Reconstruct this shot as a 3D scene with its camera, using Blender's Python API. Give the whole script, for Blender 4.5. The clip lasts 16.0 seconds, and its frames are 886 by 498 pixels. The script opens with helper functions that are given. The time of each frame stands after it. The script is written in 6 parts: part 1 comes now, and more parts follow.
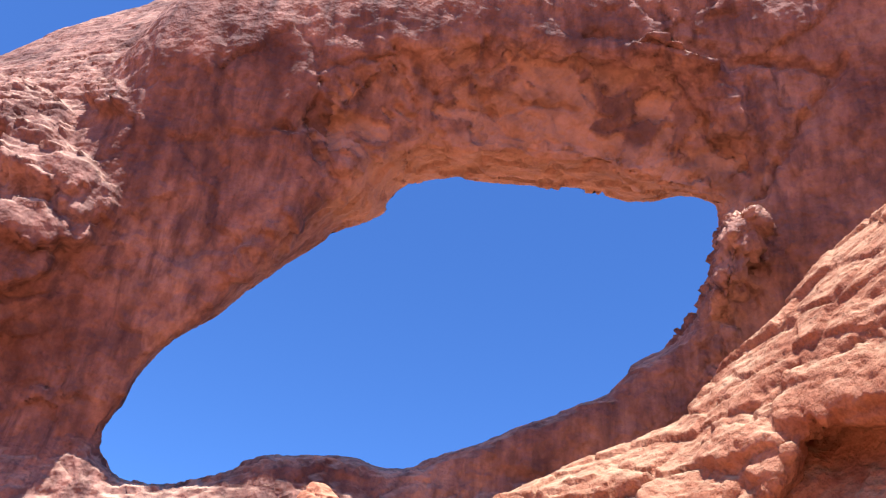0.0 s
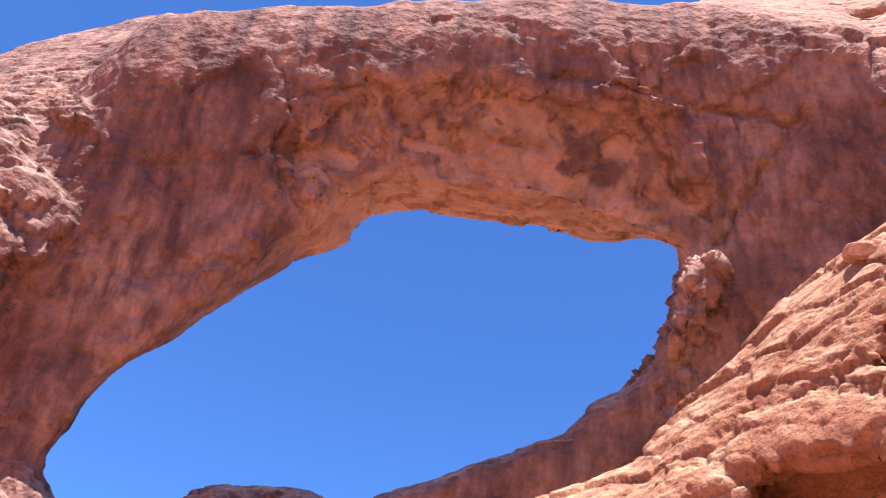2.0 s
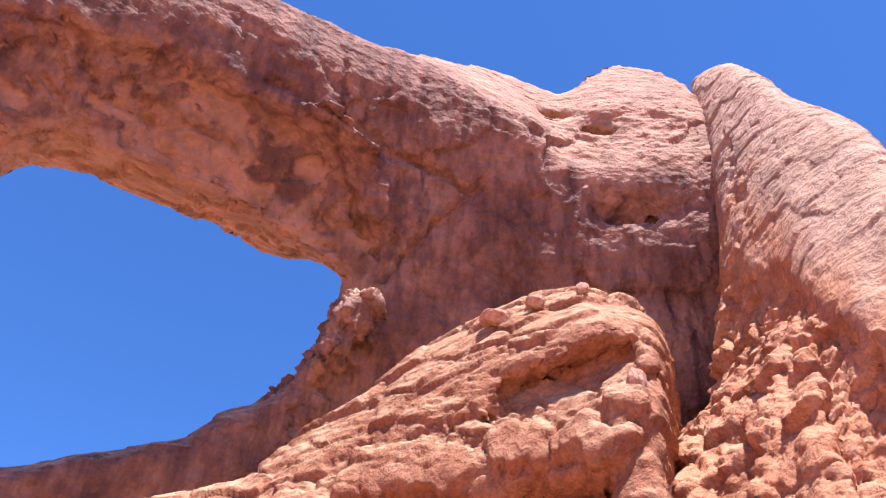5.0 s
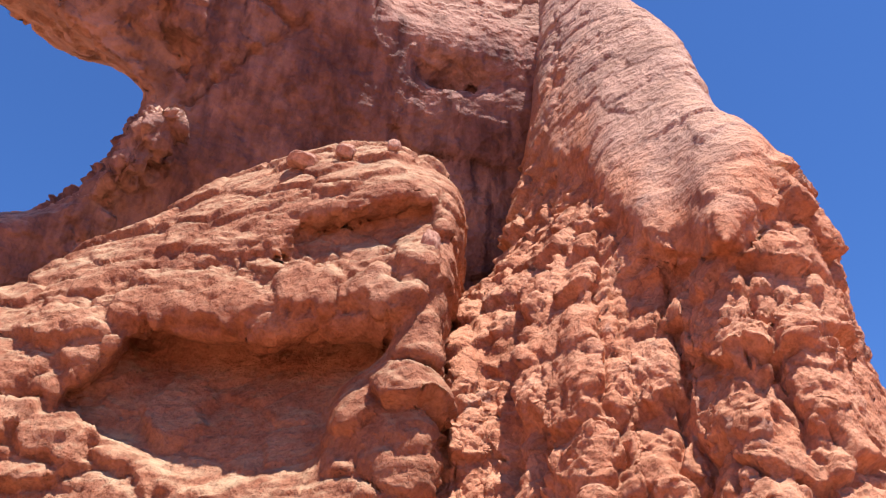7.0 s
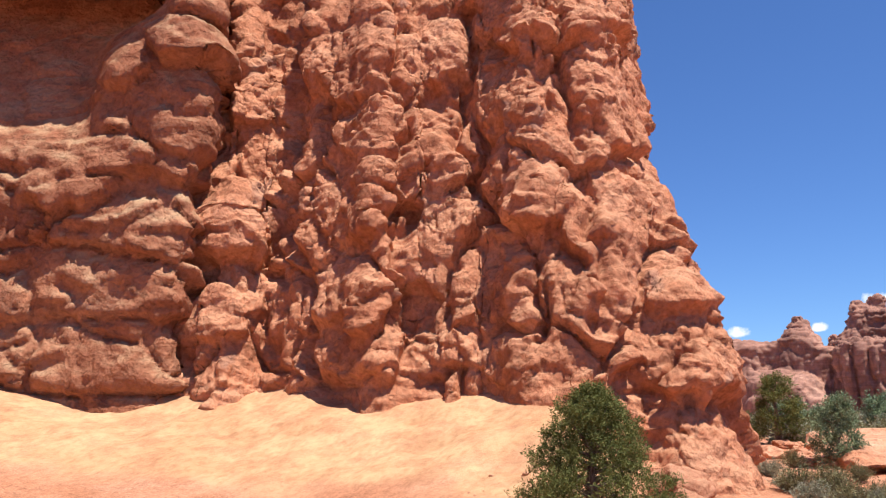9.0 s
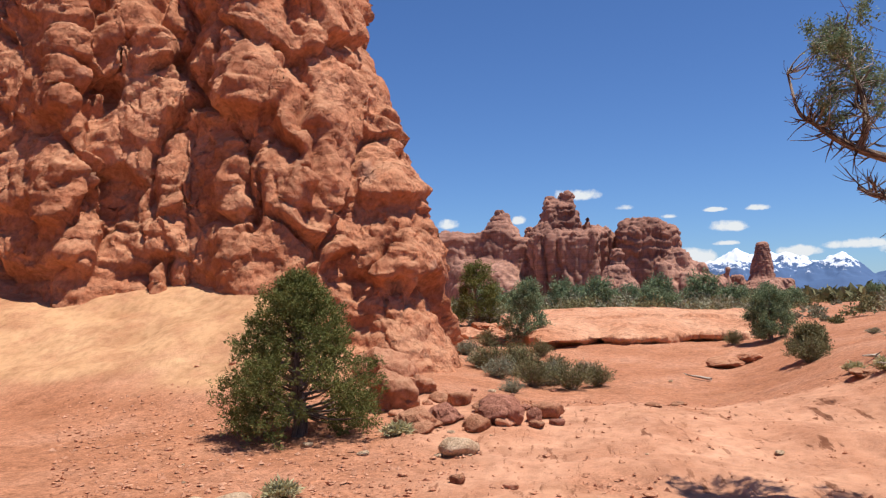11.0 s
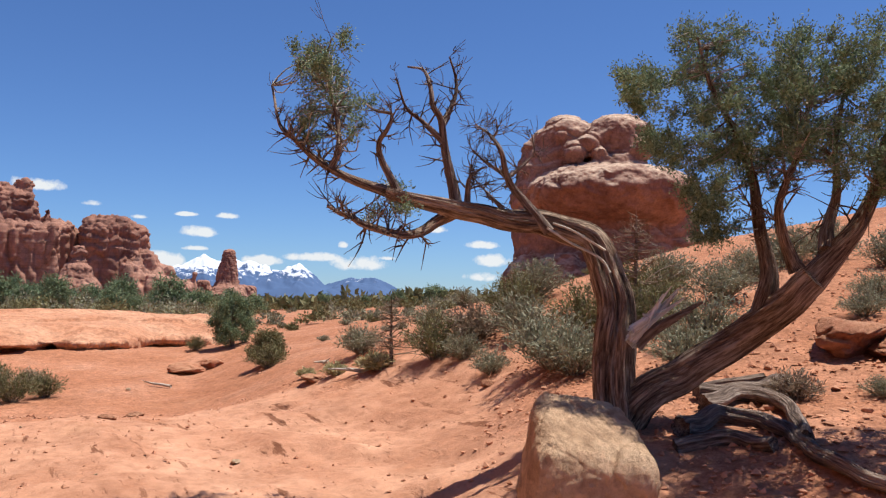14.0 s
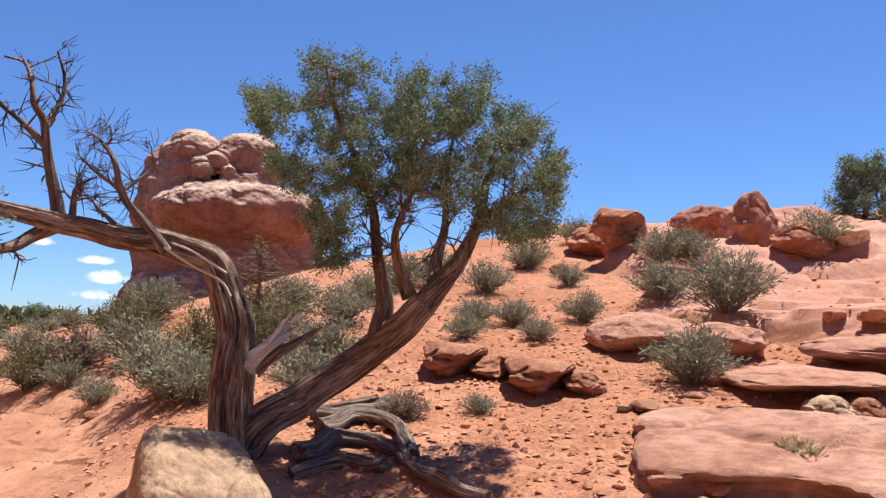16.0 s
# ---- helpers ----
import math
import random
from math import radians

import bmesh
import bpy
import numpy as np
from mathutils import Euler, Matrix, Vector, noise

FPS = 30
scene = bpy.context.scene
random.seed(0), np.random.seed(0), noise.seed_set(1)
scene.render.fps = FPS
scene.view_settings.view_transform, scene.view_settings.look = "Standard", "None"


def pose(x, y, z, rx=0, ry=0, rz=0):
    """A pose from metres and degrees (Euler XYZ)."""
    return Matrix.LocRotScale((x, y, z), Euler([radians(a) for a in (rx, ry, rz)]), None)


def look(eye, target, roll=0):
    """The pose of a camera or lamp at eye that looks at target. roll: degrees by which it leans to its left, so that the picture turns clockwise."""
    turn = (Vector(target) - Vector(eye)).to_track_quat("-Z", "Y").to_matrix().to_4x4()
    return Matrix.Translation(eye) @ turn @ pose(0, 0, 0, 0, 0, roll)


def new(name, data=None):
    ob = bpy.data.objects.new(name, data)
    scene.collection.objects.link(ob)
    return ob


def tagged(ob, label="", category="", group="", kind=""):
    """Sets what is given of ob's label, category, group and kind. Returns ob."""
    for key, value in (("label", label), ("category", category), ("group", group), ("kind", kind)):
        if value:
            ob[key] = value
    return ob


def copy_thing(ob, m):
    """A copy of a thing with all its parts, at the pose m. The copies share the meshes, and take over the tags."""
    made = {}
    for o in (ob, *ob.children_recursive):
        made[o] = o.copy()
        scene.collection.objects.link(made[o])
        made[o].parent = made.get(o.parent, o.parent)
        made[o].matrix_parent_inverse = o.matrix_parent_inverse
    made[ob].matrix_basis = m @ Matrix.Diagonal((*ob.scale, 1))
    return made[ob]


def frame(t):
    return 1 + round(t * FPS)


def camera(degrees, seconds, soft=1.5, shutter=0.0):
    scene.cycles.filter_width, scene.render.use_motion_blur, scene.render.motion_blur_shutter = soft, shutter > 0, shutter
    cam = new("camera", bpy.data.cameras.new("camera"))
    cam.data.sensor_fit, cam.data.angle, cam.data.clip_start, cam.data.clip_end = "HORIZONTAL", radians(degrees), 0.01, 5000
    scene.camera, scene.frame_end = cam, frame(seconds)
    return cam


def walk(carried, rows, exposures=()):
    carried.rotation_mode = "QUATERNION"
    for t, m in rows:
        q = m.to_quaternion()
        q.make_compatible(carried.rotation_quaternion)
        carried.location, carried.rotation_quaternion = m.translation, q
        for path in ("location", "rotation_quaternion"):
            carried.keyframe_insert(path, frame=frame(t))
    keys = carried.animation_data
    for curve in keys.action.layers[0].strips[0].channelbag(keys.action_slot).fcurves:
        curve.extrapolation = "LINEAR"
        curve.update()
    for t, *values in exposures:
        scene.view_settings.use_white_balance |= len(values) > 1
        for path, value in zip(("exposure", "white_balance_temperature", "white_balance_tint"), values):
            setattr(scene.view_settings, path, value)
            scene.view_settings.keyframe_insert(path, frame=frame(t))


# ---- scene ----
# camera: seconds, eye, heading, rise and lean in degrees; it turns on the spot at eye height
cam = camera(55.72, 16.0, soft=1.25)
PATH = [
    (0.0, -0.314, -0.160, 1.521, -1.04, 36.76, 7.31),
    (0.5, -0.313, -0.167, 1.523, -1.76, 39.25, 7.71),
    (1.0, -0.276, -0.182, 1.527, -0.45, 41.11, 7.81),
    (1.5, -0.269, -0.177, 1.534, 1.92, 41.56, 7.93),
    (2.0, -0.240, -0.140, 1.546, 1.64, 39.32, 7.98),
    (2.5, -0.252, -0.084, 1.568, 1.80, 37.20, 7.66),
    (3.0, -0.248, -0.128, 1.578, 5.92, 38.98, 7.28),
    (3.5, -0.259, -0.138, 1.587, 11.18, 42.85, 6.03),
    (4.0, -0.085, -0.138, 1.608, 17.14, 44.66, 5.04),
    (4.5, 0.023, -0.156, 1.618, 23.58, 43.87, 4.38),
    (5.0, 0.127, -0.145, 1.627, 30.25, 42.51, 3.26),
    (5.2, 0.164, -0.170, 1.621, 32.75, 42.08, 2.69),
    (7.3, 0.068, -0.033, 1.612, 48.81, 30.59, 1.58),
    (7.5, 0.098, 0.062, 1.598, 49.52, 28.96, 1.44),
    (8.0, 0.102, 0.071, 1.601, 51.20, 23.70, 1.35),
    (8.5, 0.005, 0.080, 1.616, 56.46, 17.16, 0.51),
    (9.0, -0.004, 0.128, 1.640, 63.65, 10.86, 0.10),
    (9.5, 0.064, 0.093, 1.641, 70.10, 5.70, -0.07),
    (10.0, 0.135, 0.065, 1.625, 75.44, 3.52, -0.38),
    (10.2, 0.164, 0.057, 1.613, 77.43, 3.35, -0.62),
    (12.3, 0.224, 0.001, 1.602, 89.85, 1.55, -1.01),
    (12.5, 0.245, -0.004, 1.596, 91.80, 0.86, -0.83),
    (13.0, 0.362, -0.009, 1.586, 98.52, 0.38, -0.14),
    (13.5, 0.493, 0.036, 1.629, 108.61, 2.12, 0.62),
    (14.0, 0.579, -0.007, 1.634, 117.86, 3.46, 1.01),
    (14.5, 0.624, -0.075, 1.657, 123.02, 4.70, 1.30),
    (15.0, 0.685, -0.068, 1.672, 125.99, 6.08, 1.01),
    (15.5, 0.694, -0.081, 1.674, 131.10, 6.12, 0.64),
    (16.0, 0.678, -0.127, 1.670, 143.03, 5.29, 1.06),
]


def aim(az, el):
    a, e = radians(az), radians(el)
    return Vector((math.sin(a) * math.cos(e), math.cos(a) * math.cos(e), math.sin(e)))


EXPOSURES = [(0.0, 1.33, 5700, 8), (0.5, 1.5, 5700, 8), (1.5, 1.55, 5700, 8), (2.5, 1.27, 5700, 8), (3.5, 1.52, 5600, 8), (4.2, 1.48, 5600, 8), (5.2, 1.33, 5600, 8), (7.3, 0.97, 6000, 8), (8.5, 0.93, 6300, 8),
             (9.5, 0.45, 6400, 8), (12.3, 0.28, 6500, 8), (14.5, 0.42, 6500, 8), (16.0, 0.7, 6400, 9)]
walk(cam, [(t, look((x, y, z), Vector((x, y, z)) + aim(az, el) * 10, roll)) for t, x, y, z, az, el, roll in PATH], EXPOSURES)

# ---- sky and sun ----
SUN_AZ, SUN_EL = 184.0, 72.0
world = bpy.data.worlds.new("sky")
scene.world = world
world.use_nodes = True
wn, wl = world.node_tree.nodes, world.node_tree.links
sky = wn.new("ShaderNodeTexSky")
sky.sky_type, sky.sun_disc = "NISHITA", False
sky.sun_elevation, sky.sun_rotation = radians(SUN_EL), radians(SUN_AZ)
sky.altitude, sky.air_density, sky.dust_density, sky.ozone_density = 1500, 1.0, 0.3, 2.0
deep = wn.new("ShaderNodeMix")
deep.data_type, deep.blend_type = "RGBA", "MULTIPLY"
deep.inputs[0].default_value, deep.inputs[7].default_value = 1.0, (0.66, 0.9, 1.32, 1)
wl.new(sky.outputs[0], deep.inputs[6])


def wmath(op, a, b=None):
    x = wn.new("ShaderNodeMath")
    x.operation = op
    for k, v in enumerate((a, b)):
        if isinstance(v, (int, float)):
            x.inputs[k].default_value = v
        elif v is not None:
            wl.new(v, x.inputs[k])
    return x.outputs[0]


# small fair-weather clouds low over the horizon: heading, rise, half width, half height, all in degrees
CLOUDS = [(91.9, 6.7, 1.6, 0.62), (95.0, 5.7, 0.7, 0.3), (97.9, 5.0, 0.65, 0.22), (101.5, 4.2, 1.6, 0.5), (103.4, 5.3, 0.8, 0.3), (100.9, 5.3, 0.9, 0.2),
          (101.3, 3.1, 0.9, 0.22), (99.3, 2.3, 1.5, 0.75), (83.1, 4.9, 0.9, 0.5), (88.0, 5.1, 0.6, 0.4), (109.0, 2.75, 2.2, 0.45), (112.3, 2.4, 2.3, 0.75),
          (114.1, 2.75, 0.9, 0.2), (105.7, 2.4, 1.5, 0.45), (111.0, 3.6, 0.4, 0.35), (117.4, 4.8, 0.9, 0.4), (120.6, 3.8, 1.2, 0.4), (121.2, 2.7, 1.5, 0.6),
          (120.5, 1.6, 1.4, 0.5)]
wt = wn.new("ShaderNodeTexCoord")
sep = wn.new("ShaderNodeSeparateXYZ")
wl.new(wt.outputs["Generated"], sep.inputs[0])
heading = wmath("MULTIPLY", wmath("ARCTAN2", sep.outputs[0], sep.outputs[1]), 57.29578)
height = wmath("MULTIPLY", wmath("ARCSINE", sep.outputs[2]), 57.29578)
puff = wn.new("ShaderNodeTexNoise")
puff.inputs["Scale"].default_value, puff.inputs["Detail"].default_value, puff.inputs["Roughness"].default_value = 42.0, 7.0, 0.62
wl.new(wt.outputs["Generated"], puff.inputs["Vector"])
swirl = wmath("MULTIPLY", wmath("SUBTRACT", puff.outputs["Fac"], 0.5), 3.2)
cover = None
for a, e, w, h in CLOUDS:
    u = wmath("DIVIDE", wmath("SUBTRACT", heading, a), w)
    v = wmath("DIVIDE", wmath("SUBTRACT", height, e - 0.15 * h), h)
    v = wmath("MAXIMUM", v, wmath("MULTIPLY", v, -1.7))
    q = wmath("ADD", wmath("MULTIPLY", u, u), wmath("MULTIPLY", v, v))
    cover = q if cover is None else wmath("MINIMUM", cover, q)
body = wmath("ADD", wmath("SUBTRACT", 1.0, cover), swirl)
soft_edge = wn.new("ShaderNodeMapRange")
soft_edge.inputs["From Min"].default_value, soft_edge.inputs["From Max"].default_value = 0.1, 0.75
wl.new(body, soft_edge.inputs["Value"])
clouds = wn.new("ShaderNodeMix")
clouds.data_type = "RGBA"
clouds.inputs[7].default_value = (9.5, 9.8, 10.2, 1)
wl.new(soft_edge.outputs[0], clouds.inputs[0])
wl.new(deep.outputs[2], clouds.inputs[6])
wl.new(clouds.outputs[2], wn["Background"].inputs[0])
wn["Background"].inputs[1].default_value = 0.07
sun = new("sun", bpy.data.lights.new("sun", "SUN"))
sun.data.energy, sun.data.angle, sun.data.color = 5.0, radians(0.53), (1.0, 0.95, 0.87)
sun.matrix_world = look(aim(SUN_AZ, SUN_EL) * 100, (0, 0, 0))

# ---- numpy noise and meshing ----
rng = np.random.default_rng(7)
PERM = np.concatenate([rng.permutation(256)] * 3).astype(np.int64)
GRAD = rng.normal(size=(256, 3))
GRAD /= np.linalg.norm(GRAD, axis=1)[:, None]
GRAD_X, GRAD_Y, GRAD_Z = (np.ascontiguousarray(GRAD[:, k]) for k in range(3))
FEAT = rng.random((256, 3))


def perlin(p):
    """Gradient noise, about -1 to 1, at points p (n x 3)."""
    x, y, z = p[:, 0], p[:, 1], p[:, 2]
    ix, iy, iz = np.floor(x), np.floor(y), np.floor(z)
    fx, fy, fz = x - ix, y - iy, z - iz
    ix, iy, iz = ix.astype(np.int64) & 255, iy.astype(np.int64) & 255, iz.astype(np.int64) & 255
    ux, uy, uz = (f * f * f * (f * (f * 6 - 15) + 10) for f in (fx, fy, fz))
    out = np.zeros(len(x))
    for dx in (0, 1):
        wx = ux if dx else 1 - ux
        a = PERM[(ix + dx) & 255]
        for dy in (0, 1):
            wxy = wx * (uy if dy else 1 - uy)
            b = PERM[a + ((iy + dy) & 255)]
            for dz in (0, 1):
                k = PERM[b + ((iz + dz) & 255)]
                out += wxy * (uz if dz else 1 - uz) * ((fx - dx) * GRAD_X[k] + (fy - dy) * GRAD_Y[k] + (fz - dz) * GRAD_Z[k])
    return out * 1.6


def fbm(p, octaves=4, gain=0.5):
    s, a = np.zeros(len(p)), 1.0
    for k in range(octaves):
        s += a * perlin(p * 2.03 ** k + 17.3 * k)
        a *= gain
    return s


def worley(p):
    """Distances to the nearest and second nearest seed, the nearest seed's number, and the way from it."""
    i = np.floor(p).astype(np.int64)
    f = p - i
    d1, d2 = np.full(len(p), 9.0), np.full(len(p), 9.0)
    num, way = np.zeros(len(p), np.int64), np.zeros((len(p), 3))
    for dx in (-1, 0, 1):
        a = PERM[(i[:, 0] + dx) & 255]
        for dy in (-1, 0, 1):
            b = PERM[a + ((i[:, 1] + dy) & 255)]
            for dz in (-1, 0, 1):
                k = PERM[b + ((i[:, 2] + dz) & 255)]
                w = f - (dx, dy, dz) - FEAT[k]
                d = np.sqrt((w * w).sum(1))
                d2 = np.minimum(d2, np.maximum(d, d1))
                m = d < d1
                d1 = np.where(m, d, d1)
                num = np.where(m, k, num)
                way[m] = w[m]
    return d1, d2, num, way


def blocks(p, crease=0.12, tilt=0.5, step=0.3, puffed=0.25):
    """Broken rock in cells of size one: tilted, stepped faces with creases between them."""
    d1, d2, num, way = worley(p)
    out = step * (FEAT[(num * 7 + 3) & 255, 0] - 0.5) + tilt * (GRAD[(num * 5 + 1) & 255] * way).sum(1)
    return out + puffed * (0.5 - d1) - crease * np.exp(-((d2 - d1) / 0.07) ** 2)


def rounded(p, tilt=0.3, step=0.5, width=0.45):
    """Weathered blocks in cells of size one: worn domes parted by creases, with no breaks in the skin."""
    d1, d2, num, way = worley(p)
    g = d2 - d1
    e = np.clip(g / width, 0, 1)
    dome = 1 - (1 - e) ** 2
    t = np.clip(g / 0.16, 0, 1)
    return dome * (0.5 + step * (FEAT[(num * 7 + 3) & 255, 0] - 0.5)) + t * t * (3 - 2 * t) * tilt * (GRAD[(num * 5 + 1) & 255] * way).sum(1) - 0.4


def slabs(p, tilt=0.5, step=0.4, lean=0.5, bevel=0.14, gap=0.3):
    """Jointed blocks in cells of size one: flat tilted faces that stand out at the foot and step back below, with open joints."""
    d1, d2, num, way = worley(p)
    g = np.clip((d2 - d1) / bevel, 0, 1)
    t = g * g * (3 - 2 * g)
    r = GRAD[(num * 5 + 1) & 255]
    face = step * (FEAT[(num * 7 + 3) & 255, 0] - 0.5) + tilt * (r * way).sum(1) - lean * way[:, 2]
    return t * (face + gap) + 0.25 * gap * np.clip((d2 - d1) / 0.5, 0, 1) - gap


def smooth(a, b, x):
    t = np.clip((x - a) / (b - a), 0, 1)
    return t * t * (3 - 2 * t)


def union(a, b, k):
    h = np.clip(0.5 + 0.5 * (b - a) / k, 0, 1)
    return b * (1 - h) + a * h - k * h * (1 - h)


def carve(a, b, k):
    return -union(-a, b, k)


def ball(X, Y, Z, c, r):
    q = np.sqrt(((X - c[0]) / r[0]) ** 2 + ((Y - c[1]) / r[1]) ** 2 + ((Z - c[2]) / r[2]) ** 2)
    return (q - 1) * min(r)


def lattice(lo, hi, h):
    ax = [np.arange(a, b + h, h) for a, b in zip(lo, hi)]
    return np.meshgrid(*ax, indexing="ij")


def nets(F, lo, h):
    """The skin F = 0 of a field on a lattice, as vertices and quads (F is negative inside)."""
    S = F < 0
    n = np.array(F.shape) - 1
    cor = [(a, b, c) for a in (0, 1) for b in (0, 1) for c in (0, 1)]
    cut = lambda A, o: A[o[0]:o[0] + n[0], o[1]:o[1] + n[1], o[2]:o[2] + n[2]]
    tot = sum(cut(S, o).astype(np.int8) for o in cor)
    cells = np.argwhere((tot > 0) & (tot < 8))
    idx = np.full(tuple(n), -1, np.int64)
    idx[tuple(cells.T)] = np.arange(len(cells))
    acc, cnt = np.zeros((len(cells), 3)), np.zeros(len(cells))
    for o in cor:
        for ax in range(3):
            if o[ax]:
                continue
            o2 = list(o)
            o2[ax] = 1
            f1, f2 = F[tuple((cells + o).T)], F[tuple((cells + o2).T)]
            m = (f1 < 0) != (f2 < 0)
            t = f1[m] / (f1[m] - f2[m])
            p = np.tile(np.array(o, float), (m.sum(), 1))
            p[:, ax] = t
            acc[m] += p
            cnt[m] += 1
    V = (cells + acc / cnt[:, None]) * h + np.array(lo)
    quads = []
    for ax in range(3):
        b, c = (ax + 1) % 3, (ax + 2) % 3
        s1 = [slice(None)] * 3
        s2 = [slice(None)] * 3
        s1[ax], s2[ax] = slice(0, -1), slice(1, None)
        e = np.argwhere(S[tuple(s1)] != S[tuple(s2)])
        ok = (e[:, b] > 0) & (e[:, c] > 0) & (e[:, b] < n[b]) & (e[:, c] < n[c])
        e = e[ok]
        flip = ~S[tuple(e.T)]
        q = []
        for db, dc in ((1, 1), (0, 1), (0, 0), (1, 0)):
            g = e.copy()
            g[:, b] -= db
            g[:, c] -= dc
            q.append(idx[tuple(g.T)])
        q = np.stack(q, 1)
        q[flip] = q[flip][:, ::-1]
        quads.append(q)
    return V, np.concatenate(quads)


def normals(V, Q):
    fn = np.cross(V[Q[:, 2]] - V[Q[:, 0]], V[Q[:, 3]] - V[Q[:, 1]])
    N = np.zeros_like(V)
    for k in range(4):
        for c in range(3):
            N[:, c] += np.bincount(Q[:, k], fn[:, c], len(V))
    return N / np.maximum(np.linalg.norm(N, axis=1), 1e-9)[:, None]


def relax(V, Q, times=2, w=0.5):
    for _ in range(times):
        A, c = np.zeros_like(V), np.zeros(len(V))
        for k in range(4):
            for m in ((k + 1) % 4, (k + 3) % 4):
                for d in range(3):
                    A[:, d] += np.bincount(Q[:, k], V[Q[:, m], d], len(V))
                c += np.bincount(Q[:, k], minlength=len(V))
        V = V + w * (A / np.maximum(c, 1)[:, None] - V)
    return V


def split(V, Q, pick=None):
    """Each picked quad becomes four."""
    if pick is None:
        pick = np.ones(len(Q), bool)
    rest, P = Q[~pick], Q[pick]
    E = np.stack([P, np.roll(P, -1, 1)], 2).reshape(-1, 2)
    E = np.sort(E, 1)
    key = E[:, 0] * (len(V) + 1) + E[:, 1]
    uk, first, inv = np.unique(key, return_index=True, return_inverse=True)
    mid = V[E[first]].mean(1)
    ei = (len(V) + inv).reshape(-1, 4)
    ci = len(V) + len(mid) + np.arange(len(P))
    V2 = np.concatenate([V, mid, V[P].mean(1)])
    out = [np.stack([P[:, k], ei[:, k], ci, ei[:, (k + 3) % 4]], 1) for k in range(4)]
    return V2, np.concatenate(out + [rest])


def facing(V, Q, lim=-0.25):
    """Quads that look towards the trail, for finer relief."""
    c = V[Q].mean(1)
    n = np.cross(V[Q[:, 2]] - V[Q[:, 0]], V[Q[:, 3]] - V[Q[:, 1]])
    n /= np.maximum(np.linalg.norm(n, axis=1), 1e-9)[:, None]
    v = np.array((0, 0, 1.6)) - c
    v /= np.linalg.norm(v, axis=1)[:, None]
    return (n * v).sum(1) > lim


def mesh_from(name, V, Q, material, flat=False):
    me = bpy.data.meshes.new(name)
    me.vertices.add(len(V))
    me.vertices.foreach_set("co", np.ascontiguousarray(V, dtype=np.float32).ravel())
    k = Q.shape[1]
    me.loops.add(Q.size)
    me.loops.foreach_set("vertex_index", np.ascontiguousarray(Q, dtype=np.int32).ravel())
    me.polygons.add(len(Q))
    me.polygons.foreach_set("loop_start", np.arange(len(Q), dtype=np.int32) * k)
    me.polygons.foreach_set("loop_total", np.full(len(Q), k, np.int32))
    me.update(calc_edges=True)
    me.polygons.foreach_set("use_smooth", np.full(len(Q), not flat))
    if material:
        me.materials.append(material)
    return me


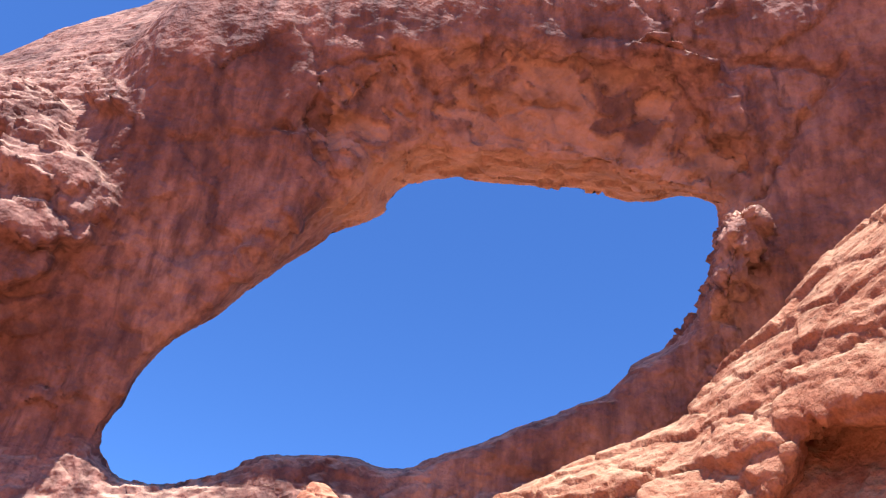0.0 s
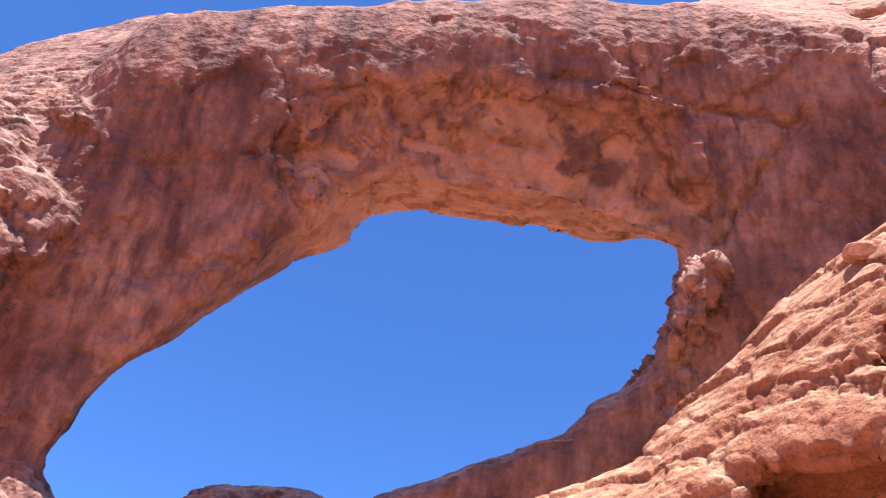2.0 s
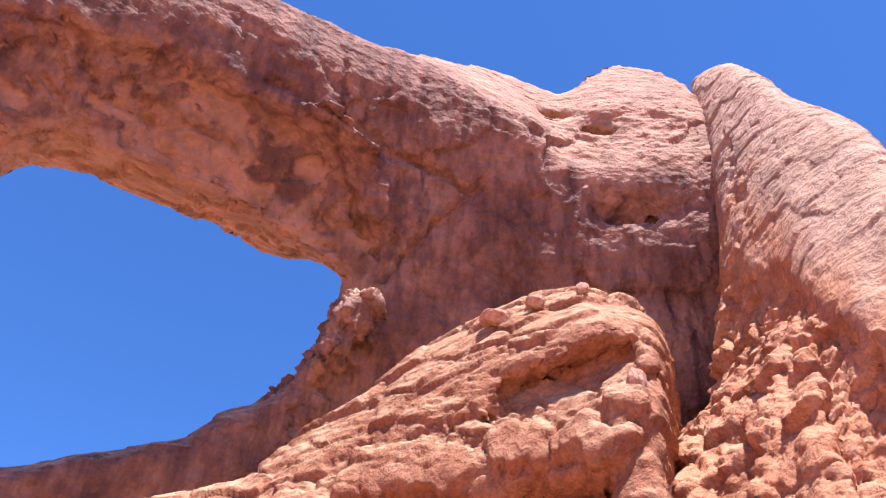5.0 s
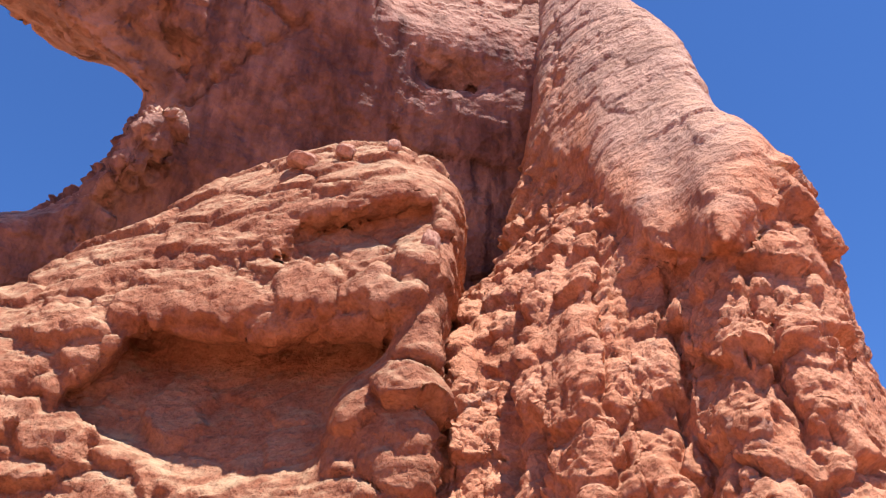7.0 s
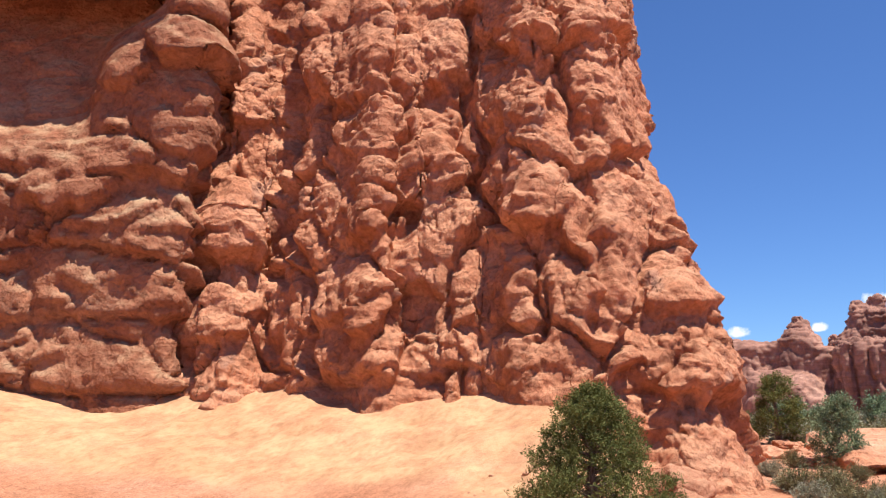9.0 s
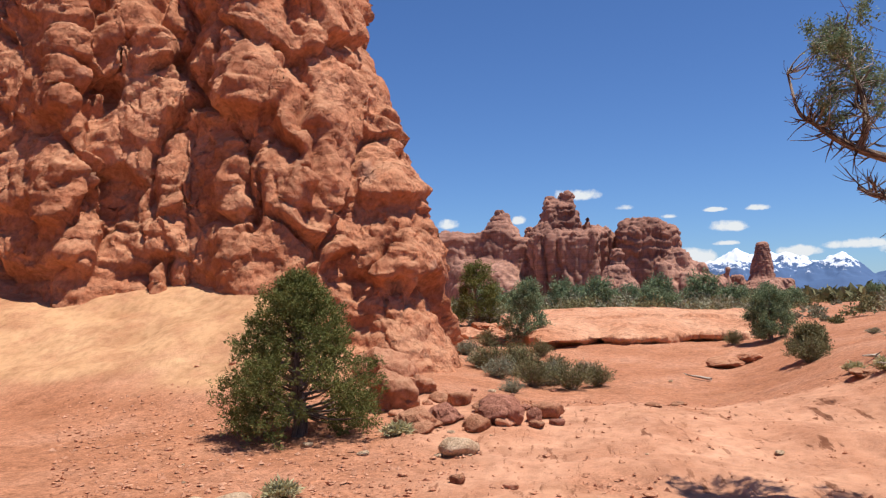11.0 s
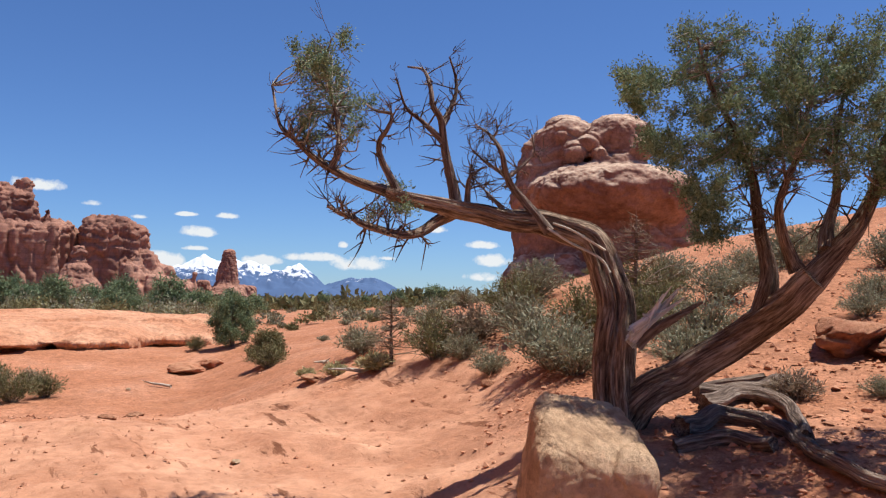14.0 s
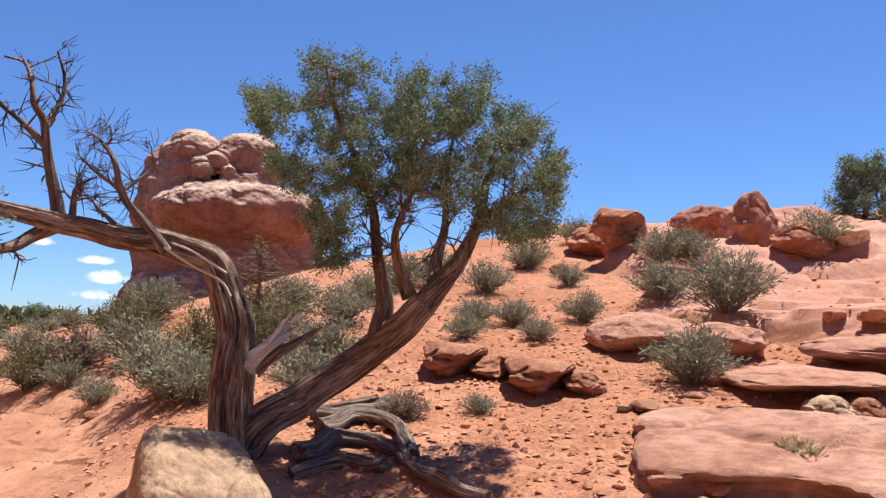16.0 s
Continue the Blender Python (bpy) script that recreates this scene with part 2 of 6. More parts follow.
# ---- materials ----
def rock(name, cols, grain=6.0, bump=0.5, strata=0.0, streak=0.0, rough=0.9, patch=0.35, dust_and_sun=None, fine=14.0, varnish=0.0, fresh_lit=None, facets=0.0, drips=0.0, mottle=0.9, stained=0.0):
    """Sandstone: large tonal drifts, fine grain, bedding lines, mineral streaks, and a pale dusty tone with painted
    sunlight on level faces.
    """
    m = bpy.data.materials.new(name)
    m.use_nodes = True
    n, l = m.node_tree.nodes, m.node_tree.links
    b = n["Principled BSDF"]
    b.inputs["Roughness"].default_value = rough
    b.inputs["Specular IOR Level"].default_value = 0.15
    tc = n.new("ShaderNodeTexCoord")

    def noise_tex(scale, detail=6, rough_=0.6, vec=None, dist=0.0):
        t = n.new("ShaderNodeTexNoise")
        t.inputs["Scale"].default_value, t.inputs["Detail"].default_value = scale, detail
        t.inputs["Roughness"].default_value, t.inputs["Distortion"].default_value = rough_, dist
        l.new(vec or tc.outputs["Object"], t.inputs["Vector"])
        return t.outputs["Fac"]

    def stretched(sx, sy, sz):
        mp = n.new("ShaderNodeMapping")
        mp.inputs["Scale"].default_value = (sx, sy, sz)
        l.new(tc.outputs["Object"], mp.inputs["Vector"])
        return mp.outputs[0]

    def ramp(fac, *stops):
        r = n.new("ShaderNodeValToRGB")
        r.color_ramp.elements[0].position, r.color_ramp.elements[0].color = stops[0][0], (*stops[0][1], 1)
        r.color_ramp.elements[1].position, r.color_ramp.elements[1].color = stops[-1][0], (*stops[-1][1], 1)
        for p, c in stops[1:-1]:
            r.color_ramp.elements.new(p).color = (*c, 1)
        l.new(fac, r.inputs[0])
        return r.outputs[0]

    def mix(kind, fac, a, c):
        x = n.new("ShaderNodeMix")
        x.data_type, x.blend_type = "RGBA", kind
        if isinstance(fac, float):
            x.inputs[0].default_value = fac
        else:
            l.new(fac, x.inputs[0])
        l.new(a, x.inputs[6])
        if isinstance(c, tuple):
            x.inputs[7].default_value = (*c, 1)
        else:
            l.new(c, x.inputs[7])
        return x.outputs[2]

    col = ramp(noise_tex(patch, 5, 0.65), (0.32, cols[0]), (0.5, cols[1]), (0.7, cols[2]))
    g = ramp(noise_tex(grain, 10, 0.78), (0.34, (0.66, 0.63, 0.61)), (0.5, (1, 1, 1)), (0.68, (1.2, 1.18, 1.16)))
    col = mix("MULTIPLY", mottle, col, g)
    speck = ramp(noise_tex(fine * 0.5, 6, 0.7), (0.36, (0.74, 0.71, 0.69)), (0.5, (1, 1, 1)), (0.64, (1.17, 1.16, 1.15)))
    col = mix("MULTIPLY", 0.85 * mottle, col, speck)
    heights = [(noise_tex(grain, 10, 0.75), 0.1), (noise_tex(fine * 2, 5, 0.7), 0.012)]
    if facets:  # broken facets a hand's width across
        warp_ = n.new("ShaderNodeMix")
        warp_.data_type, warp_.blend_type = "RGBA", "ADD"
        warp_.inputs[0].default_value = 0.35
        nz = n.new("ShaderNodeTexNoise")
        nz.inputs["Scale"].default_value, nz.inputs["Detail"].default_value = facets, 4
        l.new(tc.outputs["Object"], nz.inputs["Vector"])
        l.new(tc.outputs["Object"], warp_.inputs[6])
        l.new(nz.outputs["Color"], warp_.inputs[7])
        vo = n.new("ShaderNodeTexVoronoi")
        vo.inputs["Scale"].default_value, vo.inputs["Detail"].default_value, vo.inputs["Roughness"].default_value = facets, 3.0, 0.6
        l.new(warp_.outputs[2], vo.inputs["Vector"])
        heights.insert(0, (vo.outputs["Distance"], 0.2 / facets))
        rg = n.new("ShaderNodeTexNoise")
        rg.noise_type = "RIDGED_MULTIFRACTAL"
        rg.inputs["Scale"].default_value, rg.inputs["Detail"].default_value, rg.inputs["Roughness"].default_value = facets * 1.3, 8, 0.62
        l.new(tc.outputs["Object"], rg.inputs["Vector"])
        heights.append((rg.outputs["Fac"], 0.06 / facets))
    if strata:
        f = noise_tex(1.0, 6, 0.6, stretched(0.12, 0.12, 2.6), 0.6)
        col = mix("MULTIPLY", strata, col, ramp(f, (0.3, (0.7, 0.66, 0.64)), (0.5, (1, 1, 1)), (0.7, (1.1, 1.08, 1.05))))
        heights.append((f, 0.05))
    if streak:
        f = noise_tex(1.0, 5, 0.6, stretched(0.8, 0.8, 0.05), 0.4)
        k = ramp(f, (0.5, (0, 0, 0)), (0.66, (1, 1, 1)))
        x = n.new("ShaderNodeMath")
        x.operation = "MULTIPLY"
        x.inputs[1].default_value = streak
        l.new(k, x.inputs[0])
        col = mix("MIX", x.outputs[0], col, (0.1, 0.05, 0.045))
    if drips:  # narrow pale and dark runs down the face
        f = noise_tex(1.0, 3, 0.5, stretched(1.5, 1.5, 0.07), 0.2)
        col = mix("MULTIPLY", drips, col, ramp(f, (0.34, (0.55, 0.5, 0.5)), (0.5, (1, 1, 1)), (0.66, (1.3, 1.27, 1.24))))
    if varnish:
        k = ramp(noise_tex(0.6, 4, 0.5), (0.64, (0, 0, 0)), (0.68, (1, 1, 1)))
        x = n.new("ShaderNodeMath")
        x.operation = "MULTIPLY"
        x.inputs[1].default_value = varnish
        l.new(k, x.inputs[0])
        col = mix("MIX", x.outputs[0], col, (0.2, 0.13, 0.11))
    if fresh_lit:  # broken faces free of desert varnish, plus painted bounce light and sunlight
        at_ = n.new("ShaderNodeAttribute")
        at_.attribute_name = "spalled_lit"
        tone = ramp(noise_tex(0.45, 6, 0.65), (0.35, tuple(0.62 * c for c in fresh_lit)), (0.6, fresh_lit))
        col = mix("MIX", at_.outputs["Fac"], col, tone)
    if stained:
        at_ = n.new("ShaderNodeAttribute")
        at_.attribute_name = "stained"
        x = n.new("ShaderNodeMath")
        x.operation = "MULTIPLY"
        x.inputs[1].default_value = stained
        l.new(at_.outputs["Fac"], x.inputs[0])
        col = mix("MIX", x.outputs[0], col, (0.085, 0.043, 0.04))
    if dust_and_sun:
        # faces that look up turn paler: a dusty film with sunlight painted in
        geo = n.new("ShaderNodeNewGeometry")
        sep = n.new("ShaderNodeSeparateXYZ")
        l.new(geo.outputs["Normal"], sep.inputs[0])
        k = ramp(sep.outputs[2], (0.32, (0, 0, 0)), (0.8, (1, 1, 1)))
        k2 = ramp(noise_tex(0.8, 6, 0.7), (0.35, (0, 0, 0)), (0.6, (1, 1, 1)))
        col = mix("MIX", mix("MULTIPLY", 1.0, k, k2), col, dust_and_sun)
    l.new(col, b.inputs["Base Color"])
    last = None
    for h, d in heights:
        bp = n.new("ShaderNodeBump")
        bp.inputs["Strength"].default_value, bp.inputs["Distance"].default_value = bump, d
        l.new(h, bp.inputs["Height"])
        if last:
            l.new(last, bp.inputs["Normal"])
        last = bp.outputs[0]
    l.new(last, b.inputs["Normal"])
    return m


RED = rock("red_sandstone", [(0.38, 0.14, 0.072), (0.505, 0.205, 0.11), (0.6, 0.285, 0.168)], 2.2, 0.9, 0.1, 0.1, dust_and_sun=(0.56, 0.28, 0.16), varnish=0.45, patch=0.5, fresh_lit=(0.51, 0.31, 0.23), facets=1.2)
# the arch's brow tone paints in sunlight; its soffit tone paints in bounce
ARCH = rock("arch_sandstone", [(0.12, 0.052, 0.041), (0.25, 0.118, 0.089), (0.36, 0.19, 0.14)], 1.6, 0.8, 0.15, 0.75, patch=0.16, dust_and_sun=(0.6, 0.385, 0.265), fresh_lit=(0.46, 0.235, 0.16), facets=0.6, fine=5.0, drips=0.6, mottle=0.5, stained=0.75)
DOME = rock("dome_sandstone", [(0.27, 0.097, 0.052), (0.36, 0.146, 0.08), (0.43, 0.205, 0.12)], 2.2, 0.9, 0.15, 0.1, patch=0.4, dust_and_sun=(0.5, 0.325, 0.19), facets=1.4)
SLICK = rock("slickrock", [(0.46, 0.205, 0.115), (0.55, 0.28, 0.17), (0.62, 0.35, 0.225)], 3.0, 0.7, 0.3, 0.0, patch=0.4, facets=1.0)

# ---- the arch ----
EYE = 1.6
BEVEL = 2.0  # how far the sunlit brow of the fin lies behind its face


def bend(x):
    return 0.016 * np.maximum(x - 8, 0) ** 2


# skyline of the fin, by heading and rise
RIDGE = [(-60, 20), (-44, 33), (-39.5, 38.6), (-38.1, 40.4), (-36.5, 42.1), (-34.1, 44.2), (-30.6, 46.8), (-26.3, 48.9), (-21.4, 50.6), (-16.3, 52.6), (-13, 53.7),
         (-7.1, 55.3), (-2, 56.2), (4.7, 56.8), (11.3, 57.0), (18.7, 56.4), (24.1, 55.9), (32.2, 55.2), (38.6, 53.6), (42.6, 52.5), (44.6, 53.2), (46.6, 53.6), (49.2, 53.8), (52.4, 53.1), (55.2, 51.9), (58, 49), (66, 40)]
# rim of the opening, by heading and rise
RIM = [(-23.4, 19.9), (-22.8, 19.0), (-20.8, 17.5), (-17.0, 18.1), (-16.2, 18.7), (-14.1, 19.3), (-13.0, 20.4), (-12.0, 20.9), (-9.1, 21.5),
       (-5.6, 22.0), (-4.0, 21.4), (-1.4, 21.6), (-0.9, 22.1), (1.1, 23.1), (4.3, 24.3), (5.3, 25.0), (8.6, 26.0), (10.4, 26.9), (12.7, 27.2), (13.2, 28.1),
       (14.7, 29.6), (17.3, 30.6), (18.0, 31.5), (19.0, 32.5), (19.8, 33.6), (20.8, 35.2), (21.4, 37.2), (22.3, 40.0), (20.2, 40.5), (18.4, 40.7),
       (16.1, 40.2), (12.8, 40.7), (5.8, 41.5), (0.6, 41.5), (-1.5, 41.5), (-3.8, 41.2), (-5.7, 40.3), (-7.1, 38.5), (-8.8, 37.4), (-10.6, 36.8),
       (-12.1, 35.2), (-16.4, 31.5), (-18.6, 28.8), (-20.5, 27.0), (-22.1, 24.3), (-22.4, 22.0)]
# the foot of the spalled face, where the soffit begins, painted paler for bounce light
SOFFIT = [(-40, 25), (-17.2, 32.5), (-12.7, 37.5), (-11.3, 39.3), (-9.8, 41.2), (-8.0, 42.4), (-5.3, 44.5), (-2.1, 44.9), (3.3, 45.0), (8.7, 44.8), (16.4, 44.0), (24.9, 40.0), (40, 32)]
# open cracks in its face: width and depth in metres, then headings and rises
ARCH_JOINTS = [(0.22, 0.6, [(-8.8, 49.8), (-6.5, 49.0), (-5.3, 47.6), (-4.3, 47.3)]), (0.3, 0.7, [(-17.5, 42.6), (-15.5, 43.2), (-14.0, 41.5), (-12.1, 40.3)]),
               (0.3, 0.8, [(10.8, 51.9), (14.3, 51.5), (21.4, 50.4), (24.9, 49.0), (29.8, 48.1), (32.8, 46.9)]), (0.3, 0.35, [(-25, 47.2), (-24.1, 45.1), (-21.6, 38.4), (-20.8, 34.7), (-21.3, 32.6)]),
               (0.25, 0.5, [(0.2, 50.9), (0.4, 48.2), (1.8, 46.0), (4.6, 45.0)]), (0.2, 0.5, [(-16, 47), (-12, 48.2), (-8.2, 49.3)]), (0.3, 0.8, [(24.9, 40.5), (30, 44.5), (34, 47)]),
               (0.22, 0.5, [(19, 48), (22, 44.5), (24.5, 41.5)]), (0.2, 0.4, [(-3, 46.6), (2, 46.4), (6, 47.2), (10, 46.8)]), (0.25, 0.5, [(26.0, 47.5), (26.2, 44.5), (25.4, 42)])]
# dark mineral stains down the face: width in metres, then headings and rises
ARCH_STAINS = [(0.7, [(-25, 48), (-24.1, 45), (-21.6, 38.4), (-20.8, 34.7), (-21.5, 32)]), (1.0, [(1, 52.4), (6, 52.4), (12, 51.9)]), (0.4, [(-19.5, 46), (-18.5, 41), (-17.5, 37)]), (0.8, [(-14, 50.3), (-9, 51.3), (-4, 51.8)]),
               (0.5, [(-29, 44), (-27, 39), (-26, 34)]), (0.7, [(10.5, 49.6), (14.5, 47), (19, 43.8), (23, 41)]), (0.8, [(0, 48.4), (4, 47.6), (9, 47.2)]), (0.5, [(27, 46), (26, 43), (25.4, 41)]), (0.6, [(-24, 30), (-25, 25), (-25, 21)])]
# ledges that stand out of the western shoulder and catch the sun: heading, rise, half width, half height, tilt, all in degrees, and how far they stand out
ARCH_BOSSES = [(-32.5, 34.2, 3.6, 1.7, 8, 1.7), (-29.6, 33.2, 2.2, 1.5, 25, 1.6), (-31.6, 30.9, 3.8, 1.3, 14, 1.9), (-32.4, 28.2, 2.6, 1.4, 20, 1.5), (-32.8, 25.0, 1.8, 1.2, 0, 1.4), (-36, 28.5, 3, 2.4, 0, 1.5),
               (-31.6, 40.0, 1.3, 0.9, 30, 1.0), (-36, 36.5, 3, 2.0, 10, 1.4), (-16.2, 34.5, 1.2, 3.2, -32, 0.7), (-11.6, 41.6, 2.2, 1.2, 25, 0.6), (-13.2, 45.5, 2.2, 1.5, 10, 0.6), (23.4, 45.8, 1.6, 1.8, 0, 0.7)]
# the hollow round its crown
HOLLOW = [(-14.5, 38.5), (-15.4, 43.8), (-13.4, 47.0), (-8.4, 49.2), (0.7, 50.9), (8.9, 50.5), (16.2, 48.8), (22.1, 45.7), (26.4, 42.5), (24, 39), (10, 38), (-6, 36)]


def polygon_distance(px, py, poly):
    """Signed distance to a closed outline, negative inside."""
    d, inside = np.full(px.shape, 1e9), np.zeros(px.shape, bool)
    for (ax, ay), (bx, by) in zip(poly, poly[1:] + poly[:1]):
        ex, ey = bx - ax, by - ay
        t = np.clip(((px - ax) * ex + (py - ay) * ey) / (ex * ex + ey * ey), 0, 1)
        d = np.minimum(d, (px - ax - t * ex) ** 2 + (py - ay - t * ey) ** 2)
        inside ^= ((ay > py) != (by > py)) & (px < ex * (py - ay) / (ey if ey else 1e-9) + ax)
    return np.where(inside, -1, 1) * np.sqrt(d)


def sculpt(V, joints=(), bosses=(), seed=0.0):
    """How far the skin stands out (bosses) or in (joints) at each vertex, and how much of it the bosses cover."""
    x, y, z = V[:, 0], V[:, 1], V[:, 2] - EYE
    far = np.sqrt(x * x + y * y + z * z)
    az, el = np.degrees(np.arctan2(x, y)), np.degrees(np.arcsin(z / far))
    m = far * math.pi / 180
    wu, wv = 0.35 * fbm(V * 0.9 + seed, 3) / m, 0.35 * fbm(V * 0.9 + seed + 40, 3) / m
    out, cover = np.zeros(len(V)), np.zeros(len(V))
    for a, e, w, h, tilt, high in bosses:
        near = np.where((np.abs(az - a) < 2.2 * w + 2) & (np.abs(el - e) < 2.2 * h + 2))[0]
        c, s = math.cos(radians(tilt)), math.sin(radians(tilt))
        u0, v0 = (az[near] - a) * math.cos(radians(e)) + wu[near], el[near] - e + wv[near]
        u, v = (u0 * c + v0 * s) / (w * math.cos(radians(e))), (-u0 * s + v0 * c) / h
        q = (np.abs(u) ** 3 + np.abs(v) ** 3) ** (1 / 3)
        t = smooth(1.12, 0.82, q)
        out[near] = np.maximum(out[near], high * t * (0.72 - 0.3 * v + 0.1 * (1 - q)))
        cover[near] = np.maximum(cover[near], t)
    for width, depth, line in joints:
        d = np.full(len(V), 1e9)
        for (a0, e0), (a1, e1) in zip(line, line[1:]):
            k = math.cos(radians((e0 + e1) / 2))
            px, py = (az - a0) * k + wu, el - e0 + wv
            ex, ey = (a1 - a0) * k, e1 - e0
            t = np.clip((px * ex + py * ey) / (ex * ex + ey * ey), 0, 1)
            d = np.minimum(d, np.hypot(px - t * ex, py - t * ey))
        out -= depth * np.exp(-(d * m / width) ** 2) * (0.75 + 0.5 * wu * m)
    return out, cover


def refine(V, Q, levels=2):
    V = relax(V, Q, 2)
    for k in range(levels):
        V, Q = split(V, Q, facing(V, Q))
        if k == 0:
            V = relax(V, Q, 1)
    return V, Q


def build_arch():
    lo, hi, h = (-48, 16, -3), (50, 62, 68), 0.7
    X, Y, Z = lattice(lo, hi, h)
    z = Z - EYE
    front = 46.5 - 0.35 * z - bend(X)
    front = np.where(z < 16, 46.5 - 0.35 * 16 - 0.33 * (16 - z) - bend(X), front)
    # the western shoulder and the top of the eastern one lie back in the sun
    west = smooth(-18.5, -25, X) * smooth(19, 26, z)
    front = front * (1 - west) + west * (28.5 + 0.25 * z)
    front = front + 0.62 * np.maximum(z - np.interp(X, [10, 12.7, 19.5, 26, 32], [63, 50.5, 46, 41, 41]), 0)
    crownx = [(math.tan(radians(a)) * 36, math.tan(radians(e)) / math.cos(radians(a)) * 36) for a, e in HOLLOW]
    hollow = polygon_distance(X * 36 / Y, z * 36 / Y, crownx)
    front = front + 1.5 * smooth(0.5, -1.3, hollow) + 1.2 * smooth(-2, -9, hollow)
    A, D = np.degrees(np.arctan2(X, Y)), np.hypot(X, Y)
    rise = np.interp(A, [p[0] for p in RIDGE], [p[1] for p in RIDGE]) + 0.4 * smooth(-30, -25, A) + 0.8 * smooth(-10, -22, A) - 0.35 * smooth(-12, -3, A) + 0.5 * smooth(31, 38, A)
    back = front + 8 + 0.1 * np.maximum(40 - z, 0)
    f = np.maximum(front - Y, Y - back) * 0.94
    brow = front + BEVEL + 1.6 * smooth(-20, -30, X)
    crest = (z - np.tan(np.radians(rise)) * D * np.minimum(1, brow / Y) + 0.1 * np.maximum(Y - brow, 0) + 1.9 * np.maximum(brow - Y, 0)) * 0.5
    f = -union(-f, -crest, 0.9)
    # the opening, wider at the front
    rim = [(math.tan(radians(a)) * 40, math.tan(radians(e)) / math.cos(radians(a)) * 40) for a, e in RIM]
    px, pz = X * 40 / Y, z * 40 / Y
    hole = polygon_distance(px, pz, rim)
    flare = np.clip((43.0 - Y) / 9, 0, 1) ** 1.2 * 4.6 * smooth(22, 31, pz) * smooth(16, 8, px)
    f = carve(f, hole + 0.2 - flare, 0.8)
    # a lens of rock that stands out under the crown's shoulder and catches the sun
    v = aim(19.6, 49.7)
    c = v * (45.6 / (v.y + 0.35 * v.z))
    along = (X - c.x) * 0.93 - (z - c.z) * 0.36
    across = (X - c.x) * 0.36 + (z - c.z) * 0.93
    lens = (np.sqrt((along / 3.2) ** 2 + (across / 0.9) ** 2 + ((Y - c.y) / 1.7) ** 2) - 1) * 0.8
    f = union(f, lens, 0.3)
    # broken rock wedged under the eastern springing
    for a, e, w, hh in ((23.4, 38.3, 1.5, 1.1), (22.6, 36.6, 1.2, 1.2), (21.7, 34.8, 0.9, 1.0)):
        v = aim(a, e)
        p = v * (44.4 / (v.y + 0.35 * v.z))
        f = union(f, ball(X, Y, Z, (p.x, p.y, p.z + EYE), (w, 1.6, hh)), 0.3)
    # potholes in the eastern shoulder, and a long hollow under it
    for a, e, w, hh, dd in ((46.0, 50.2, 1.0, 0.6, 40), (41.6, 51.0, 1.1, 0.5, 41), (38.6, 49.6, 1.3, 0.7, 42), (48.5, 45.2, 2.6, 0.9, 38.5)):
        p = aim(a, e) * dd / math.cos(radians(e)) * 1.0
        f = carve(f, ball(X, Y, Z, (p.x, p.y, p.z + EYE), (w, 3.0, hh)), 0.4)
    V, Q = nets(f, lo, h)
    V, Q = refine(V, Q)
    N = normals(V, Q)
    warp = np.stack([fbm(V * 0.2 + s, 3) for s in (0, 31.7, 71.1)], 1)
    out, cover = sculpt(V, ARCH_JOINTS, ARCH_BOSSES)
    rough = 0.45 * smooth(-19, -27, V[:, 0]) + 0.3 * smooth(12, 20, V[:, 0]) * smooth(42, 50, V[:, 2])
    y = np.maximum(V[:, 1], 1)
    hole_ = polygon_distance(V[:, 0] * 40 / y, (V[:, 2] - EYE) * 40 / y, rim)
    calm = 0.35 + 0.65 * smooth(0.2, 3.0, hole_)
    # rubble wedged under the eastern springing, and along the sill
    rubble = smooth(3.4, 2.4, hole_) * np.maximum(smooth(12.5, 14, V[:, 0]) * smooth(34, 33, V[:, 2]) * smooth(22, 24, V[:, 2]), 0.3 * smooth(19.5, 18, V[:, 2]))
    disp = out + 0.4 * calm * fbm(V * 0.16, 2) + 1.7 * calm * blocks(V * (0.17, 0.17, 0.22) + 0.35 * warp, 0.05, 0.2, 0.16, 0.0) - 0.1
    disp += (0.2 + 0.6 * rough) * blocks(V * (0.6, 0.6, 0.8) + 0.5 * warp, 0.07, 0.3, 0.2, 0.0) + (0.05 + 0.14 * rough) * fbm(V * 1.3, 3)
    disp += rubble * (0.75 * slabs(V * 0.75 + 0.4 * warp, 0.5, 0.7, 0.4, 0.16, 0.35) + 0.3 * slabs(V * 1.9 + 0.4 * warp, 0.5, 0.6, 0.4, 0.18, 0.3))
    disp += (0.12 + 0.3 * rough + 0.25 * cover) * slabs(V * (0.85, 0.85, 1.5) + 0.5 * warp, 0.5, 0.5, 0.35, 0.12, 0.12)
    # the brow along the skyline is worn smooth
    below = np.interp(np.degrees(np.arctan2(V[:, 0], V[:, 1])), [p[0] for p in RIDGE], [p[1] for p in RIDGE]) - np.degrees(np.arctan2(V[:, 2] - EYE, np.hypot(V[:, 0], V[:, 1])))
    disp *= 0.25 + 0.75 * smooth(0.6, 3.2, below)
    # shallow scars where flakes have dropped from the roof of the hollow
    inside = polygon_distance(V[:, 0] * 36 / y, (V[:, 2] - EYE) * 36 / y, crownx)
    flakes = 1.2 * fbm(V * (0.3, 0.3, 0.4) + 0.5 * warp, 4, 0.6)
    spall = smooth(0.02, 0.1, flakes)
    disp -= 0.28 * spall * smooth(0.9, -1.2, inside)
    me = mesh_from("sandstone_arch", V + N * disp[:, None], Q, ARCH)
    runs = -sculpt(V, [(w, 1.0, line) for w, line in ARCH_STAINS], (), 9.0)[0] * smooth(-0.9, 0.3, fbm(V * (1.6, 1.6, 0.25), 3))
